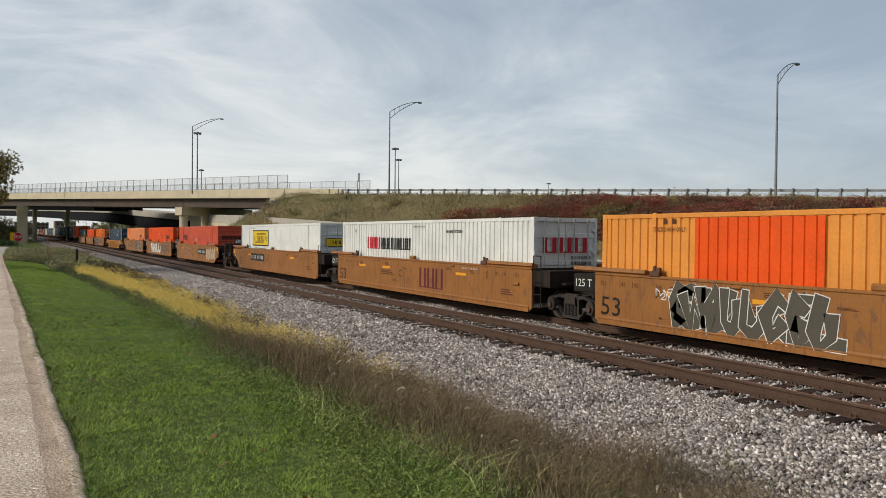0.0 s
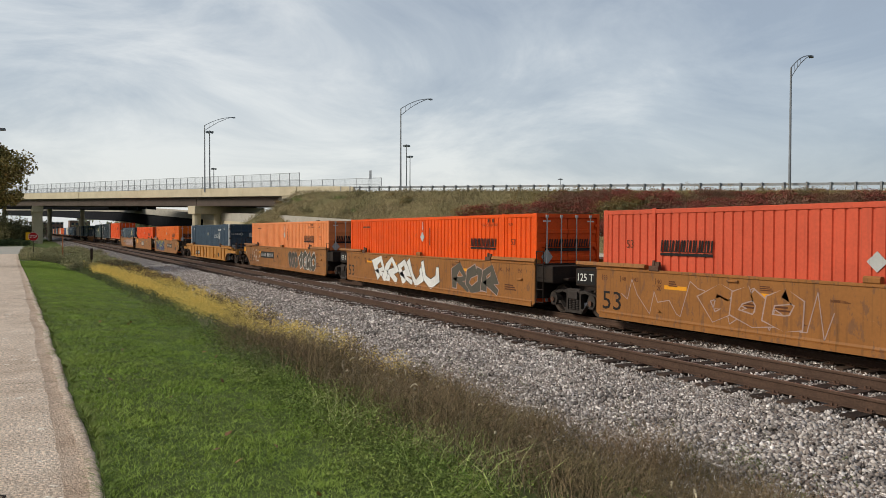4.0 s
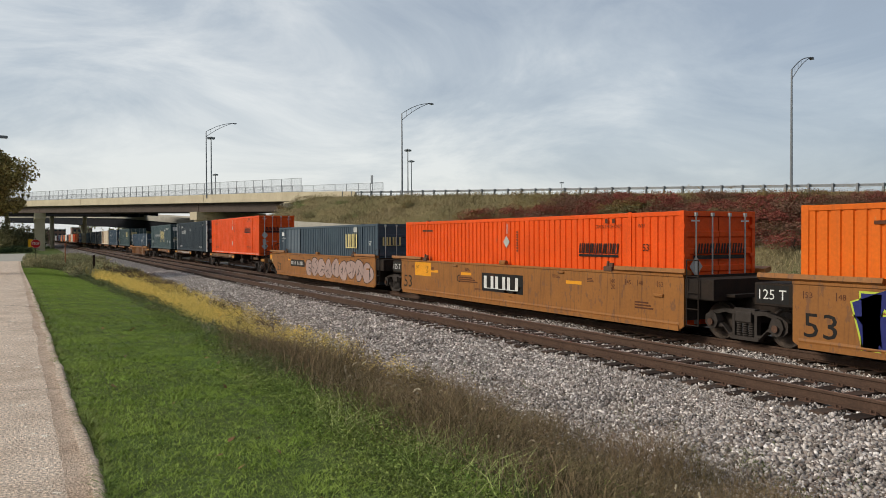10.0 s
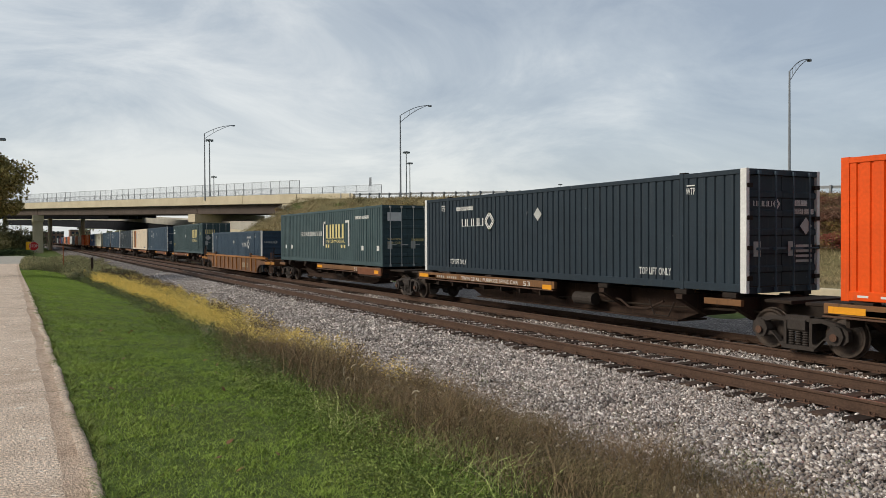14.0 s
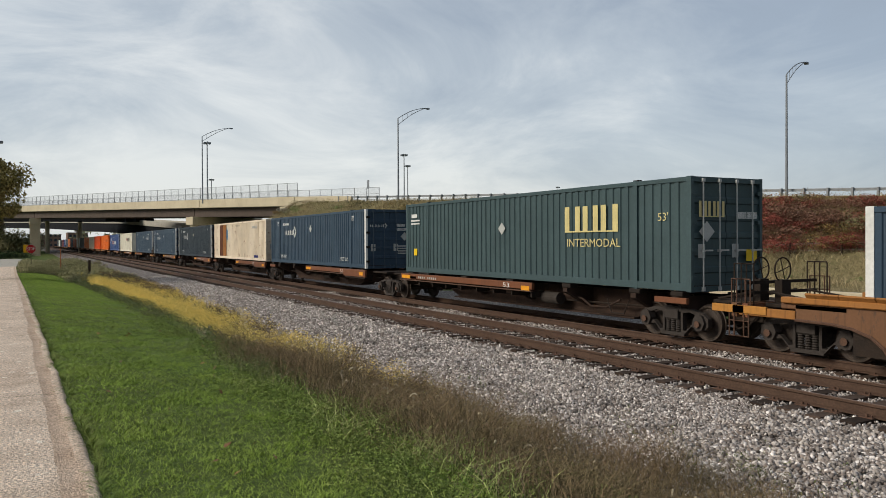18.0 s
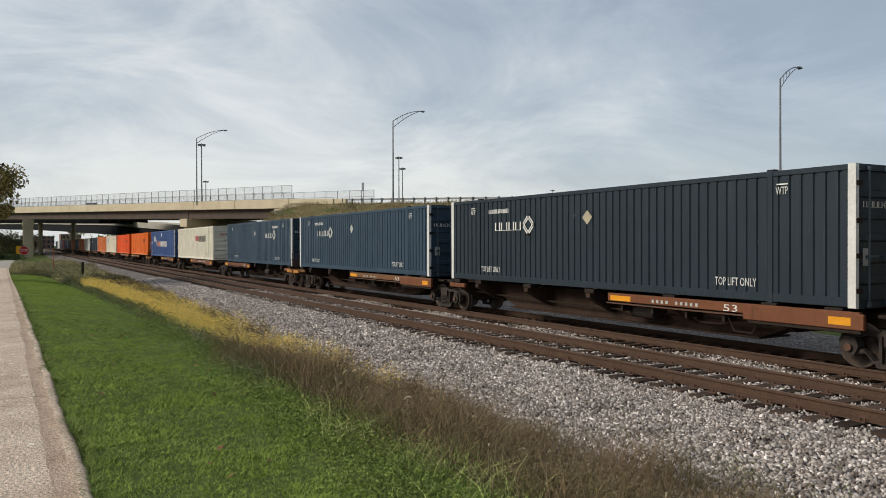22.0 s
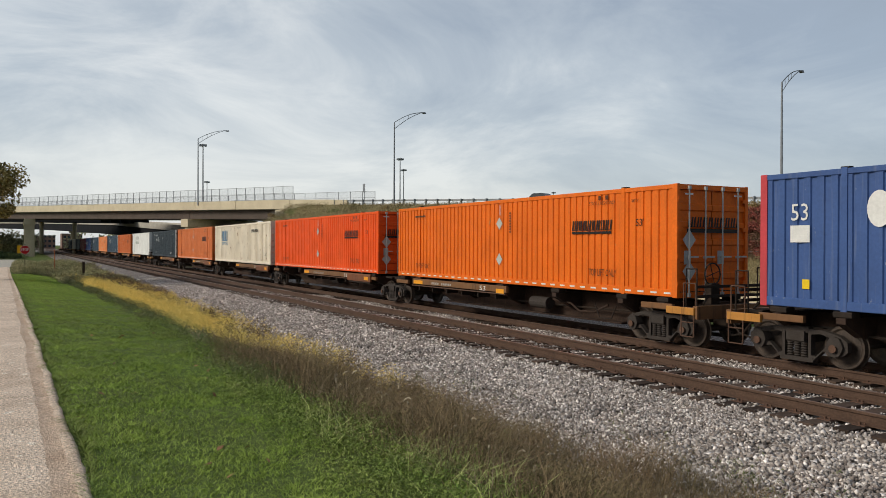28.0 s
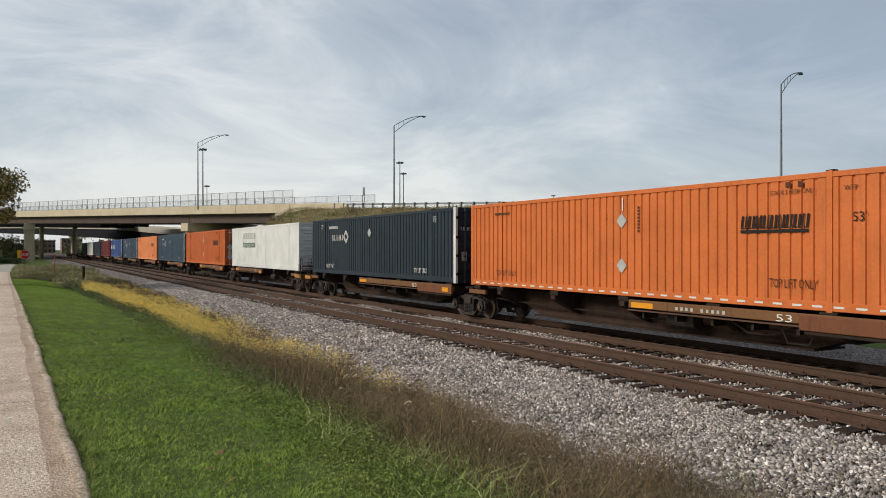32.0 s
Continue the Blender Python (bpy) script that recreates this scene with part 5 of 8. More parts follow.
def well_car(left, right, gap_l, gap_r, colour="car_tan", label="", extra=None):
    """One unit of a smooth-sided well car: origin under the rear edge of its container, at rail height."""
    body = PAINT[colour]
    c = thing("well_car", label, "railcar", "railcars of the train")
    hi, lo = 1.53, 0.20
    x0, x1 = -0.05, 16.35
    rear = [(x0, hi), (x0, lo + 0.10), (x0 + 0.15, lo)]
    if left == "pair":
        rear = [(-1.50, hi - 0.05), (-1.50, 0.92), (-0.85, 0.86), (-0.35, 0.60), (0.22, lo)]
    fore = [(x1 - 0.15, lo), (x1, lo + 0.10), (x1, hi)]
    if right == "pair":
        fore = [(16.0, lo), (16.35, 0.46), (16.75, 0.62), (17.25, 0.66), (17.25, hi - 0.10), (16.5, hi)]
    outline = rear + fore
    low0, low1 = rear[-1][0], fore[0][0]
    for sgn in (-1, 1):
        ya, yb = (WELL_Y, WELL_Y + 0.06) if sgn < 0 else (-WELL_Y - 0.06, -WELL_Y)
        part("side_plate", Shape().prism_y(outline, ya, yb), body, c, "faded yellow-brown steel side")
        part("top_chord", Shape().soft_box(x0 - 0.9 * (left == "pair"), x1, min(ya, yb) - 0.025 * (sgn < 0), max(ya, yb) + 0.025 * (sgn > 0), hi - 0.02, hi + 0.055, 0.015), body, c)
        part("bottom_chord", Shape().prism_x([(ya - 0.03 * (sgn < 0), lo - 0.03), (yb + 0.03 * (sgn > 0), lo - 0.03), (yb + 0.03 * (sgn > 0), lo + 0.09), (ya - 0.03 * (sgn < 0), lo + 0.09)], low0, low1), body, c)
        part("crease", Shape().prism_x([(ya - 0.016, 0.33), (ya, 0.28), (ya, 0.38)] if sgn < 0 else [(yb, 0.38), (yb, 0.28), (yb + 0.016, 0.33)], low0, low1), body, c)
        for g0, g1 in ((-1.25 if left == "pair" else -0.9, 1.95), (13.85, 16.45)):
            fold = [(-1.34, hi + 0.04), (-1.50, hi + 0.04), (-1.59, hi + 0.10), (-1.56, hi + 0.20), (-1.34, hi + 0.14)]
            part("container_guide", Shape().prism_x([(-sgn * y, z) for y, z in fold], g0, g1), body, c, "folded steel container guide")
        for x in (2.25, 13.55):
            lock = Shape().soft_box(x - 0.17, x + 0.17, sgn * 1.49 - 0.06, sgn * 1.49 + 0.06, hi + 0.03, hi + 0.17, 0.02)
            lock.rod((x - 0.06, sgn * 1.47, hi + 0.17), (x - 0.06, sgn * 1.47, hi + 0.31), 0.055, 8, 0.035).box(x - 0.01, x + 0.13, sgn * 1.45 - 0.03, sgn * 1.45 + 0.03, hi + 0.15, hi + 0.27)
            part("lock_bracket", lock, M_RUST, c, "rusty container lock bracket")
        part("lift_lug", Shape().soft_box(7.9, 8.25, sgn * 1.47 - 0.07, sgn * 1.47 + 0.07, hi + 0.04, hi + 0.20, 0.04), body, c)
    part("well_floor", Shape().box(0.3, 16.0, -1.3, 1.3, 0.21, 0.27), M_DARK, c)
    for x in (0.5, 4.2, 8.1, 12.0, 15.7):
        part("cross_beam", Shape().box(x - 0.15, x + 0.15, -1.42, 1.42, 0.17, 0.28), M_DARK, c)
    for x, k, sgn, gap in ((x0, left, -1, gap_l), (x1, right, 1, gap_r)):
        reach = gap
        part("end_bulkhead", Shape().box(x - 0.05, x + 0.05, -1.44, 1.44, 0.45, 1.56), M_DARK, c)
        if k == "joint":
            part("end_box", Shape().soft_box(min(x, x + sgn * reach * 0.62), max(x, x + sgn * reach * 0.62), -1.46, 1.46, 0.98, 1.50, 0.03), M_DARK, c, "black end section")
            if sgn < 0:
                square(c, x - 0.95, 1.05, x - 0.12, 1.45, M_BLACK, y=-1.462)
                lettering(c, "125 T", x - 0.88, 1.14, x - 0.18, 1.36, M_WHITE, y=-1.466)
            else:
                ladder(c, x + 0.30, -1.52, 0.35, 1.95, M_DARK, 0.38, 5)
        else:
            part("end_box", Shape().soft_box(min(x, x + sgn * 0.9), max(x, x + sgn * 0.9), -1.43, 1.43, 1.10, 1.46, 0.03), M_DARK, c)
            tip = -1.46 if sgn < 0 else 16.72
            square(c, tip, 1.14, tip + 0.46, 1.40, M_ORMARK, "label", y=WELL_Y)
            square(c, tip + 0.5, 0.95, tip + 0.66, 1.12, M_HUSKMARK, "label", y=WELL_Y)
            part("handhold", Shape().pipe([(tip + 0.02, WELL_Y - 0.02, 1.02), (tip + 0.02, WELL_Y - 0.09, 1.02), (tip + 0.40, WELL_Y - 0.09, 1.02), (tip + 0.40, WELL_Y - 0.02, 1.02)], 0.016), M_DARK, c)
        bracket_ends(c, x, sgn, k, M_DARK, reach)
    lettering(c, "53", 0.22, 0.42, 0.98, 0.93, M_BLACK, y=WELL_Y)
    for x, figures in ((0.22, "53"), (0.97, "48"), (1.45, "45"), (2.30, "40"), (13.62, "40"), (14.25, "45"), (14.72, "48"), (15.45, "53")):
        lettering(c, figures, x + 0.03, 1.24, x + 0.20, 1.36, M_TEXTDARK, y=WELL_Y)
        square(c, x - 0.02, 1.22, x, 1.38, M_TEXTDARK, y=WELL_Y)
        if figures == "40":
            square(c, x + 0.03, 1.205, x + 0.20, 1.215, M_TEXTDARK, y=WELL_Y)
            lettering(c, "20", x + 0.03, 1.07, x + 0.20, 1.19, M_TEXTDARK, y=WELL_Y)
    for x, z0, z1, w in ((2.75, 1.20, 1.36, 0.30), (5.5, 1.28, 1.40, 0.35), (7.2, 1.16, 1.22, 0.45), (12.6, 1.22, 1.36, 0.3), (10.9, 1.28, 1.38, 0.4), (6.2, 0.62, 0.68, 0.5)):
        lines(c, x, z0, z1, w, M_TEXTDARK, WELL_Y)
    for x in (4.6, 11.2, 15.35):
        part("handhold", Shape().soft_box(x, x + 0.32, WELL_Y - 0.055, WELL_Y, 0.98 if x > 15 else 1.42, 1.05 if x > 15 else 1.47, 0.012), body, c)
    for x in (2.6, 5.2, 11.6):
        square(c, x, 1.12, x + 0.75, 1.22, M_ORMARK, "label", y=WELL_Y)
    lines(c, 5.0, 0.86, 1.08, 1.4, M_TEXTDARK, WELL_Y)
    lines(c, 14.6, 0.62, 0.84, 0.7, M_TEXTDARK, WELL_Y)
    for x, s2 in ((1.9, 1), (3.0, -1), (8.0, 1), (9.1, -1)):
        part("stiffener", Shape().prism_y([(x - 0.12, 0.86), (x + 0.5 * s2 - 0.12, 0.50), (x + 0.5 * s2 + 0.12, 0.50), (x + 0.12, 0.86)], WELL_Y - 0.004, WELL_Y), body, c)
    return c


def rib_car(colour, label):
    """A single well car with ribbed sides and its own truck at either end."""
    body = PAINT[colour]
    lip = PAINT["car_chord"] if colour == "car_brown" else PAINT["car_yellow"]
    c = thing("well_car", label, "railcar", "railcars of the train")
    hi, lo = 1.19, 0.22
    arch = [(0.62, lo), (0.48, 0.44), (0.22, 0.64), (-0.18, 0.77), (-0.60, 0.82), (-1.45, 0.84)]
    ring = [(-1.45, hi)] + arch[::-1] + [(16.15 - x, z) for x, z in arch] + [(17.60, hi)]
    for sgn in (-1, 1):
        ya, yb = (WELL_Y + 0.06, WELL_Y + 0.10) if sgn < 0 else (-WELL_Y - 0.10, -WELL_Y - 0.06)
        part("side_plate", Shape().prism_y(ring, ya, yb), body, c, "ribbed steel side")
        part("top_chord", Shape().soft_box(-1.75, 17.9, min(ya, yb) - 0.08, max(ya, yb) + 0.08, hi, hi + 0.13, 0.02), lip, c, "brighter worn top chord")
        part("bottom_chord", Shape().soft_box(0.6, 15.55, min(ya, yb) - 0.06, max(ya, yb) + 0.06, lo - 0.04, lo + 0.06, 0.02), body, c)
        for flip in (0, 1):
            edge = [(16.15 - x if flip else x, sgn * 1.46, z) for x, z in arch]
            part("wheel_arch", Shape().pipe(edge, 0.035), M_RUST, c)
            xe = (17.60, 19.05) if flip else (-2.90, -1.45)
            part("end_beam", Shape().soft_box(*xe, sgn * 1.42 - 0.05, sgn * 1.42 + 0.05, 0.84, 1.03, 0.015), lip, c)
            xs = (14.3, 17.3) if flip else (-1.15, 1.85)
            for k in range(4):
                q = xs[0] + 0.76 * k
                part("container_guide", Shape().prism_x([(sgn * 1.34, hi + 0.13), (sgn * 1.50, hi + 0.13), (sgn * 1.57, hi + 0.21), (sgn * 1.53, hi + 0.24), (sgn * 1.34, hi + 0.18)], q, q + 0.74), lip, c)
            q = 13.95 if flip else 2.2
            part("lock_bracket", Shape().soft_box(q - 0.16, q + 0.16, sgn * 1.47 - 0.08, sgn * 1.47 + 0.08, hi + 0.10, hi + 0.30, 0.03).rod((q - 0.2, sgn * 1.5, hi + 0.33), (q + 0.2, sgn * 1.5, hi + 0.33), 0.06, 8), M_RUST, c, "rusty container lock bracket")
            part("jacking_pad", Shape().soft_box(q - 0.13, q + 0.13, sgn * 1.44 - 0.06, sgn * 1.44 + 0.06, lo - 0.05, hi, 0.02), lip, c)
        for i in range(11):
            x = 0.95 + i * 1.425
            yr = (WELL_Y, WELL_Y + 0.07) if sgn < 0 else (-WELL_Y - 0.07, -WELL_Y)
            part("side_rib", Shape().prism_y([(x - 0.045, lo), (x + 0.045, lo), (x + 0.075, hi), (x - 0.075, hi)], *yr), lip, c)
        part("well_liner", Shape().box(-0.2, 16.35, min(sgn * 1.36, sgn * 1.38), max(sgn * 1.36, sgn * 1.38), 0.24, 0.92), M_DARK, c)
    for x, w in ((15.75, 0.28), (12.3, 0.5), (4.4, 0.35), (9.1, 0.45), (14.9, 0.4)):
        lines(c, x, 0.62, 0.80, w, M_TEXTDARK, WELL_Y + 0.06)
    part("well_floor", Shape().box(0.3, 15.9, -1.3, 1.3, 0.21, 0.27), M_DARK, c)
    for x, sgn in ((-0.3, -1), (16.45, 1)):
        part("end_deck", Shape().soft_box(min(x, x + sgn * 1.5), max(x, x + sgn * 1.5), -1.44, 1.44, 1.06, 1.18, 0.02), body, c)
        bracket_ends(c, x, sgn, "pair", body, 2.75)
    return c


def spine_car(left, right, gap_l, gap_r, sill0, sill1, colour, label):
    """One unit of a spine car: a deep centre sill with brackets and side sills on which the container stands."""
    body = PAINT[colour]
    c = thing("spine_car", label, "railcar", "railcars of the train")
    x0, x1 = -0.3, 16.45
    part("centre_sill", Shape().prism_y([(x0, 0.82), (1.6, 0.82), (3.0, 0.34), (13.2, 0.34), (14.6, 0.82), (x1, 0.82), (x1, 1.12), (x0, 1.12)], -0.36, 0.36), M_SILL, c, "deep rusty brown centre sill")
    part("centre_flange", Shape().soft_box(2.9, 13.3, -0.55, 0.55, 0.30, 0.35, 0.01), M_SILL, c)
    for x in (0.5, 1.98, 5.0, 8.1, 11.2, 14.17, 15.7):
        part("bracket", Shape().prism_x([(-1.38, 1.12), (-1.38, 1.00), (-0.5, 0.55), (0.5, 0.55), (1.38, 1.00), (1.38, 1.12)], x - 0.10, x + 0.10), M_SILL, c, "rusty cross bracket")
        for sgn in (-1, 1):
            part("pedestal", Shape().soft_box(x - 0.2, x + 0.2, sgn * 1.20 - 0.14, sgn * 1.20 + 0.14, 1.12, 1.245, 0.02), M_DARK, c)
    for sgn in (-1, 1):
        y = sgn * 1.36
        part("side_sill", Shape().soft_box(sill0, sill1, y - 0.05, y + 0.05, 0.97, 1.19, 0.012), body, c, "worn side sill with flaking paint")
        part("sill_lip", Shape().soft_box(sill0, sill1, y - 0.10 * (sgn < 0), y + 0.10 * (sgn > 0), 0.90, 0.935, 0.006), M_RUST, c)
        for x in np.arange(sill0 + 0.5, sill1, 1.15):
            part("sill_hanger", Shape().box(x - 0.04, x + 0.04, min(y, y - sgn * 0.5), max(y, y - sgn * 0.5), 0.72, 0.93), M_DARK, c)
        for x in (x0 + 0.9, x1 - 0.9):
            part("end_sill_bracket", Shape().soft_box(x - 0.55, x + 0.55, y - 0.05, y + 0.05, 0.95, 1.10, 0.012), body if sgn < 0 else M_DARK, c)
    part("brake_reservoir", Shape().rod((9.4, -0.85, 0.72), (10.3, -0.85, 0.72), 0.19, 14).rod((9.3, -0.85, 0.72), (9.4, -0.85, 0.72), 0.10, 12, 0.19), M_IRON, c, "dusty air reservoir")
    part("brake_pipe", Shape().pipe([(x0, -0.62, 0.80), (3, -0.62, 0.70), (9, -0.62, 0.66), (13, -0.62, 0.70), (x1, -0.62, 0.80)], 0.03), M_DARK, c)
    part("handhold", Shape().pipe([(13.0, -1.28, 0.90), (13.2, -1.28, 0.52), (13.7, -1.28, 0.52), (13.9, -1.28, 0.90)], 0.018), M_DARK, c)
    for x, k, sgn, gap in ((x0, left, -1, gap_l), (x1, right, 1, gap_r)):
        bracket_ends(c, x, sgn, k, body, gap)
    tip = -1.41
    if sill1 > 15:
        tip = -1.47
        for sgn in (-1, 1):
            part("end_bolster", Shape().soft_box(sill1 - 2.7, sill1 + 0.12, sgn * 1.43 - 0.04, sgn * 1.43 + 0.04, 0.84, 1.16, 0.015), PAINT["car_rust"], c, "rust-brown bolster plate")
            part("bolster_foot", Shape().soft_box(sill1 - 2.6, sill1 + 0.05, sgn * 1.34 - 0.10, sgn * 1.34 + 0.10, 0.76, 0.83, 0.012), M_DARK, c)
    part("brake_rigging", Shape().pipe([(13.2, -0.95, 0.86), (12.6, -0.95, 0.62), (11.9, -0.95, 0.60), (11.5, -0.95, 0.80), (10.6, -0.95, 0.88)], 0.032), M_SILL, c)
    square(c, sill0 + 0.1, 0.99, sill0 + 0.9, 1.13, M_ORMARK, "label", y=-1.41)
    square(c, sill1 - 0.62, 0.92, sill1 - 0.14, 1.08, M_ORMARK, "label", y=tip)
    lettering(c, "53", sill1 - 3.3 if sill1 > 15 else sill1 - 1.7, 0.98, sill1 - 2.9 if sill1 > 15 else sill1 - 1.3, 1.14, M_WHITE, y=-1.41)
    return c


FORMS = {
    "s": [[(1, 0.85), (0.6, 1), (0.1, 0.85), (0.15, 0.6), (0.85, 0.42), (0.9, 0.15), (0.4, 0), (-0.1, 0.18)]],
    "h": [[(0, -0.05), (0.1, 1.05)], [(0.85, 0), (1.0, 1.05)], [(0.1, 0.45), (0.95, 0.6)]],
    "a": [[(-0.1, -0.05), (0.5, 1.05), (1.0, 0)], [(0.15, 0.3), (0.95, 0.4)]],
    "k": [[(0.05, 0), (0.1, 1.05)], [(1.05, 1.0), (0.2, 0.5), (1.15, -0.05)]],
    "e": [[(1.05, 1.0), (0.1, 0.95), (0.05, 0.05), (1.2, 0.0)], [(0.1, 0.5), (0.85, 0.55)]],
    "o": [[(0.5, 1), (0.05, 0.75), (0.05, 0.25), (0.5, 0), (0.95, 0.25), (0.95, 0.75), (0.5, 1)]],
    "u": [[(0.0, 1.05), (0.05, 0.3), (0.45, -0.02), (0.95, 0.3), (0.7, 0.75)]],
    "w": [[(-0.1, 0.9), (0.35, 0.1), (0.5, 0.8), (0.95, 0.05), (1.1, 1.0)]],
    "q": [[(1.0, 0.7), (0.5, 1.0), (0.05, 0.6), (0.4, 0.05), (0.95, 0.3), (0.5, 0.5)]],
    "v": [[(0.1, 0.0), (0.0, 0.7), (0.5, 1.0), (0.9, 0.5), (0.4, 0.35), (1.1, 0.0)]],
    "n": [[(0, -0.05), (0.1, 1), (0.9, 0.05), (1.0, 1.05)]],
}


def graffiti(owner, x0, z0, x1, z1, fill, line, seed, letters, y=WELL_Y, rough=0.5, forms="", fat=1.0, rim=0.034):
    """Sprayed strokes that interlock, each with an outline of its own; forms spells letters, else they are scrolls."""
    r = random.Random(seed)
    step, h = (x1 - x0) / letters, z1 - z0
    wide = min(0.19, 0.17 * h + 0.02) * fat
    for i in range(letters):
        form = FORMS[forms[i] if forms else r.choice("uwqv" if rough > 0.5 else "quov")]
        shear, drop = r.uniform(-0.15, 0.25), r.uniform(-0.06, 0.06)
        lines = []
        for stroke in form:
            pts = []
            for k, (u, v) in enumerate(stroke):
                u, v = u + r.uniform(-0.10, 0.10), 0.5 + (v - 0.5) * 0.78 + drop * 0.7 + r.uniform(-0.06, 0.06)
                if rough > 0.5 and k in (0, len(stroke) - 1):
                    u += r.choice((-0.28, 0.0, 0.3))
                pts.append(Vector((x0 + step * (i + 0.02 + 0.92 * u) + shear * (v - 0.5) * h, z0 + h * min(max(v, 0.07), 0.93))))
            lines.append(pts)
        layer = 0.0007 * i

        def sweep(grow, lift):
            s = Shape()
            for pts in lines:
                n = len(pts)
                left, right = [], []
                for k, q in enumerate(pts):
                    d0 = (pts[max(k, 1)] - pts[max(k, 1) - 1]).normalized()
                    d1 = (pts[min(k, n - 2) + 1] - pts[min(k, n - 2)]).normalized()
                    n0, n1 = Vector((-d0.y, d0.x)), Vector((-d1.y, d1.x))
                    m = n0 + n1
                    m = m.normalized() if m.length > 0.2 else n0
                    side = m * (wide * (0.8 + 0.3 * math.sin(1.7 * k + i)) + grow) / max(0.5, m.dot(n0))
                    ext = (d0 if k else d1) * grow * ((k == n - 1) - (k == 0))
                    left.append(q + side + ext)
                    right.append(q - side + ext)
                v = [(w.x, y - lift, min(max(w.y, z0 - 0.02), z1 + 0.02)) for w in left + right]
                s.add(v, [(k, k + 1, n + k + 1, n + k) for k in range(n - 1)])
                lift += 0.00015
            return s

        body = part("graffiti_letter", sweep(0.0, 0.0075 + layer), fill, owner)
        part("graffiti_outline", sweep(rim, 0.0070 + layer), line, body)


def bubbles(owner, x0, z0, x1, z1, fill, line, seed, count, y=WELL_Y):
    """Sprayed round blots that overlap, each with a dark rim and a few strokes across it."""
    r = random.Random(seed)
    step, h = (x1 - x0) / count, z1 - z0
    for i in range(count):
        cx, cz, lift = x0 + step * (i + 0.5), z0 + h * r.uniform(0.44, 0.56), 0.006 + 0.0009 * i
        n, wide, high = 20, step * r.uniform(0.52, 0.66), h * r.uniform(0.38, 0.47)
        wave = [1 + 0.09 * math.sin(3 * k * 2 * math.pi / n + i) + r.uniform(-0.04, 0.04) for k in range(n)]
        loop = [(wide * w * math.cos(2 * math.pi * k / n), high * w * math.sin(2 * math.pi * k / n)) for k, w in enumerate(wave)]
        blot = part("graffiti_blot", Shape().add([(cx + a, y - lift, cz + b) for a, b in loop], [tuple(range(n))]), fill, owner)
        rim = Shape().add([(cx + a * q, y - lift - 0.0004, cz + b * q) for q in (1.0, 0.93) for a, b in loop], [(k, (k + 1) % n, n + (k + 1) % n, n + k) for k in range(n)])
        part("graffiti_outline", rim, line, blot)
        for _ in range(4):
            a, b, t = r.uniform(-0.55, 0.55) * wide, r.uniform(-0.6, 0.5) * high, r.uniform(0, 3.1)
            dx, dz = math.cos(t) * 0.17, math.sin(t) * 0.17
            part("graffiti_stroke", Shape().add([(cx + a - dx - dz * 0.14, y - lift - 0.0004, cz + b - dz + dx * 0.14), (cx + a + dx - dz * 0.14, y - lift - 0.0004, cz + b + dz + dx * 0.14), (cx + a + dx + dz * 0.14, y - lift - 0.0004, cz + b + dz - dx * 0.14), (cx + a - dx + dz * 0.14, y - lift - 0.0004, cz + b - dz - dx * 0.14)], [(0, 1, 2, 3)]), line, blot)


def tag(owner, x0, z0, x1, z1, mat, seed, y=WELL_Y):
    """A quick scrawl of thin strokes."""
    r = random.Random(seed)
    s = Shape()
    p = (x0, (z0 + z1) / 2)
    for i in range(26):
        q = (x0 + (x1 - x0) * (i + 1) / 26 + r.uniform(-0.12, 0.12), r.uniform(z0, z1))
        d = Vector((q[0] - p[0], q[1] - p[1]))
        n = Vector((-d.y, d.x)).normalized() * 0.012
        s.add([(p[0] - n.x, y - 0.006, p[1] - n.y), (q[0] - n.x, y - 0.006, q[1] - n.y), (q[0] + n.x, y - 0.006, q[1] + n.y), (p[0] + n.x, y - 0.006, p[1] + n.y)], [(0, 1, 2, 3)])
        p = q
    part("graffiti_scrawl", s, mat, owner)


# where each container's rear edge lies when the train's own clock reads zero, front of the train first
SLOTS = [228.62, 209.21, 189.85, 166.28, 146.84, 127.39, 103.94, 80.42, 60.93, 41.66, 20.44, 1.96, -18.54, -39.45, -60.09, -80.70, -98.15, -115.65, -133.63, -151.32,
         -172.49, -190.91, -209.54, -227.84, -245.09, -262.39, -279.68, -298.25, -316.84, -334.02, -351.51, -368.93, -387.2, -405.2, -423.2, -441.2, -459.2]
PAIRS = {2, 5, 6, 9, 12, 13, 18, 21, 26, 31, 36}    # gaps behind these hold couplers; the others share a truck


def run(t):
    """How far the train has come at t seconds; it slows a little."""
    v = (t - 16) / 16
    return 241.865 * v - 3.795 * v ** 2 - 0.088 * v ** 3 + 0.317 * v ** 4


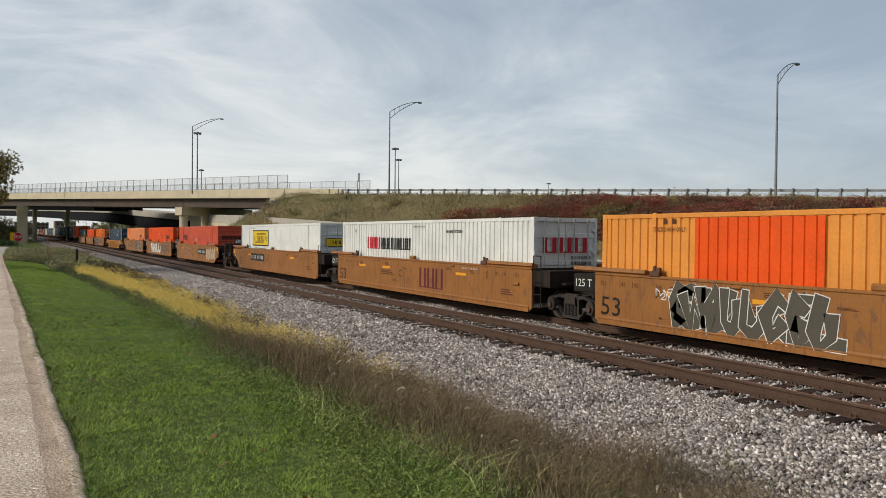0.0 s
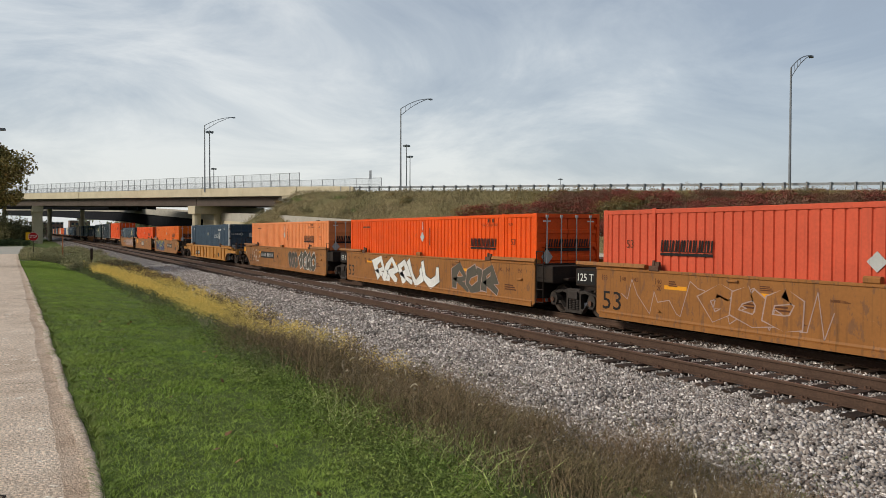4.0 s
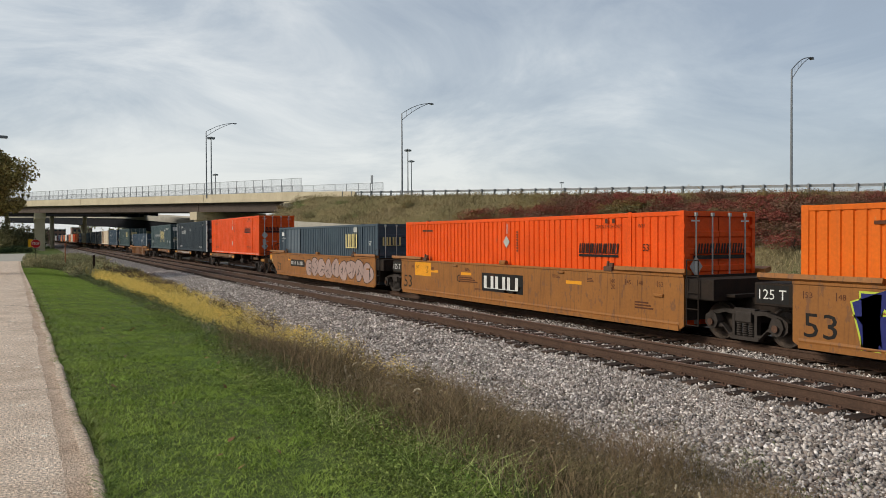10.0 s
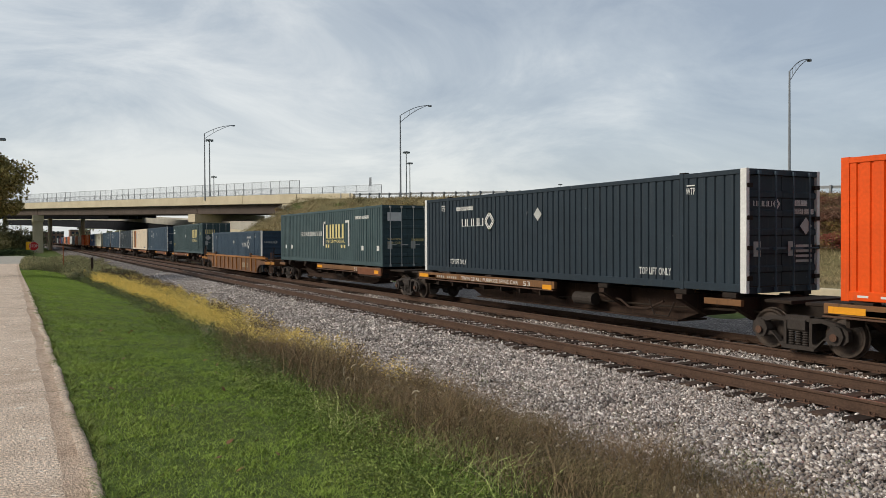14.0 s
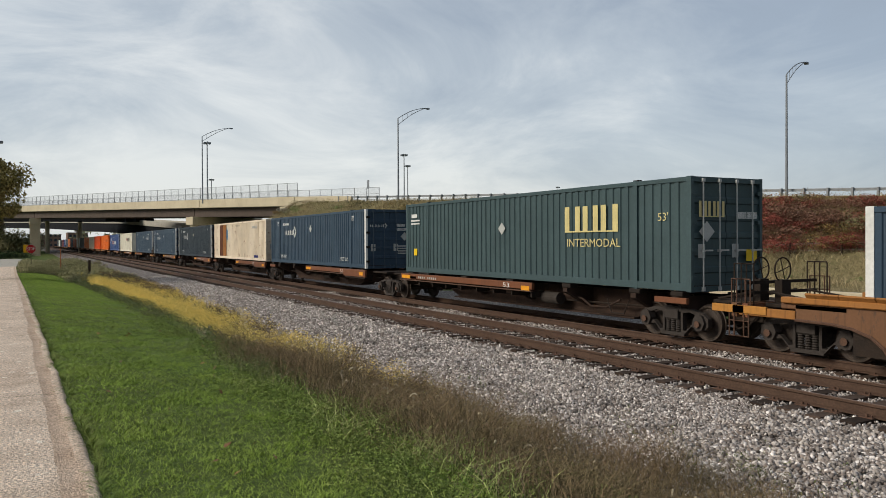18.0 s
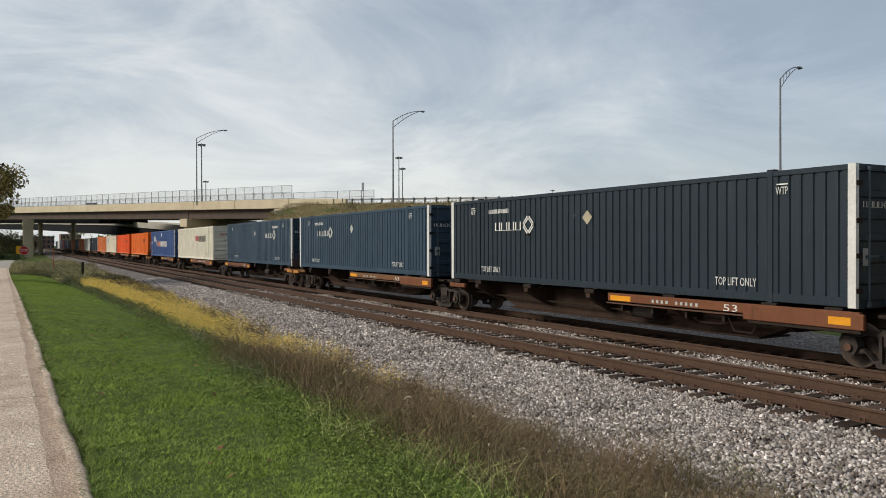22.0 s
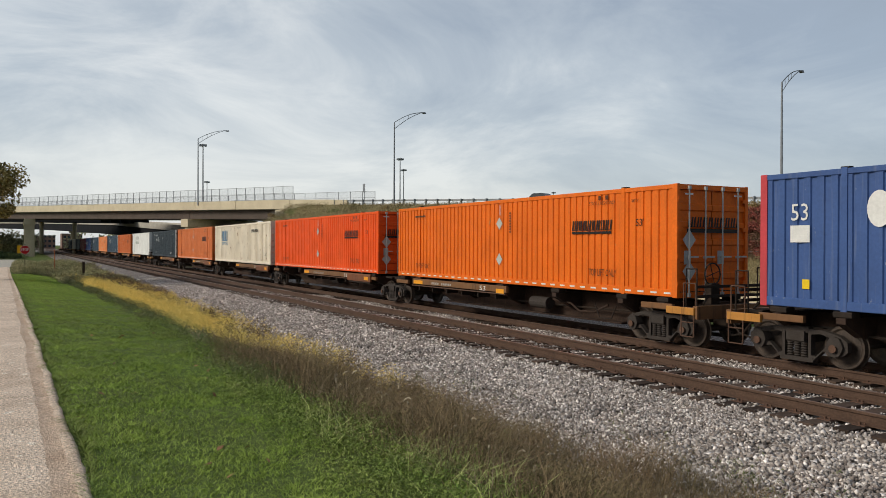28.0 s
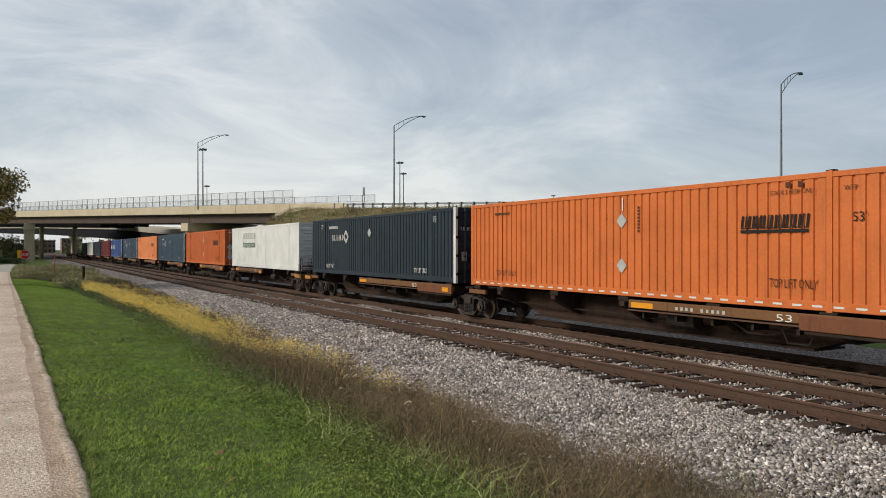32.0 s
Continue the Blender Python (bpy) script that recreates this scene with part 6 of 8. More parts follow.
KINDS = [
    ("amber", "rib", "door", "", False, "orange corrugated container with a red replacement panel in a well car"),
    ("white", "rib", "door", "", False, "white corrugated container with red and black mark in a well car"),
    ("white", "smooth", "door", "", False, "smooth white container with a yellow company panel in a well car"),
    ("salmon", "rib", "front", "", False, "faded red container with a black mark in a well car"),
    ("red_orange", "rib", "door", "", False, "red-orange corrugated container with black mark in a well car"),
    ("light_orange", "rib", "door", "", False, "faded light orange container with black mark in a well car"),
    ("navy", "rib", "door", "lr", False, "navy container with white corner posts in a yellow well car"),
    ("orange", "rib", "door", "", False, "bright orange container with a black mark in a well car"),
    ("red_orange", "rib", "door", "", False, "vivid red-orange container with black mark in a well car"),
    ("grey_blue", "wide", "door", "", False, "patched grey-blue container with a yellow mark in a well car"),
    ("red_orange", "rib", "door", "", True, "vivid red-orange container with white reflectors on a spine car"),
    ("charcoal", "rib", "door", "lr", False, "charcoal container with white corner posts on a spine car"),
    ("teal", "rib", "door", "", False, "grey-green container with a bracketed yellow mark on a spine car"),
    ("navy", "rib", "front", "lr", False, "navy container with white corner posts in a ribbed brown well car"),
    ("teal", "wide", "door", "", False, "grey-green container with a large pale yellow mark on a spine car"),
    ("navy", "rib", "door", "r", False, "navy container with a white corner post on a spine car"),
    ("cream", "wide", "door", "", False, "rust-stained cream container with two rusty bands on a spine car"),
    ("charcoal", "rib", "door", "lr", False, "dark slate container with a tan diamond placard on a spine car"),
    ("navy", "rib", "door", "lr", False, "navy container with cream corner posts on a spine car"),
    ("navy", "rib", "front", "r", False, "navy container with a plain dark end on a spine car"),
    ("ivory", "wide", "front", "", False, "off-white container with red and black mark on a spine car"),
    ("blue", "wide", "door", "red", False, "worn blue container with a red corner post on a spine car"),
    ("orange", "rib", "door", "", True, "orange container with white reflectors on a spine car"),
    ("red_orange", "rib", "door", "", True, "red-orange container with white reflectors on a spine car"),
    ("tan_white", "wide", "front", "", False, "stained off-white container with a faded blue mark on a spine car"),
    ("burnt_orange", "rib", "door", "", True, "dull burnt orange container with white reflectors on a spine car"),
    ("charcoal", "rib", "door", "r", False, "charcoal container with a white mark on a spine car"),
    ("white", "smooth", "front", "", True, "smooth white container with a grey company mark on a spine car"),
    ("brown_orange", "rib", "door", "", False, "dull brownish orange container on a spine car"),
    ("navy", "rib", "door", "r", False, "navy container with a white mark far down the train"),
    ("light_orange", "rib", "door", "", True, "pale orange container far down the train"),
    ("navy", "rib", "door", "r", False, "navy container far down the train"),
    ("blue", "wide", "door", "red", False, "blue container with white patches far down the train"),
    ("maroon", "rib", "door", "", False, "maroon container far down the train"),
    ("charcoal", "rib", "door", "", False, "dark grey container far down the train"),
    ("white", "rib", "door", "", False, "white container far down the train"),
    ("charcoal", "rib", "door", "", False, "black container far down the train"),
]
SILLS = {10: (-0.3, 9.0, "car_sill"), 11: (-0.4, 9.0, "car_sill"), 12: (7.3, 16.2, "car_sill"), 14: (-0.3, 9.5, "car_rust"), 15: (7.4, 16.3, "car_rust"), 16: (8.0, 16.3, "car_rust"),
         17: (9.0, 16.3, "car_rust"), 18: (8.0, 16.5, "car_sill"), 19: (-0.3, 7.0, "car_rust"), 20: (7.0, 16.3, "car_rust"), 21: (8.6, 16.3, "car_sill"), 22: (1.6, 8.6, "car_sill"),
         23: (6.0, 15.5, "car_sill"), 24: (7.5, 16.0, "car_sill"), 25: (8.4, 16.3, "car_sill"), 26: (7.0, 16.0, "car_sill"), 27: (1.6, 8.6, "car_sill")}
LOADS, CARS = [], []
for i, (colour, style, end, post, marks, label) in enumerate(KINDS):
    box = container(colour, style, end, label, post=post, rail_marks=marks)
    LOADS.append(box)
    ahead_gap = SLOTS[i - 1] - SLOTS[i] - LEN if i else 3.25
    back_gap = SLOTS[i] - SLOTS[i + 1] - LEN if i + 1 < len(SLOTS) else 2.6
    left = "pair" if i in PAIRS else "joint"
    right = "pair" if i - 1 in PAIRS else "joint"
    low = i in (0, 1, 2, 3, 4, 5, 7, 8, 9)
    if i in (6, 13):
        car = rib_car("car_yellow" if i == 6 else "car_brown", "yellow ribbed well car carrying one container" if i == 6 else "rusty brown ribbed well car carrying one container")
        truck(car, -1.45)
        truck(car, 17.55)
    elif low:
        reach_l = back_gap / 2 - (0.5 if left == "pair" else 0) - 0.05
        reach_r = ahead_gap / 2 - (0.5 if right == "pair" else 0) - 0.20
        car = well_car(left, right, reach_l, reach_r, "car_tan", "smooth-sided yellow-brown well car with graffiti carrying one container")
        truck(car, -1.5 if left == "pair" else -back_gap / 2)
        if right == "pair":
            truck(car, 17.6)
    else:
        reach_l = back_gap / 2 - (0.5 if left == "pair" else 0) - 0.3
        reach_r = ahead_gap / 2 - (0.5 if right == "pair" else 0) - 0.30
        s0, s1, col = SILLS.get(i, (7.0, 16.0, "car_sill"))
        car = spine_car(left, right, max(0.3, reach_l), max(0.3, reach_r), s0, s1, col, "black spine car with faded yellow side sills carrying one container")
        truck(car, 0.75 if left == "pair" else -back_gap / 2)
        if right == "pair":
            truck(car, 15.3)
    car["load"] = "well" if (low or i in (6, 13)) else "spine"
    CARS.append(car)

# markings, container by container
for i in (3, 4, 5, 7, 8, 10, 22, 23, 25, 28, 30):
    if i != 3:
        marks_orange(LOADS[i])
c = LOADS[0]
part("repair_panel", shared("patch", lambda: fix(ribbed(3.43, 0.283, 0.055, 0.030, 0.22, HIGH - 0.14, 0.02))), PAINT["red_orange"], c, "red replacement panel", pose(3.35, -HALF - 0.012, 0))
lettering(c, "STACK 3 HIGH ONLY", 1.95, 2.42, 3.05, 2.54, M_TEXTDARK)
for q in (2.3, 2.6):
    square(c, q, 2.62, q + 0.12, 2.74, M_TEXTDARK)
c = LOADS[1]
word(c, "three", 3.08, 1.66, 4.52, 2.19, M_RED)
word(c, "long", 4.60, 1.66, 7.52, 2.16, M_BLACK)
lettering(c, "WARNING HIGH CUBE", 7.70, 2.59, 8.78, 2.67, M_BLACK)
lettering(c, "WTP", 1.55, 2.38, 1.80, 2.52, M_BLACK)
word(c, "small", 10.5, 2.38, 11.7, 2.49, M_BLACK)
word(c, "three", -0.95, 1.75, 0.95, 2.25, M_RED, "end", LEN + 0.01)
for k in range(4):
    word(c, "small", 0.2, 1.0 + 0.18 * k, 1.05, 1.10 + 0.18 * k, M_BLACK, "end", LEN + 0.01)
c = LOADS[2]
square(c, 2.92, 1.48, 6.58, 2.52, M_BLACK, "company_panel", label="black-framed yellow company panel")
square(c, 3.00, 1.55, 6.50, 2.45, M_SIGNYEL, "company_panel", lift=0.007, label="yellow panel")
word(c, "five", 3.95, 1.82, 5.75, 2.14, M_BLACK, lift=0.010)
for k in range(5):
    square(c, 3.5, 1.66 + 0.025 * k, 5.6, 1.675 + 0.025 * k, M_BLACK, lift=0.010)
    square(c, 3.9, 2.22 + 0.025 * k, 6.0, 2.235 + 0.025 * k, M_BLACK, lift=0.010)
for q in (3.25, 5.95):
    place("company_mark", RINGS, 1, c, q, 1.75, q + 0.34, 2.20, M_BLACK, "", 0.010)
lettering(c, "Intermodal", 3.41, 1.15, 6.05, 1.45, M_GREEN)
lettering(c, "STACK LIMIT 3 HIGH", 2.34, 2.61, 3.45, 2.69, M_BLACK)
lettering(c, "WTP", 1.6, 2.55, 1.85, 2.65, M_BLACK)
square(c, -1.0, 1.62, 0.95, 2.08, M_BLACK, "company_panel", "end", LEN + 0.004)
square(c, -0.96, 1.66, 0.91, 2.04, M_SIGNYEL, "company_panel", "end", LEN + 0.008)
word(c, "five", -0.6, 1.76, 0.5, 1.94, M_BLACK, "end", LEN + 0.014)
c = LOADS[3]
word(c, "nine", 2.24, 1.78, 4.02, 2.08, M_BLACK)
square(c, 2.24, 1.68, 3.98, 1.75, M_BLACK)
lettering(c, "53", 0.96, 1.85, 1.24, 2.07, M_TEXTDARK)
place("diamond_placard", DIAMOND, 1, c, 7.82, 1.50, 8.25, 1.92, M_GREYMARK)
lettering(c, "STACK 2 HIGH ONLY", 12.8, 2.70, 13.92, 2.80, M_TEXTDARK)
word(c, "nine", -0.95, 1.80, 0.95, 2.10, M_BLACK, "end", LEN + 0.01)
square(c, 0.15, 1.5, 0.55, 1.85, M_WHITE, "placard", "end", LEN + 0.004)
for i, right, tan in ((6, True, True), (11, False, False), (13, True, False), (15, False, False), (17, False, True), (18, False, False), (19, True, False), (26, False, False), (29, False, False), (31, False, False)):
    marks_navy(LOADS[i], right, tan)
c = LOADS[9]
for q0, q1, mat in ((1.95, 4.4, "pale_blue"),):
    part("faded_panel", shared(("fade", q0), lambda q0=q0, q1=q1: fix(ribbed(q1 - q0, 0.31, 0.12, 0.034, 0.22, HIGH - 0.14, 0.02))), PAINT[mat], c, "faded paler panel", pose(q0, -HALF - 0.016, 0))
word(c, "three", 12.05, 1.70, 13.70, 2.43, M_YELLOW, lift=0.03)
square(c, 13.1, 2.5, 13.6, 2.75, M_GREYMARK)
lettering(c, "53'", 15.08, 1.85, 15.42, 2.07, M_WHITE)
square(c, 0.58, 2.35, 1.1, 2.58, M_WHITE)
lettering(c, "TARE WEIGHT", 0.70, 2.15, 1.45, 2.25, M_WHITE)
lettering(c, "(KG)", 0.70, 1.98, 0.95, 2.08, M_WHITE)
word(c, "three", -1.05, 1.85, -0.05, 2.25, M_YELLOW, "end", LEN + 0.02)
word(c, "small", 0.3, 1.85, 1.05, 2.05, M_WHITE, "end", LEN + 0.02)
c = LOADS[12]
word(c, "three", 8.55, 1.35, 11.35, 2.1, M_YELLOW)
lettering(c, "INTERMODAL", 8.55, 1.12, 11.35, 1.28, M_YELLOW)
for q, s in ((8.05, 1), (11.85, -1)):
    square(c, q, 0.95, q + 0.14, 2.28, M_WHITE)
    square(c, min(q, q + s * 0.4), 2.16, max(q, q + s * 0.4), 2.28, M_WHITE)
for q in (8.45, 8.8, 10.8, 11.2):
    square(c, q, 0.85, q + 0.22, 1.02, M_YELLOW)
word(c, "ten", 4.1, 1.5, 7.9, 1.75, M_GREYMARK)
word(c, "small", 12.8, 2.3, 14.6, 2.45, M_WHITE)
for q in (1.0, 2.2, 13.6, 15.5):
    square(c, q, 0.75, q + 0.28, 0.98, M_WHITE)
square(c, -1.05, 2.15, -0.35, 2.55, M_WHITE, "placard", "end", LEN + 0.02)
lettering(c, "WARNING", -1.05, 1.25, -0.3, 1.35, M_YELLOW, "end", LEN + 0.02)
lettering(c, "HIGH CUBE", -1.05, 1.08, -0.3, 1.18, M_YELLOW, "end", LEN + 0.02)
word(c, "small", 0.2, 1.2, 1.0, 1.32, M_YELLOW, "end", LEN + 0.02)
c = LOADS[14]
word(c, "three", 11.10, 1.55, 13.62, 2.32, M_YELLOW)
lettering(c, "INTERMODAL", 11.22, 1.12, 13.58, 1.36, M_YELLOW)
lettering(c, "53'", 15.02, 1.80, 15.38, 2.02, M_YELLOW)
place("diamond_placard", DIAMOND, 1, c, 7.34, 1.52, 7.80, 1.95, M_GREYMARK)
square(c, 0.55, 2.3, 1.05, 2.45, M_WHITE)
for k in range(2):
    square(c, 0.5, 2.02 + 0.13 * k, 1.3, 2.08 + 0.13 * k, M_WHITE)
square(c, 0.75, 0.72, 1.05, 1.0, M_SIGNYEL, "placard")
word(c, "three", -1.05, 1.88, -0.1, 2.28, M_YELLOW, "end", LEN + 0.02)
word(c, "small", 0.3, 1.85, 1.05, 2.02, M_WHITE, "end", LEN + 0.02)
place("diamond_placard", DIAMOND, 1, c, -1.05, 1.25, -0.5, 1.78, M_GREYMARK, "", 0.01, "end", LEN + 0.012)
square(c, 0.65, 0.75, 1.05, 1.05, M_SIGNYEL, "placard", "end", LEN + 0.02)
c = LOADS[16]
M_RUSTBAND = material("rusted_dark_panel", (0.16, 0.055, 0.025), 0.85, second=(0.07, 0.03, 0.02), scale=2.5, streaks=(0.30, 0.12, 0.04), streak_amount=0.5)
M_RUSTBAND2 = material("orange_rust_panel", (0.42, 0.19, 0.06), 0.85, second=(0.30, 0.10, 0.03), scale=2.5, streaks=(0.20, 0.07, 0.03), streak_amount=0.6)
part("rusted_panel", shared("rust1", lambda: fix(ribbed(1.18, 0.31, 0.12, 0.034, 0.22, HIGH - 0.14, 0.01))), M_RUSTBAND, c, "dark rusted panel", pose(2.16, -HALF - 0.016, 0))
part("rusted_panel", shared("rust2", lambda: fix(ribbed(1.08, 0.31, 0.12, 0.034, 0.22, HIGH - 0.14, 0.01))), M_RUSTBAND2, c, "orange rusted panel", pose(3.35, -HALF - 0.016, 0))
lettering(c, "WARNING HIGH CUBE", 7.38, 2.54, 8.86, 2.64, M_BLACK)
word(c, "small", 12.45, 2.32, 13.95, 2.50, M_GREYMARK)
square(c, 13.0, 0.22, 14.08, 0.40, M_GRAFBLUE)
for q in (4.55, 4.85):
    square(c, q, 1.55, q + 0.14, 2.35, M_BLUEMARK)
lettering(c, "53'", 0.90, 0.58, 1.28, 0.80, M_BLACK)
c = LOADS[20]
word(c, "three", 8.77, 1.66, 10.2, 2.12, M_RED)
word(c, "long", 10.27, 1.60, 13.15, 2.10, M_BLACK)
lettering(c, "WTP", 14.45, 2.36, 14.75, 2.50, M_BLACK)
word(c, "small", 1.5, 2.30, 2.5, 2.42, M_GREYMARK)
lettering(c, "1A", 13.15, 0.45, 13.45, 0.62, M_BLACK)
place("diamond_placard", DIAMOND, 1, c, 1.75, 1.40, 1.98, 1.85, M_GREYMARK)
word(c, "three", -0.75, 2.10, -0.25, 2.28, M_RED, "end", LEN)
word(c, "long", -0.22, 2.10, 0.75, 2.28, M_BLACK, "end", LEN)
lettering(c, "WARNING HIGH CUBE", -0.5, 1.62, 0.7, 1.74, M_BLACK, "end", LEN)
lettering(c, "24,000 lbs", -0.35, 0.45, 0.15, 0.56, M_BLACK, "end", LEN)
c = LOADS[21]
lettering(c, "53", 0.78, 1.86, 1.18, 2.22, M_WHITE)
square(c, 0.76, 1.40, 1.22, 1.76, M_WHITE)
for k in range(8):
    square(c, 3.0 + 0.05 * abs(k - 4), 1.72 + 0.085 * k, 4.05 - 0.06 * abs(k - 4), 1.765 + 0.085 * k, M_WHITE)
part("company_mark", flat([(2.46 + 0.25 * (1 + math.cos(q)), 2.05 + 0.36 * math.sin(q)) for q in np.linspace(0, 2 * math.pi, 20)[:-1]]), M_WHITE, c, m=pose(0, -HALF - 0.008, 0))
square(c, 4.40, 1.28, 4.82, 1.90, M_GREYMARK)
word(c, "five", 5.13, 1.15, 7.12, 1.70, PAINT["light_orange"])
word(c, "ten", 7.30, 1.13, 11.6, 1.70, M_WHITE)
square(c, 7.85, 2.27, 8.35, 2.62, M_WHITE)
square(c, 1.05, 0.42, 1.22, 0.62, M_SIGNYEL, "placard")
place("company_mark", DIAMOND, 1, c, -0.9, 1.8, 0.1, 2.3, M_WHITE, "", 0.01, "end", LEN + 0.01)
square(c, -0.9, 0.9, -0.3, 1.3, M_WHITE, "placard", "end", LEN + 0.01)
c = LOADS[24]
word(c, "three", 2.44, 1.66, 4.35, 2.46, M_BLUEMARK)
lettering(c, "INTERMODAL", 2.5, 1.33, 4.4, 1.55, M_BLUEMARK)
lettering(c, "53'", 14.88, 0.58, 15.28, 0.82, M_BLACK)
lettering(c, "WARNING HIGH CUBE", 7.38, 2.58, 8.6, 2.66, M_BLACK)
word(c, "small", 11.4, 2.22, 13.2, 2.42, M_BLACK)
c = LOADS[27]
square(c, 3.3, 2.05, 6.6, 2.45, M_GREYMARK)
word(c, "five", 3.5, 2.1, 6.4, 2.4, M_WHITE, lift=0.009)
lettering(c, "Intermodal", 3.3, 1.42, 6.55, 1.92, M_GREEN)
for k in range(5):
    square(c, -1.0, 0.5 + 0.42 * k, 1.0, 0.56 + 0.42 * k, M_GREYMARK, "marking", "end", LEN + 0.002)
c = LOADS[32]
word(c, "five", 3.0, 1.4, 6.5, 2.0, M_WHITE)
square(c, 1.0, 1.4, 1.8, 2.0, M_WHITE)

# markings of the railcars
number_patch(CARS[1], 12.0, 1.34, 13.2, 1.44, WELL_Y, False)
word(CARS[1], "ttx", 8.71, 0.50, 10.75, 1.28, M_MAROON, y=WELL_Y)
lettering(CARS[1], "C", 6.83, 0.82, 7.10, 1.12, M_BLACK, y=WELL_Y)
graffiti(CARS[0], 2.75, 0.22, 7.2, 1.50, M_GRAFGREY, M_WHITE, 5, 8, rough=0.9, fat=0.85, rim=0.022)
graffiti(CARS[0], 3.0, 0.30, 7.0, 1.46, M_GRAFGREY, M_WHITE, 3, 5, rough=0.9, forms="shake", fat=0.80, rim=0.024)
tag(CARS[0], 2.3, 0.95, 3.1, 1.3, M_WHITE, 41)
lettering(CARS[0], "LD LMT 118,100 PER", 8.3, 0.93, 10.4, 1.06, M_BLACK, y=WELL_Y)
lettering(CARS[0], "FT. CONTAINER LIMIT 62100 EA", 8.5, 0.80, 10.6, 0.88, M_TEXTDARK, y=WELL_Y)
number_patch(CARS[2], 3.24, 0.78, 6.43, 1.25, WELL_Y)
lettering(CARS[2], "A", 6.90, 0.82, 7.16, 1.12, M_BLACK, y=WELL_Y)
number_patch(CARS[3], 9.78, 0.76, 12.85, 1.22, WELL_Y)
lettering(CARS[3], "B", 9.06, 0.84, 9.36, 1.12, M_BLACK, y=WELL_Y)
bubbles(CARS[3], 12.9, 0.24, 16.3, 1.50, M_GRAFBEIGE, M_GRAFTAN, 8, 5)
tag(CARS[3], 1.0, 0.35, 7.4, 1.45, M_GRAFPINK, 9)
graffiti(CARS[3], 3.9, 0.45, 6.6, 1.35, PAINT["car_tan"], M_GRAFPINK, 10, 3)
graffiti(CARS[4], 3.5, 0.28, 10.0, 1.46, M_WHITE, M_GRAFGREY, 11, 5, rough=0.8)
graffiti(CARS[4], 11.0, 0.35, 14.2, 1.42, M_GRAFGREY, M_GRAFPINK, 12, 3)
number_patch(CARS[5], 3.19, 0.80, 6.31, 1.22, WELL_Y)
lettering(CARS[5], "A", 7.0, 0.82, 7.26, 1.12, M_BLACK, y=WELL_Y)
graffiti(CARS[5], 9.65, 0.35, 11.3, 1.38, M_GRAFGREY, M_GRAFPINK, 13, 3)
graffiti(CARS[5], 11.7, 0.28, 14.6, 1.46, M_GRAFGREY, M_WHITE, 14, 4, rough=0.2)
graffiti(CARS[5], 1.2, 0.45, 2.6, 1.35, PAINT["car_tan"], M_WHITE, 15, 3)
number_patch(CARS[6], 2.93, 0.45, 5.15, 0.78, WELL_Y + 0.06)
lettering(CARS[6], "53", 6.95, 0.46, 7.25, 0.84, M_BLACK, y=WELL_Y + 0.06)
tag(CARS[6], 10.72, 0.3, 12.24, 0.7, M_BLACK, 16, WELL_Y + 0.06)
square(CARS[6], 12.7, 0.45, 13.2, 0.78, M_BLACK, "label", y=WELL_Y + 0.06)
graffiti(CARS[7], 1.55, 0.20, 7.5, 1.52, M_GRAFBLUE, M_GRAFLIME, 27, 8, rough=0.9, fat=1.2, rim=0.04)
graffiti(CARS[7], 1.9, 0.22, 7.1, 1.50, M_GRAFBLUE, M_GRAFLIME, 28, 4, rough=0.9, forms="hooe", fat=1.0, rim=0.045)
number_patch(CARS[7], 9.80, 0.76, 12.97, 1.20, WELL_Y)
lettering(CARS[7], "A", 9.16, 0.82, 9.43, 1.12, M_BLACK, y=WELL_Y)
square(CARS[7], 15.2, 0.52, 15.75, 0.88, M_BLACK, "label", y=WELL_Y, lift=0.0065)
tag(CARS[7], 11.2, 1.22, 13.1, 1.48, M_GRAFPINK, 22)
tag(CARS[7], 15.0, 1.10, 15.9, 1.48, M_GRAFPINK, 23)
square(CARS[8], 6.69, 0.62, 9.31, 1.26, M_BLACK, "company_panel", y=WELL_Y)
word(CARS[8], "ttx", 6.85, 0.72, 9.15, 1.16, M_WHITE, y=WELL_Y, lift=0.009)
lettering(CARS[8], "C", 4.88, 0.84, 5.14, 1.12, M_BLACK, y=WELL_Y)
square(CARS[8], 1.29, 0.95, 2.74, 1.5, M_ORMARK, y=WELL_Y, lift=0.003)
number_patch(CARS[9], 3.10, 0.80, 5.85, 1.20, WELL_Y)
bubbles(CARS[9], 6.1, 0.24, 16.0, 1.50, M_GRAFPINK, M_BLACK, 31, 9)
word(CARS[13], "ttx", 11.3, 0.5, 12.9, 0.85, M_HUSKMARK, y=WELL_Y + 0.06)
for i in (10, 11, 14, 17, 18, 21, 22, 23, 25):
    s0, s1, _ = SILLS[i]
    number_patch(CARS[i], s0 + 1.6, 0.98, s0 + 3.4, 1.14, -1.41, False)
for i in (11, 20):
    s0, s1, _ = SILLS[i]
    lettering(CARS[i], "TWIN 28-ALL PURPOSE SPINE CAR", s0 + 3.6, 1.0, s0 + 7.4, 1.13, M_WHITE, y=-1.41)

# empty cars at the tail
for k in range(4):
    car = spine_car("joint", "joint", 0.9, 0.9, 7.0, 16.0, "car_sill", "empty black spine car at the train's tail")
    truck(car, -0.95)
    car["load"] = "spine"
    CARS.append(car)
    SLOTS.append(SLOTS[-1] - 18.05)


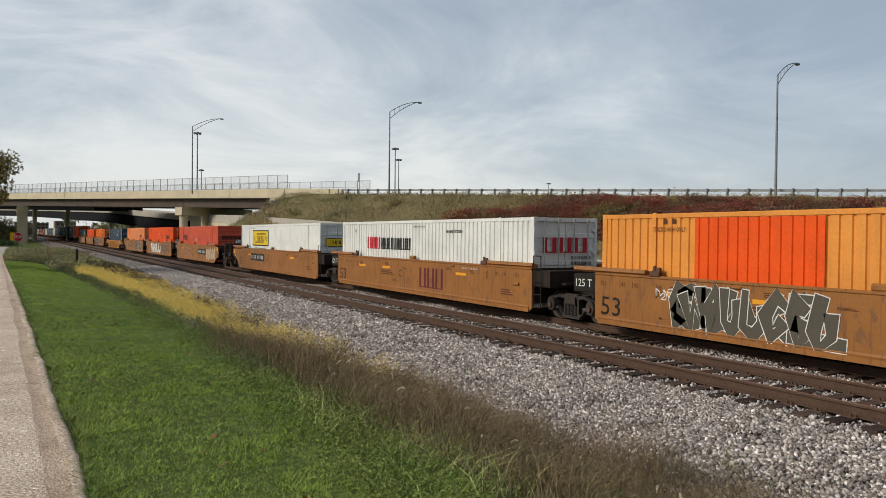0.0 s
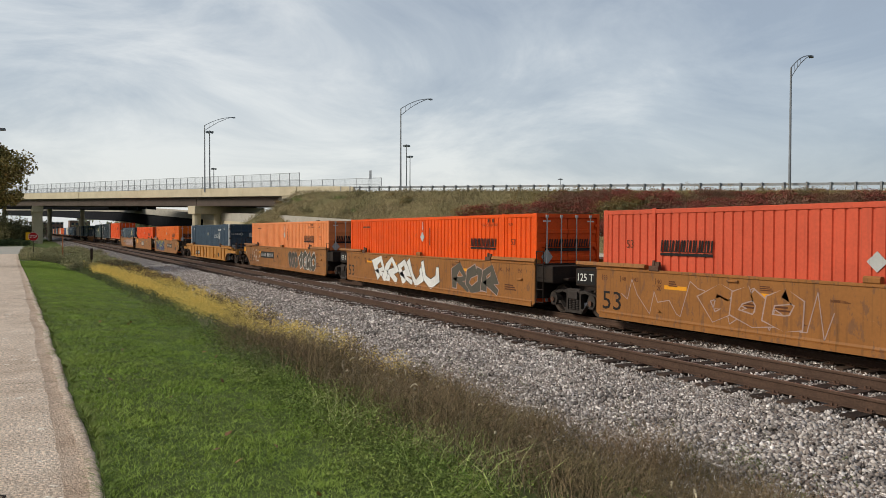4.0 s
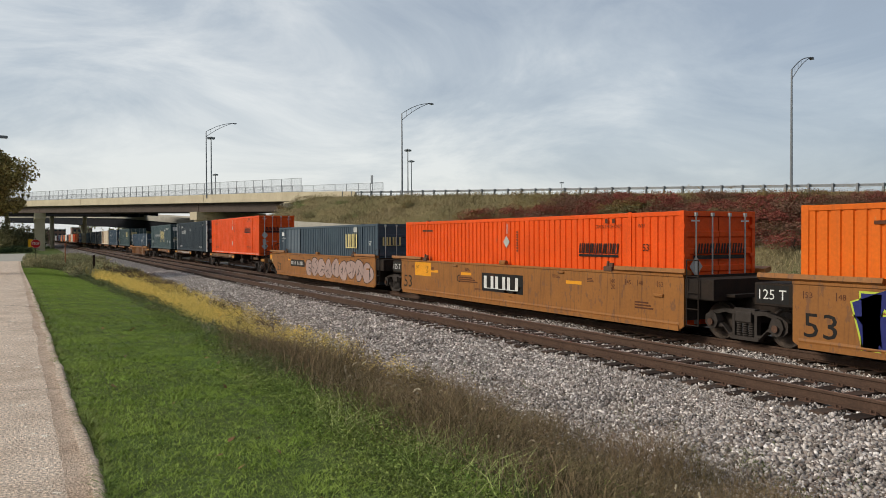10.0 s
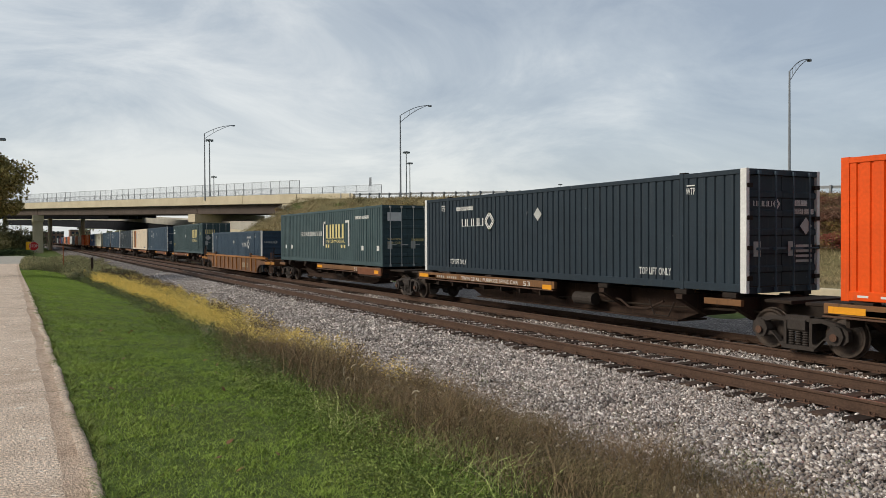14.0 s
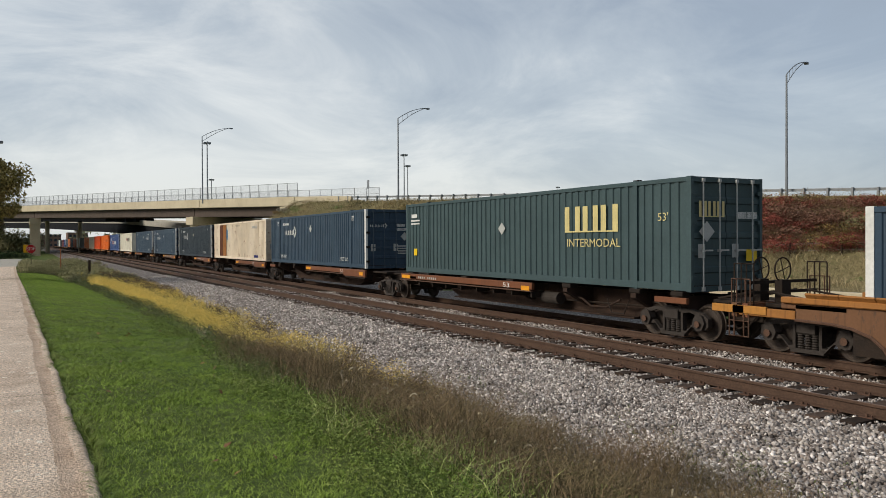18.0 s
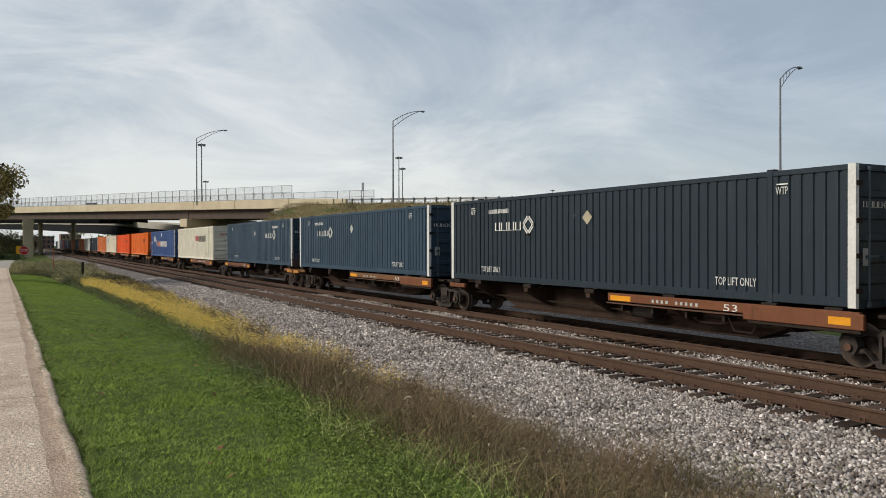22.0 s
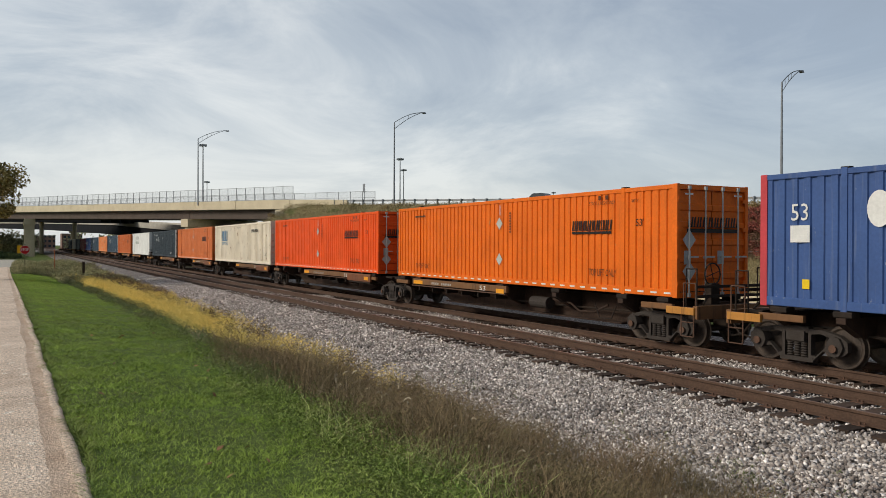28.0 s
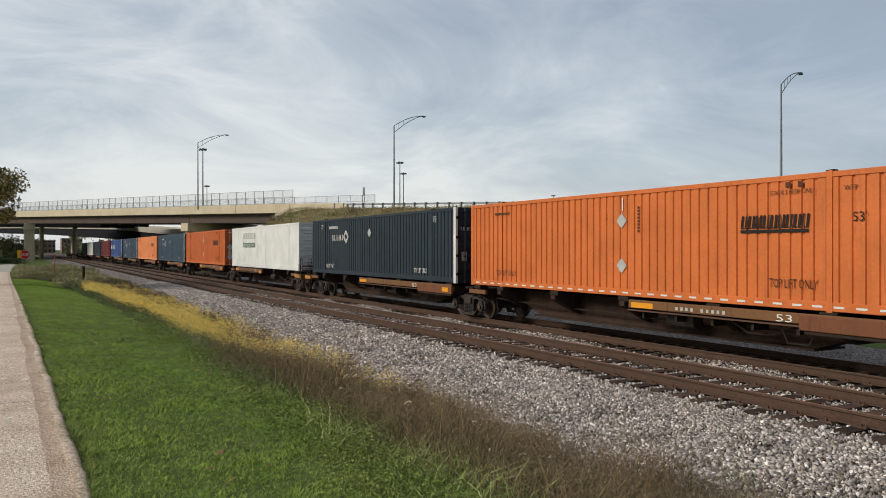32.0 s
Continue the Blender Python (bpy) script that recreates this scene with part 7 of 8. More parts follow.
def motions():
    """The train rolls by; its wheels turn; a car drives along the highway."""
    beats = [k * 1.0 for k in range(33)]
    for car, slot in zip(CARS, SLOTS):
        walk(car, [(t, pose(slot + run(t), YC, 0)) for t in beats])
    for box, car, slot in zip(LOADS, CARS, SLOTS):
        z = LOAD_WELL if car["load"] == "well" else LOAD_SPINE
        walk(box, [(t, pose(slot + run(t), YC, z)) for t in beats])
    for step, wheels in WHEELSETS.items():
        rows = [(k / 30, Matrix.Translation((step * 0.92, 0, 0.458)) @ Matrix.Rotation((run(k / 30) - run(0)) / 0.457, 4, "Y")) for k in range(961)]
        walk(wheels[0], rows)
        keys = wheels[0].animation_data
        for w in wheels[1:]:
            w.rotation_mode = "QUATERNION"
            w.animation_data_create()
            w.animation_data.action = keys.action
            w.animation_data.action_slot = keys.action_slot
    for vehicle, d, a0, speed, t0 in TRAFFIC:
        rows = []
        for k in range(0, 33):
            a = a0 - speed * (k - t0)
            x, y, z = on_highway(a, d, float(road_z(a)))
            rows.append((float(k), Matrix.Translation((x, y, z)) @ Matrix.Rotation(math.atan2(-AY, -AX), 4, "Z")))
        walk(vehicle, rows)

# ---- plants ----
LEAFY = dict(rough=0.85, bump=0, fine=3.0, fine_amount=0.1, island=True, spec=0.15)
M_GRASS = material("mown_grass", (0.232, 0.345, 0.055), second=(0.300, 0.395, 0.080), scale=0.35, amount=1.0, spread=0.36, **LEAFY)
M_WEEDGREEN = material("green_weeds", (0.150, 0.225, 0.050), second=(0.21, 0.24, 0.07), scale=1.2, amount=0.9, spread=0.6, **LEAFY)
M_WEEDDARK = material("dull_grey_green_weeds", (0.120, 0.160, 0.065), second=(0.18, 0.17, 0.08), scale=1.2, amount=0.9, spread=0.55, **LEAFY)
M_WEEDRED = material("red_brown_weed_tops", (0.205, 0.115, 0.075), second=(0.26, 0.19, 0.12), scale=1.1, amount=0.8, spread=0.6, **LEAFY)
M_WEEDBROWN = material("dry_brown_weeds", (0.215, 0.150, 0.090), second=(0.160, 0.138, 0.068), scale=0.9, amount=0.9, spread=0.75, **LEAFY)
M_WEEDGREY = material("pale_dead_stalks", (0.34, 0.27, 0.19), second=(0.20, 0.15, 0.10), scale=1.0, spread=0.6, **LEAFY)
M_GOLD = material("golden_weeds", (0.90, 0.66, 0.17), second=(0.68, 0.55, 0.18), scale=0.7, amount=0.9, spread=0.4, **LEAFY)
M_HUSK = material("pale_seed_heads", (0.44, 0.38, 0.27), second=(0.30, 0.24, 0.15), scale=2.0, spread=0.4, **LEAFY)
M_FOX = material("pale_green_foxtail", (0.30, 0.37, 0.11), second=(0.40, 0.40, 0.18), scale=1.2, amount=0.9, spread=0.5, **LEAFY)
M_FARWEED = material("faded_mixed_weeds", (0.34, 0.30, 0.165), second=(0.22, 0.24, 0.115), scale=0.2, amount=0.9, spread=0.6, **LEAFY)
M_BANK = material("rough_bank_grass", (0.350, 0.280, 0.160), second=(0.240, 0.210, 0.115), scale=0.12, amount=0.9, spread=0.5, **LEAFY)
M_LEAFRED = material("red_autumn_leaves", (0.285, 0.070, 0.055), second=(0.20, 0.085, 0.06), scale=0.7, amount=0.8, spread=0.45, **LEAFY)
M_LEAFMAROON = material("maroon_brown_leaves", (0.215, 0.110, 0.076), second=(0.185, 0.125, 0.080), scale=0.5, amount=0.8, spread=0.45, **LEAFY)
M_LEAFOCHRE = material("ochre_leaves", (0.27, 0.175, 0.065), second=(0.17, 0.145, 0.055), scale=0.7, amount=0.8, spread=0.6, **LEAFY)
M_LEAFOLIVE = material("olive_leaves", (0.235, 0.210, 0.105), second=(0.175, 0.170, 0.08), scale=0.7, amount=0.8, spread=0.5, **LEAFY)
M_HEDGE = material("dark_hedge_leaves", (0.030, 0.055, 0.022), second=(0.045, 0.065, 0.028), scale=0.7, amount=0.8, spread=0.55, **LEAFY)
M_LEAFPALE = material("pale_grey_blooms", (0.42, 0.39, 0.31), second=(0.25, 0.23, 0.16), scale=0.9, spread=0.4, **LEAFY)
M_TREELEAF = material("dull_olive_tree_leaves", (0.31, 0.235, 0.085), second=(0.19, 0.185, 0.065), scale=0.5, amount=0.9, spread=0.6, **LEAFY)
M_WOODS = material("hazy_autumn_woods", (0.30, 0.27, 0.15), second=(0.22, 0.24, 0.13), scale=0.1, amount=0.9, spread=0.5, **LEAFY)
M_BARK = material("grey_brown_bark", (0.09, 0.07, 0.055), 0.9, scale=3, bump=0.5, bump_scale=15)
rng = np.random.default_rng(11)


def blades(name, x, y, high, wide, lean, mat, label, z=None, category="plants", bent=True):
    """Tapering blades at x, y: arrays of their heights, widths and leans; straight ones where they stand far off."""
    n = len(x)
    z = ground_z(x, y) - 0.01 if z is None else z
    q, w = rng.random(n) * 2 * np.pi, rng.random(n) * 2 * np.pi
    dx, dy = np.cos(q) * lean * high, np.sin(q) * lean * high
    sx, sy = np.cos(w) * wide / 2, np.sin(w) * wide / 2
    rows = []
    for t, b in ((0.0, 1.0), (0.55, 0.8), (1.0, 0.10)) if bent else ((0.0, 1.0), (1.0, 0.25)):
        cx, cy, cz = x + dx * t * t, y + dy * t * t, z + high * (t - 0.25 * np.minimum(lean, 1.2) * t * t)
        rows += [np.stack([cx - sx * b, cy - sy * b, cz], -1), np.stack([cx + sx * b, cy + sy * b, cz], -1)]
    V = np.stack(rows, 1)
    F = np.array([(0, 1, 3, 2), (2, 3, 5, 4)] if bent else [(0, 1, 3, 2)])
    return bulk(name, V, (F[None] + V.shape[1] * np.arange(n)[:, None, None]).reshape(-1, 4), mat, label, "stuff", category)


def scatter(n, x0, x1, y0, y1, near=1.0):
    """Places between x0 and x1, thicker towards x1."""
    return x1 - (x1 - x0) * rng.random(n) ** near, y0 + (y1 - y0) * rng.random(n)


def wobble(x, y, s):
    return np.sin(x * s + 1.3) * np.cos(y * s * 1.7 + 0.4) + 0.6 * np.sin(x * s * 2.3 + y * s * 1.9)


def leafy(name, x, y, high, wide, count, leaf, slim, mat, label, flat=0.0, z=None):
    """Bushy plants at x, y: each a crowd of small leaves and twigs round a leaning stem."""
    n = len(x)
    z = ground_z(x, y) - 0.01 if z is None else z
    q = rng.random((n, 1)) * 2 * np.pi
    lean = 0.35 * rng.random((n, 1))
    t = rng.random((n, count)) ** 0.75
    r = rng.random((n, count)) ** 0.6 * wide[:, None] * (0.35 + 0.75 * np.sin(t * 2.6 + 0.3))
    w = rng.random((n, count)) * 2 * np.pi
    c = np.stack([x[:, None] + np.cos(q) * lean * t * high[:, None] + np.cos(w) * r, y[:, None] + np.sin(q) * lean * t * high[:, None] + np.sin(w) * r,
                  z[:, None] + t * high[:, None] + 0.01], -1).reshape(-1, 3)
    m = len(c)
    d = rng.normal(size=(m, 3)) * np.array([1, 1, 1.0 - 0.75 * flat])
    d[:, 2] += 0.5 * (1 - flat)
    d /= np.linalg.norm(d, axis=1)[:, None]
    e = rng.normal(size=(m, 3))
    e -= (e * d).sum(1)[:, None] * d
    e /= np.linalg.norm(e, axis=1)[:, None]
    size = (leaf * (0.5 + 1.0 * rng.random(m)) * np.repeat(1 + 0.05 * np.clip(-x - 8, 0, 60) * 0.55, count))[:, None]
    V = np.stack([c - d * size, c - e * size * slim, c + d * size, c + e * size * slim], 1).reshape(-1, 3)
    return bulk(name, V, np.arange(4 * m).reshape(-1, 4), mat, label, "stuff", "plants")


def pick(x, y, keep):
    k = rng.random(len(x)) < keep
    return x[k], y[k]


# mown grass beside the path
x, y = scatter(280000, -76, -3.0, -0.2, 3.5, 2.0)
far = -x
y_in = path_edge(x) + 0.015 - 0.06 * rng.random(len(x)) ** 3
y = y_in + (3.05 + 0.2 * np.sin(x * 0.7) + 0.012 * np.clip(far - 14, 0, 40) - y_in) * rng.random(len(x))
tuft = 0.7 + 0.35 * (wobble(x, y, 2.1) > 0.3) + 0.25 * (wobble(x, y, 6.1) > 0.5) + 0.2 * rng.random(len(x))
high = (0.022 + 0.030 * rng.random(len(x))) * tuft * np.clip(1.25 - 0.03 * far, 0.7, 1)
for k, bent in ((far < 11, True), (far >= 11, False)):
    blades("mown_grass", x[k], y[k], high[k], (0.0037 + 0.00044 * far[k]) * (1.0 if bent else 1.15), 0.5 + 1.0 * rng.random(k.sum()), M_GRASS, "short bright green mown grass between path and weeds", category="grass", bent=bent)
x, y = scatter(5000, -20, -3.0, 0.45, 3.0, 1.5)
x, y = pick(x, y, np.clip(wobble(x, y, 1.3), 0.05, 1))
blades("grass_tufts", x, y, 0.06 + 0.07 * rng.random(len(x)), 0.004 + 0.0003 * -x, 0.9 + 1.0 * rng.random(len(x)), M_WEEDGREEN, "longer grass blades in the lawn", category="grass")
x, y = scatter(2600, -20, -3.2, 0.5, 3.0, 1.5)
x, y = pick(x, y, np.clip(wobble(x, y, 0.9) * 0.8 + 0.1, 0, 1))
leafy("clover_leaves", x, y, 0.03 + 0.025 * rng.random(len(x)), 0.05 + 0.04 * rng.random(len(x)), 7, 0.009, 0.8, M_WEEDGREEN, "low broad leaves of clover among the grass", 0.9)

x, y = scatter(34000, -3.0, 9.0, 0.4, 3.1, 1.0)
blades("near_grass", x, y, 0.03 + 0.035 * rng.random(len(x)), np.full(len(x), 0.005), 0.5 + 1.0 * rng.random(len(x)), M_GRASS, "short mown grass beside the path", category="grass")
x, y = scatter(26000, -30, 10.0, -6.5, -3.4, 1.0)
blades("back_grass", x, y, 0.03 + 0.04 * rng.random(len(x)), np.full(len(x), 0.011), 0.5 + 1.0 * rng.random(len(x)), M_GRASS, "short mown grass behind the path", category="grass", bent=False)

x = -3.0 - 27 * rng.random(7000) ** 1.4
y = path_edge(x) + 0.05 - 0.08 * rng.random(len(x)) * (wobble(x, x * 0, 2.3) > -0.2)
blades("edge_grass", x, y, 0.05 + 0.06 * rng.random(len(x)) * (wobble(x, y, 3.0) > 0), 0.004 + 0.0004 * -x, 0.9 + 1.0 * rng.random(len(x)), M_WEEDGREEN, "uneven grass hanging over the kerb", category="grass")

# the strip of weeds
x, y = scatter(9600, -19, 0.0, 2.6, 7.1, 1.1)
x, y = pick(x, y, np.clip((y - 2.65 - 0.25 * np.sin(x * 1.1)) * 2.0, 0.0, 1) * np.clip((6.45 + 0.40 * smooth((x + 12) / 6) + 0.18 * np.sin(x * 1.9) - y) * 2.5, 0.0, 1) * np.clip((x + 15.5) / 3, 0, 1) * (y > 2.68 + 0.12 * np.sin(x * 1.3)))
hump = np.clip(0.85 + 0.30 * wobble(x, y, 1.4), 0.5, 1.25)
leafy("dry_weeds", x, y, (0.26 + 0.38 * rng.random(len(x))) * hump, 0.09 + 0.07 * rng.random(len(x)), 44, 0.0100, 0.20, M_WEEDBROWN, "matted dry brown weeds beside the ballast")
x, y = scatter(46000, -14.2, 0.0, 2.8, 7.0, 1.1)
x, y = pick(x, y, np.clip((y - 2.9) * 1.2, 0.05, 1) * np.clip((6.4 + 0.40 * smooth((x + 12) / 6) + 0.18 * np.sin(x * 1.9) - y) * 3, 0, 1))
blades("dry_stems", x, y, (0.26 + 0.40 * rng.random(len(x))) * np.clip(0.85 + 0.35 * wobble(x, y, 1.4), 0.5, 1.3), 0.0030 + 0.0003 * -x, 0.25 + 0.9 * rng.random(len(x)), M_WEEDBROWN, "tangled brown stems of dry weeds")
x, y = scatter(2300, -13.5, 0.0, 3.3, 6.7, 1.1)
x, y = pick(x, y, np.clip(0.35 + 0.7 * wobble(x, y, 1.1), 0.05, 1))
leafy("red_brown_tops", x, y, 0.42 + 0.30 * rng.random(len(x)), 0.05 + 0.05 * rng.random(len(x)), 26, 0.0090, 0.22, M_WEEDRED, "thin red-brown seeding tops over the dry weeds")
x, y = scatter(6500, -16, -0.3, 3.0, 6.7, 1.1)
x, y = pick(x, y, np.clip(0.2 + 0.8 * wobble(x, y, 0.8), 0.08, 1))
blades("dead_stalks", x, y, 0.22 + 0.30 * rng.random(len(x)), 0.003 + 0.0003 * -x, 0.5 + 1.4 * rng.random(len(x)), M_WEEDGREY, "thin pale dead stalks in the weeds")
x, y = scatter(4200, -20, -0.5, 2.4, 4.6, 1.2)
x, y = pick(x, y, np.clip(0.55 - np.abs(y - 2.9) * 0.6 + 0.55 * wobble(x, y, 0.9), 0, 1))
leafy("green_weeds", x, y, 0.07 + 0.15 * rng.random(len(x)), 0.07 + 0.07 * rng.random(len(x)), 24, 0.013, 0.34, M_WEEDGREEN, "rank green weeds along the mown edge", 0.5)
x, y = scatter(6000, -12, -0.5, 2.3, 4.4, 1.2)
x, y = pick(x, y, np.clip(0.3 - np.abs(y - 2.9) * 0.5 + 0.6 * wobble(x, y, 1.3), 0, 1))
blades("rank_grass", x, y, 0.06 + 0.13 * rng.random(len(x)), 0.005 + 0.0004 * -x, 0.8 + 1.0 * rng.random(len(x)), M_FOX, "longer pale green rank grass along the mown edge", category="grass")
x, y = scatter(420, -15, -1.5, 4.6, 7.4, 1.2)
x, y = pick(x, y, np.clip(wobble(x, y, 1.0) + 0.2, 0, 1))
leafy("ballast_weeds", x, y, 0.18 + 0.30 * rng.random(len(x)), 0.06 + 0.05 * rng.random(len(x)), 26, 0.018, 0.26, M_WEEDDARK, "scattered grey-green weeds at the ballast edge", z=np.maximum(ground_z(x, y), ballast_z(x, y)) - 0.01)
x, y = scatter(7000, -66, -11.0, 3.2, 6.6, 0.85)
lower = 3.05 + 0.25 * np.sin(x * 0.45) + 0.7 * np.clip((x + 18) / 5, 0, 1.6)
x, y = pick(x, y, np.clip((y - lower) * 1.6, 0, 1) * np.clip((-x - 10.5) / 3.5, 0, 1) * np.where(wobble(x, y, 0.55) > 0.9, 0.2, 1.0) * np.clip((58 + x) / 10, 0.15, 1))
leafy("golden_weeds", x, y, (0.30 + 0.32 * rng.random(len(x))) * np.clip(0.9 + 0.25 * wobble(x, y, 0.9), 0.5, 1.3), 0.10 + 0.08 * rng.random(len(x)), 34, 0.017, 0.22, M_GOLD, "tall golden yellow weeds beside the track")
x, y = scatter(3000, -66, -14, 4.9, 6.7, 0.8)
x, y = pick(x, y, np.clip(0.3 + 0.7 * wobble(x, y, 0.45) + np.clip((-x - 38) / 14, 0, 1), 0, 1))
leafy("brown_weeds", x, y, 0.30 + 0.34 * rng.random(len(x)), 0.10 + 0.08 * rng.random(len(x)), 24, 0.021, 0.33, M_WEEDBROWN, "dull brown weeds behind the golden ones")
x, y = scatter(1500, -60, -13, 2.75, 3.7, 0.9)
x, y = pick(x, y, np.clip(0.65 + 0.5 * wobble(x, y, 0.7), 0.1, 1))
leafy("grey_green_weeds", x, y, 0.10 + 0.16 * rng.random(len(x)), 0.09 + 0.07 * rng.random(len(x)), 20, 0.017, 0.36, M_WEEDDARK, "dull grey-green weeds below the golden ones", 0.4)
x, y = scatter(3600, -130, -54, 2.6, 7.0, 1.1)
x, y = pick(x, y, np.clip(0.75 + 0.5 * wobble(x, y, 0.35), 0.1, 1))
leafy("far_weeds", x, y, (0.25 + 0.40 * rng.random(len(x))) * np.clip(0.9 + 0.5 * wobble(x, y, 0.35), 0.3, 1.5), 0.2 + 0.2 * rng.random(len(x)), 18, 0.026, 0.4, M_FARWEED, "tall faded weeds towards the street corner")

x, y = scatter(1800, 0.0, 9.0, 2.9, 6.3, 1.0)
leafy("more_dry_weeds", x, y, 0.2 + 0.3 * rng.random(len(x)), 0.10 + 0.07 * rng.random(len(x)), 26, 0.014, 0.26, M_WEEDBROWN, "dry brown weeds further along the ballast")
# green patches along the mown edge
spots = [(-12.4, 3.1, 0.7), (-11.4, 3.0, 0.7), (-10.5, 2.95, 0.6), (-9.2, 2.6, 0.5), (-8.2, 2.65, 0.6), (-7.3, 2.6, 0.65), (-6.4, 2.6, 0.65), (-5.6, 2.5, 0.6), (-4.9, 2.4, 0.6), (-6.2, 4.6, 0.45), (-4.4, 4.2, 0.45)]
x = np.concatenate([sx + r * 0.6 * rng.normal(size=75) for sx, sy, r in spots])
y = np.concatenate([sy + r * 0.38 * rng.normal(size=75) for sx, sy, r in spots])
for k, mat, label in ((x > -9.6, M_WEEDGREEN, "bushy green broadleaf weeds at the mown edge"), (x <= -9.6, M_WEEDDARK, "dull green bushy weeds below the golden ones")):
    leafy("broadleaf_weeds", x[k], y[k], 0.08 + 0.20 * rng.random(k.sum()), 0.07 + 0.07 * rng.random(k.sum()), 24, 0.013, 0.38, mat, label, 0.4)
x, y = -8.2 + 3.6 * rng.random(1100), 2.5 + 1.0 * rng.random(1100)
x, y = pick(x, y, np.clip(0.5 + 0.6 * wobble(x, y, 2.2), 0, 1))
blades("foxtail_grass", x, y, 0.16 + 0.2 * rng.random(len(x)), 0.006 + 0.006 * rng.random(len(x)), 0.7 + 1.1 * rng.random(len(x)), M_FOX, "pale green arching foxtail grass", category="grass")
x, y = scatter(1500, -104, -76, -0.3, 3.2, 1.0)
leafy("corner_weeds", x, y, 0.35 + 0.55 * rng.random(len(x)), 0.25 + 0.2 * rng.random(len(x)), 20, 0.026, 0.4, M_FARWEED, "tall tan weeds round the stop sign")
# nodding seed heads
n = 90
x, y = scatter(n, -15, -1.5, 3.2, 5.6, 1.3)
q, high = rng.random(n) * 2 * np.pi, 0.22 + 0.28 * rng.random(n)
V, F = [], []
for i in range(n):
    px, py, pz = x[i], y[i], float(ground_z(x[i], y[i]))
    pts = [Vector((px, py, pz)), Vector((px + 0.03 * math.cos(q[i]), py + 0.03 * math.sin(q[i]), pz + high[i]))]
    for t in (0.35, 0.7, 1.0):
        pts.append(pts[1] + Vector((math.cos(q[i]) * 0.09 * t, math.sin(q[i]) * 0.09 * t, 0.06 * t - 0.09 * t * t)))
    for a, b, r0, r1 in ((0, 1, 0.0014, 0.0014), (1, 2, 0.004, 0.011), (2, 3, 0.011, 0.010), (3, 4, 0.010, 0.003)):
        s = Shape().rod(pts[a], pts[b], r0, 5, r1)
        o = len(V)
        V += s.v
        F += [tuple(k + o for k in f) for f in s.f if len(f) == 4]
bulk("seed_heads", V, F, M_HUSK, "pale nodding seed heads above the weeds", "stuff", "plants")

# fallen leaves on the grass
M_FALLEN = material("fallen_leaf", (0.24, 0.125, 0.050), 0.8, second=(0.13, 0.07, 0.035), scale=8, bump=0.2, spread=0.4)
leaf_mesh = fix(Shape().add([(0, 0, 0), (0.05, -0.02, 0.012), (0.10, 0, 0.02), (0.05, 0.03, 0.015), (0.03, 0.05, 0.01), (0.0, 0.03, 0.0)], [(0, 1, 3, 5), (1, 2, 3), (3, 4, 5)]).mesh("fallen_leaf"))
for i in range(26):
    px = -4.2 - 14 * rng.random() ** 1.6
    py = 0.5 + 2.6 * rng.random()
    ob = part("fallen_leaf", leaf_mesh, M_FALLEN, None, m=pose(px, py, float(ground_z(px, py)) + 0.055, rng.uniform(-35, 35), rng.uniform(-35, 35), rng.uniform(0, 360)) @ Matrix.Scale(0.68, 4))
    tagged(ob, "curled brown fallen leaf on the mown grass", "leaf", "fallen leaves")


def clump(n, rx, ry, rz, size, seed, gaps=0.35):
    """Leaves scattered through lobes that make an uneven crown, as corners and faces."""
    r = np.random.default_rng(seed)
    lobes = r.normal(size=(9, 3)) * np.array([rx, ry, rz]) * 0.48
    lobes[:, 2] = np.abs(lobes[:, 2]) * 0.9
    rad = 0.30 + 0.32 * r.random(9)
    pick = r.integers(0, 9, n)
    d = r.normal(size=(n, 3))
    d /= np.linalg.norm(d, axis=1)[:, None]
    p = lobes[pick] + d * (rad[pick] * (1 - gaps * r.random(n) ** 2))[:, None] * np.array([rx, ry, rz])
    p[:, 2] += rz * 0.45
    p = p[p[:, 2] > 0.02]
    n = len(p)
    a, b = r.normal(size=(n, 3)), r.normal(size=(n, 3))
    a /= np.linalg.norm(a, axis=1)[:, None]
    b -= (a * b).sum(1)[:, None] * a
    b /= np.linalg.norm(b, axis=1)[:, None]
    s = (size * (0.6 + 0.8 * r.random(n)))[:, None]
    V = np.stack([p - a * s, p - b * s * 0.55, p + a * s, p + b * s * 0.55], 1).reshape(-1, 3)
    return V, np.arange(4 * n).reshape(-1, 4)


def leaf_mesh_of(name, V, F):
    ob = bulk(name, V, F, M_LEAFRED)
    me = ob.data
    bpy.data.objects.remove(ob)
    me.materials.clear()
    me.materials.append(None)
    return me


def twigs(h, seed):
    r = random.Random(seed)
    s = Shape()
    for _ in range(7):
        q, l = r.uniform(0, 6.28), r.uniform(0.5, 0.9) * h
        s.rod((0, 0, -0.2), (math.cos(q) * l * 0.5, math.sin(q) * l * 0.5, l), 0.03, 5, 0.008)
    return fix(s.mesh("stem"))


SHRUBS = [(leaf_mesh_of("foliage", *clump(1700, 1.5, 1.5, 1.25, 0.058, 40 + k)), twigs(1.6, 50 + k)) for k in range(6)]
rs = random.Random(77)


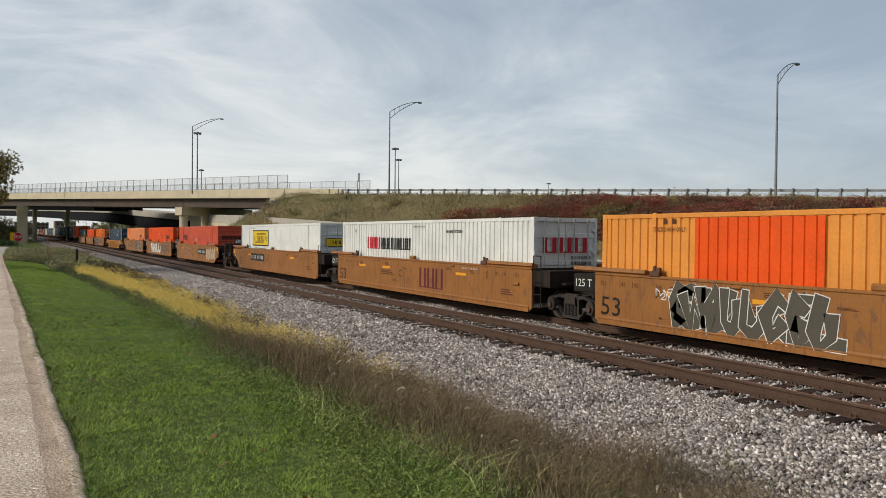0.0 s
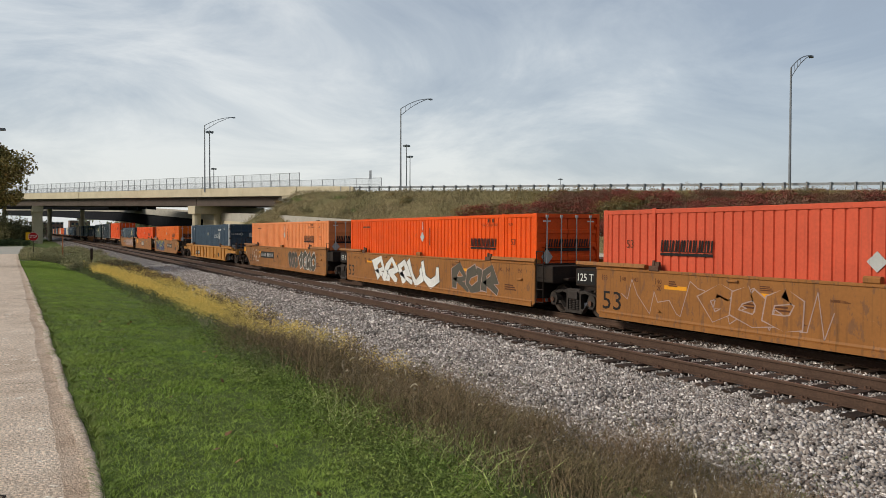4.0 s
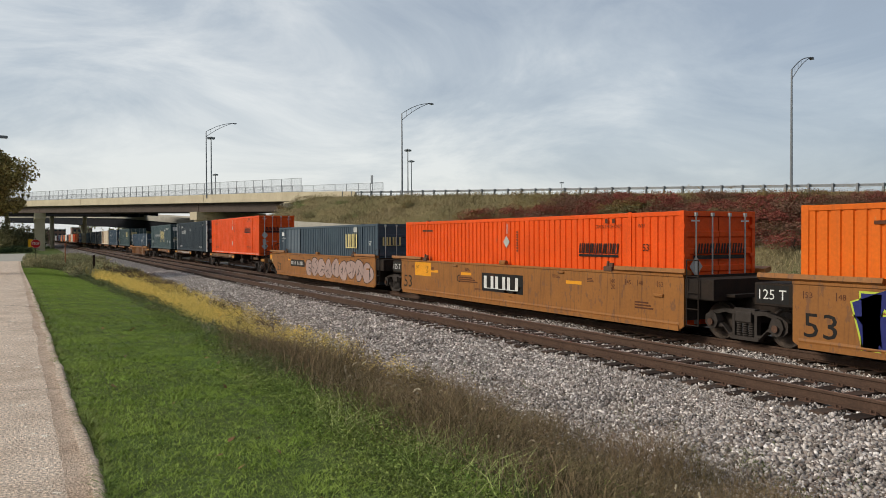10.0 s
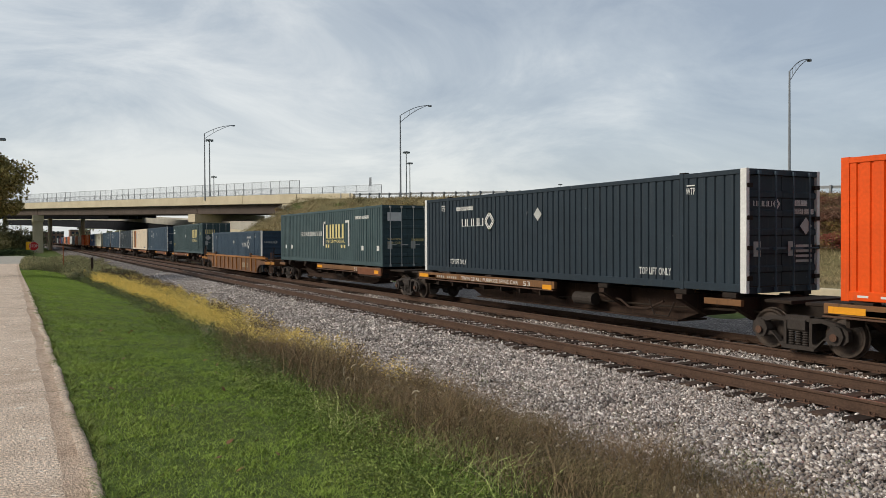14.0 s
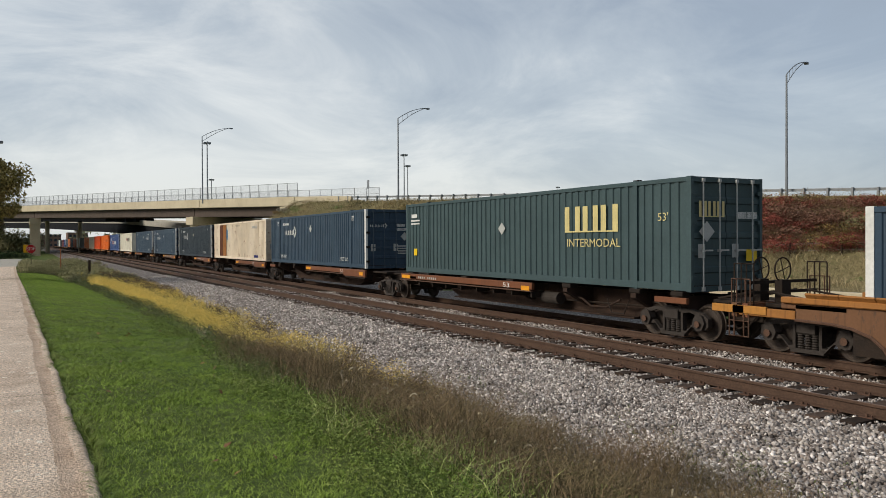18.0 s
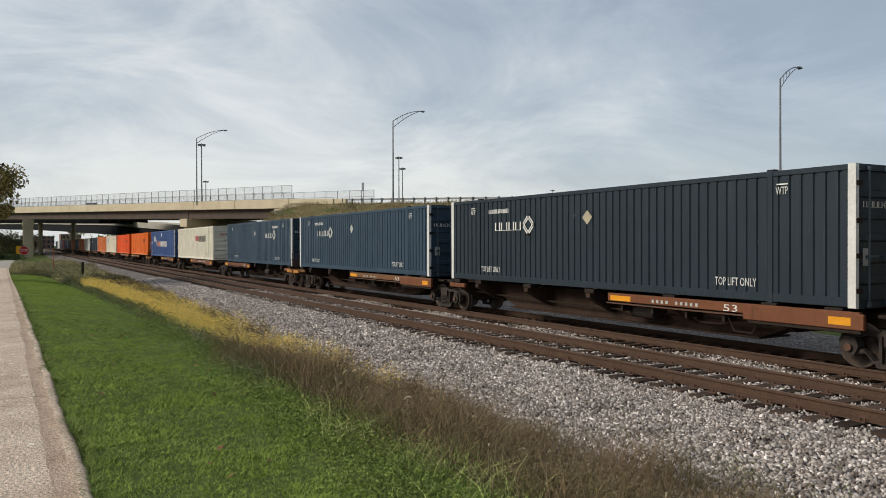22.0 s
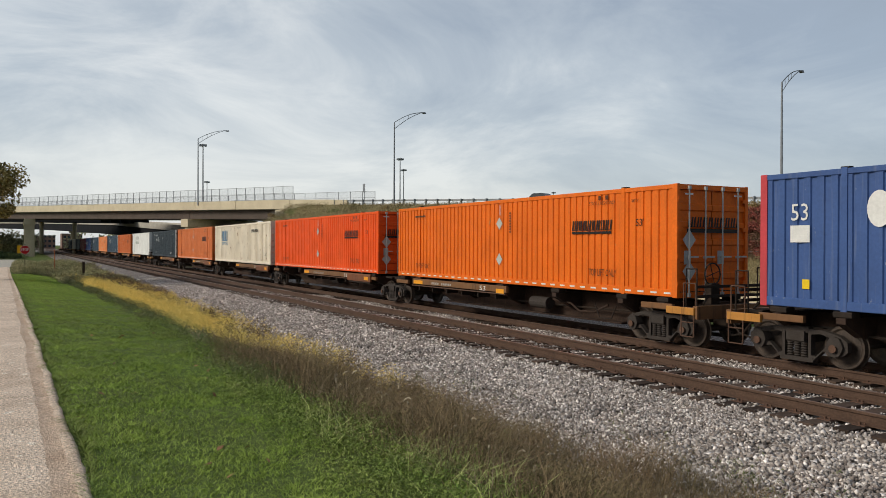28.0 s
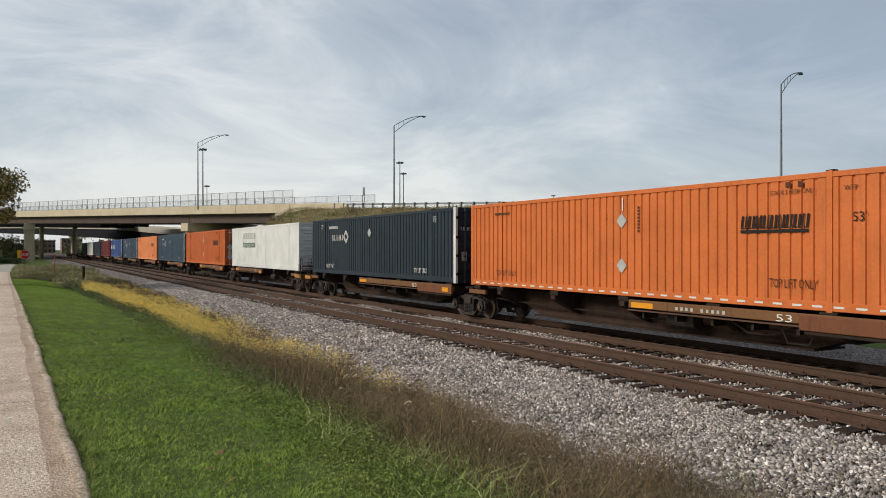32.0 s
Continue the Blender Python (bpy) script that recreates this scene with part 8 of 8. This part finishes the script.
def shrub(px, py, scale, mat, label, sink=0.15, broad=1.0):
    k = rs.randrange(6)
    s = thing("shrub", label, "shrub", "shrubs on the embankment", Matrix.Translation((px, py, float(ground_z(px, py)) - sink)) @ Matrix.Rotation(rs.uniform(0, 6.28), 4, "Z") @ Matrix.Diagonal((scale * broad, scale * broad, scale * rs.uniform(0.75, 1.1), 1)))
    part("foliage", SHRUBS[k][0], mat, s)
    part("stem", SHRUBS[k][1], M_BARK, s)


LOOKS = ((M_LEAFRED, "deep red autumn shrub on the embankment"), (M_LEAFMAROON, "maroon-brown autumn shrub on the embankment"), (M_LEAFOCHRE, "ochre autumn shrub on the embankment"), (M_LEAFOLIVE, "olive green shrub on the embankment"))
for i in range(250):
    a = rs.uniform(-6, 55)
    d = 68.3 - 7.9 * rs.random() ** 1.1
    if a > 44 and (d > 64.5 or rs.random() < 0.5):
        continue
    px, py, _ = on_highway(a, d, 0)
    roll = 0.62 * rs.random() + 0.22 + 0.30 * math.sin(a * 0.55 + d * 0.5)
    mat, label = LOOKS[1] if roll < 0.36 else LOOKS[0] if roll < 0.76 else LOOKS[2] if roll < 0.98 else LOOKS[3]
    room = float(road_z(a)) + 0.40 - float(ground_z(px, py))
    shrub(px, py, min(rs.uniform(0.60, 1.0), room / 2.1), mat, label, broad=1.6)
for i in range(16):
    a, d = rs.uniform(64, 90), rs.uniform(58, 69)
    px, py, _ = on_highway(a, d, 0)
    shrub(px, py, rs.uniform(0.35, 0.7), M_LEAFOLIVE if rs.random() < 0.7 else M_LEAFOCHRE, "low olive bush on the grassy bank")
for a, d, s in ((31.5, 62.5, 0.9), (29.5, 63.0, 0.8), (88.5, 66.5, 0.6)):
    px, py, _ = on_highway(a, d, 0)
    shrub(px, py, s, M_LEAFPALE, "pale grey seeding shrub on the embankment")
for i in range(30):
    px, py = rs.uniform(-62, 12), rs.uniform(28, 46)
    shrub(px, py, rs.uniform(0.3, 0.6), M_LEAFOLIVE if rs.random() < 0.6 else M_LEAFPALE, "low weedy bush on the flat behind the train")

a, d = -8 + 58 * rng.random(5200), 60.4 + 8.1 * rng.random(5200)
x, y = d * NX + a * AX, d * NY + a * AY
k = (a < 44) | (d < 64)
x, y, d = x[k], y[k], d[k]
leafy("thicket", x, y, (0.4 + 0.6 * rng.random(len(x))) * np.where(d > 67, 0.6, 1.0), 0.35 + 0.25 * rng.random(len(x)), 30, 0.042, 0.22, M_LEAFMAROON, "twiggy red-brown thicket between the shrubs")
a, d = 38 + 54 * rng.random(5200), 50 + 19 * rng.random(5200)
x, y = d * NX + a * AX, d * NY + a * AY
leafy("bank_weeds", x, y, 0.22 + 0.40 * rng.random(len(x)), 0.35 + 0.3 * rng.random(len(x)), 18, 0.034, 0.16, M_BANK, "dry tan weeds on the grassy bank")
a, d = -8 + 58 * rng.random(1500), 60.4 + 8.1 * rng.random(1500)
x, y = d * NX + a * AX, d * NY + a * AY
leafy("ochre_thicket", x, y, 0.5 + 0.7 * rng.random(len(x)), 0.35 + 0.25 * rng.random(len(x)), 22, 0.040, 0.22, M_LEAFOCHRE, "ochre twigs among the red shrubs")
# the old wire fence at the foot of the shrubs
wire_fence = thing("wire_fence", "old wire fence on thin dark posts below the shrubs", "fence")
for a in np.arange(-6, 62, 3.5):
    x, y, _ = on_highway(a, 60.1, 0)
    z = float(ground_z(x, y))
    part("post", Shape().box(x - 0.05, x + 0.05, y - 0.05, y + 0.05, z - 0.3, z + 1.15), M_TIE, wire_fence)
for h in (0.45, 0.95):
    part("wire", Shape().pipe([on_highway(a, 60.1, float(ground_z(*on_highway(a, 60.1, 0)[:2])) + h) for a in np.arange(-6, 62, 3.5)], 0.006, 4), M_MAST, wire_fence)
# rough grass on the bank and behind the train
a, d = -25 + 125 * rng.random(76000), 50 + 19.3 * rng.random(76000)
x, y = d * NX + a * AX, d * NY + a * AY
k = y > 27
x, y = x[k], y[k]
blades("bank_grass", x, y, (0.22 + 0.35 * rng.random(len(x))) * np.clip(0.9 + 0.4 * wobble(x, y, 0.25), 0.4, 1.4), 0.065, 0.3 + 0.7 * rng.random(len(x)), M_BANK, "rough tan and green grass on the embankment", category="grass", bent=False)
x, y = scatter(42000, -95, 18, 24.2, 50, 0.8)
k = (np.abs(y - 26.2) > 0.3) & ~((x < -44) & (np.abs(y - 34.5) < 5.5))
x, y = x[k], y[k]
blades("meadow_grass", x, y, (0.30 + 0.45 * rng.random(len(x))) * np.clip(0.9 + 0.4 * wobble(x, y, 0.4), 0.4, 1.4) * np.where(y < 26, 0.45, 1.0), 0.03, 0.3 + 0.7 * rng.random(len(x)), M_BANK, "unmown tan and green grass behind the train", category="grass", bent=False)

# the tree beside the street
tree = thing("tree", "broad roadside tree with dull olive-brown autumn leaves", "tree", m=pose(-58, -4.0, float(ground_z(-58, -4.0)) + 0.1))
part("trunk", Shape().rod((0, 0, -1.2), (0.1, 0.1, 4.0), 0.30, 12, 0.22).rod((0.1, 0.1, 3.9), (0.3, 0.2, 7.0), 0.22, 10, 0.10), M_BARK, tree)
limbs = random.Random(6)
for i in range(10):
    q, z0, l = i * 0.67 + limbs.uniform(-0.2, 0.2), limbs.uniform(3.4, 5.2), limbs.uniform(2.2, 3.6)
    p = [(0.15, 0.1, z0), (math.cos(q) * l * 0.5, math.sin(q) * l * 0.5, z0 + 0.9), (math.cos(q) * l, math.sin(q) * l, z0 + limbs.uniform(1.0, 2.6))]
    part("limb", Shape().rod(p[0], p[1], 0.11, 8, 0.07).rod(p[1], p[2], 0.07, 7, 0.025), M_BARK, tree)
crown_v, crown_f = [], []
for i in range(66):
    q, rr = limbs.uniform(0, 6.28), 2.75 * math.sqrt(limbs.random())
    z = limbs.uniform(3.9, 8.2)
    rr *= 1.08 - 0.55 * max(0, (z - 5.2) / 3.0) ** 1.3
    V, F = clump(1800, 1.5, 1.5, 1.15, 0.095, 200 + i, 0.6)
    crown_f.append(F + 4 * sum(len(f) for f in crown_f))
    crown_v.append(V + np.array([math.cos(q) * rr, math.sin(q) * rr, z - 0.6]))
crown = bulk("crown", np.concatenate(crown_v), np.concatenate(crown_f), M_TREELEAF, kind="")
crown.parent = tree
# bushes round the stop sign and woods beyond the bridges
for px, py, s, mat in ((-77, 1.3, 0.62, M_FARWEED), (-76, 2.4, 0.6, M_FARWEED), (-81, 0.1, 0.55, M_LEAFOLIVE), (-73, 3.2, 0.45, M_FARWEED), (-82, 2.4, 0.8, M_LEAFOLIVE), (-84, 3.9, 0.75, M_FARWEED), (-88, 5.4, 0.65, M_LEAFOLIVE), (-70, 4.2, 0.35, M_FARWEED), (-92, 3.0, 0.6, M_LEAFPALE), (-100, 7.2, 0.7, M_LEAFOLIVE)):
    shrub(px, py, s, mat, "weedy bush beside the street corner", 0.25)
wood_v, wood_f = [], []
for i in range(40):
    V, F = clump(420, 4.5, 4.5, 3.6, 0.35, 700 + i, 0.5)
    wood_f.append(F + 4 * sum(len(f) for f in wood_f))
    wood_v.append(V + np.array([limbs.uniform(-330, -260), limbs.uniform(-45, 2), -0.3]))
for i in range(46):
    V, F = clump(520, 4.0, 4.0, 2.2 + 1.6 * (i % 3), 0.30, 900 + i, 0.6)
    wood_f.append(F + 4 * sum(len(f) for f in wood_f))
    wood_v.append(V + np.array([limbs.uniform(-330, -250), limbs.uniform(-62, 5), -1.0]))
for i in range(60):
    V, F = clump(260, 6, 6, 5.5, 0.75, 400 + i, 0.5)
    px, py = limbs.uniform(-560, -330), limbs.uniform(-90, 70)
    if 2 < py < 26:
        py += 45
    wood_f.append(F + 4 * sum(len(f) for f in wood_f))
    wood_v.append(V + np.array([px, py, -0.5]))
for i in range(9):
    shrub(-151 - 0.5 * i, -8.0 + 1.0 * i, 0.95, M_HEDGE, "dark clipped hedge bush beyond the street", 0.3, 1.2)
bulk("far_woods", np.concatenate(wood_v), np.concatenate(wood_f), M_WOODS, "autumn woods far behind the bridges", "stuff", "trees")

# ---- traffic ----
TRAFFIC = []
M_CARPAINT = paint("dark_car_paint", (0.03, 0.045, 0.06), rough=0.3, streak=0.05)


def sedan(label):
    c = thing("car", label, "car")
    part("body", Shape().prism_y([(-2.2, 0.3), (2.2, 0.3), (2.25, 0.62), (1.9, 0.82), (1.0, 0.92), (-1.9, 0.95), (-2.25, 0.75)], -0.88, 0.88), M_CARPAINT, c)
    part("cabin", Shape().prism_y([(-1.75, 0.94), (1.05, 0.90), (0.35, 1.42), (-1.1, 1.44)], -0.76, 0.76), M_PANE, c)
    part("roof", Shape().prism_y([(-1.12, 1.43), (0.36, 1.41), (0.25, 1.47), (-1.0, 1.49)], -0.72, 0.72), M_CARPAINT, c)
    for x in (-1.35, 1.35):
        for y in (-0.80, 0.80):
            part("wheel", Shape().rod((x, y - 0.1, 0.32), (x, y + 0.1, 0.32), 0.32, 14), M_DARK, c)
    return c


TRAFFIC.append((sedan("dark blue sedan driving along the highway"), 74.5, 59.0, 19.0, 27.5))

motions()
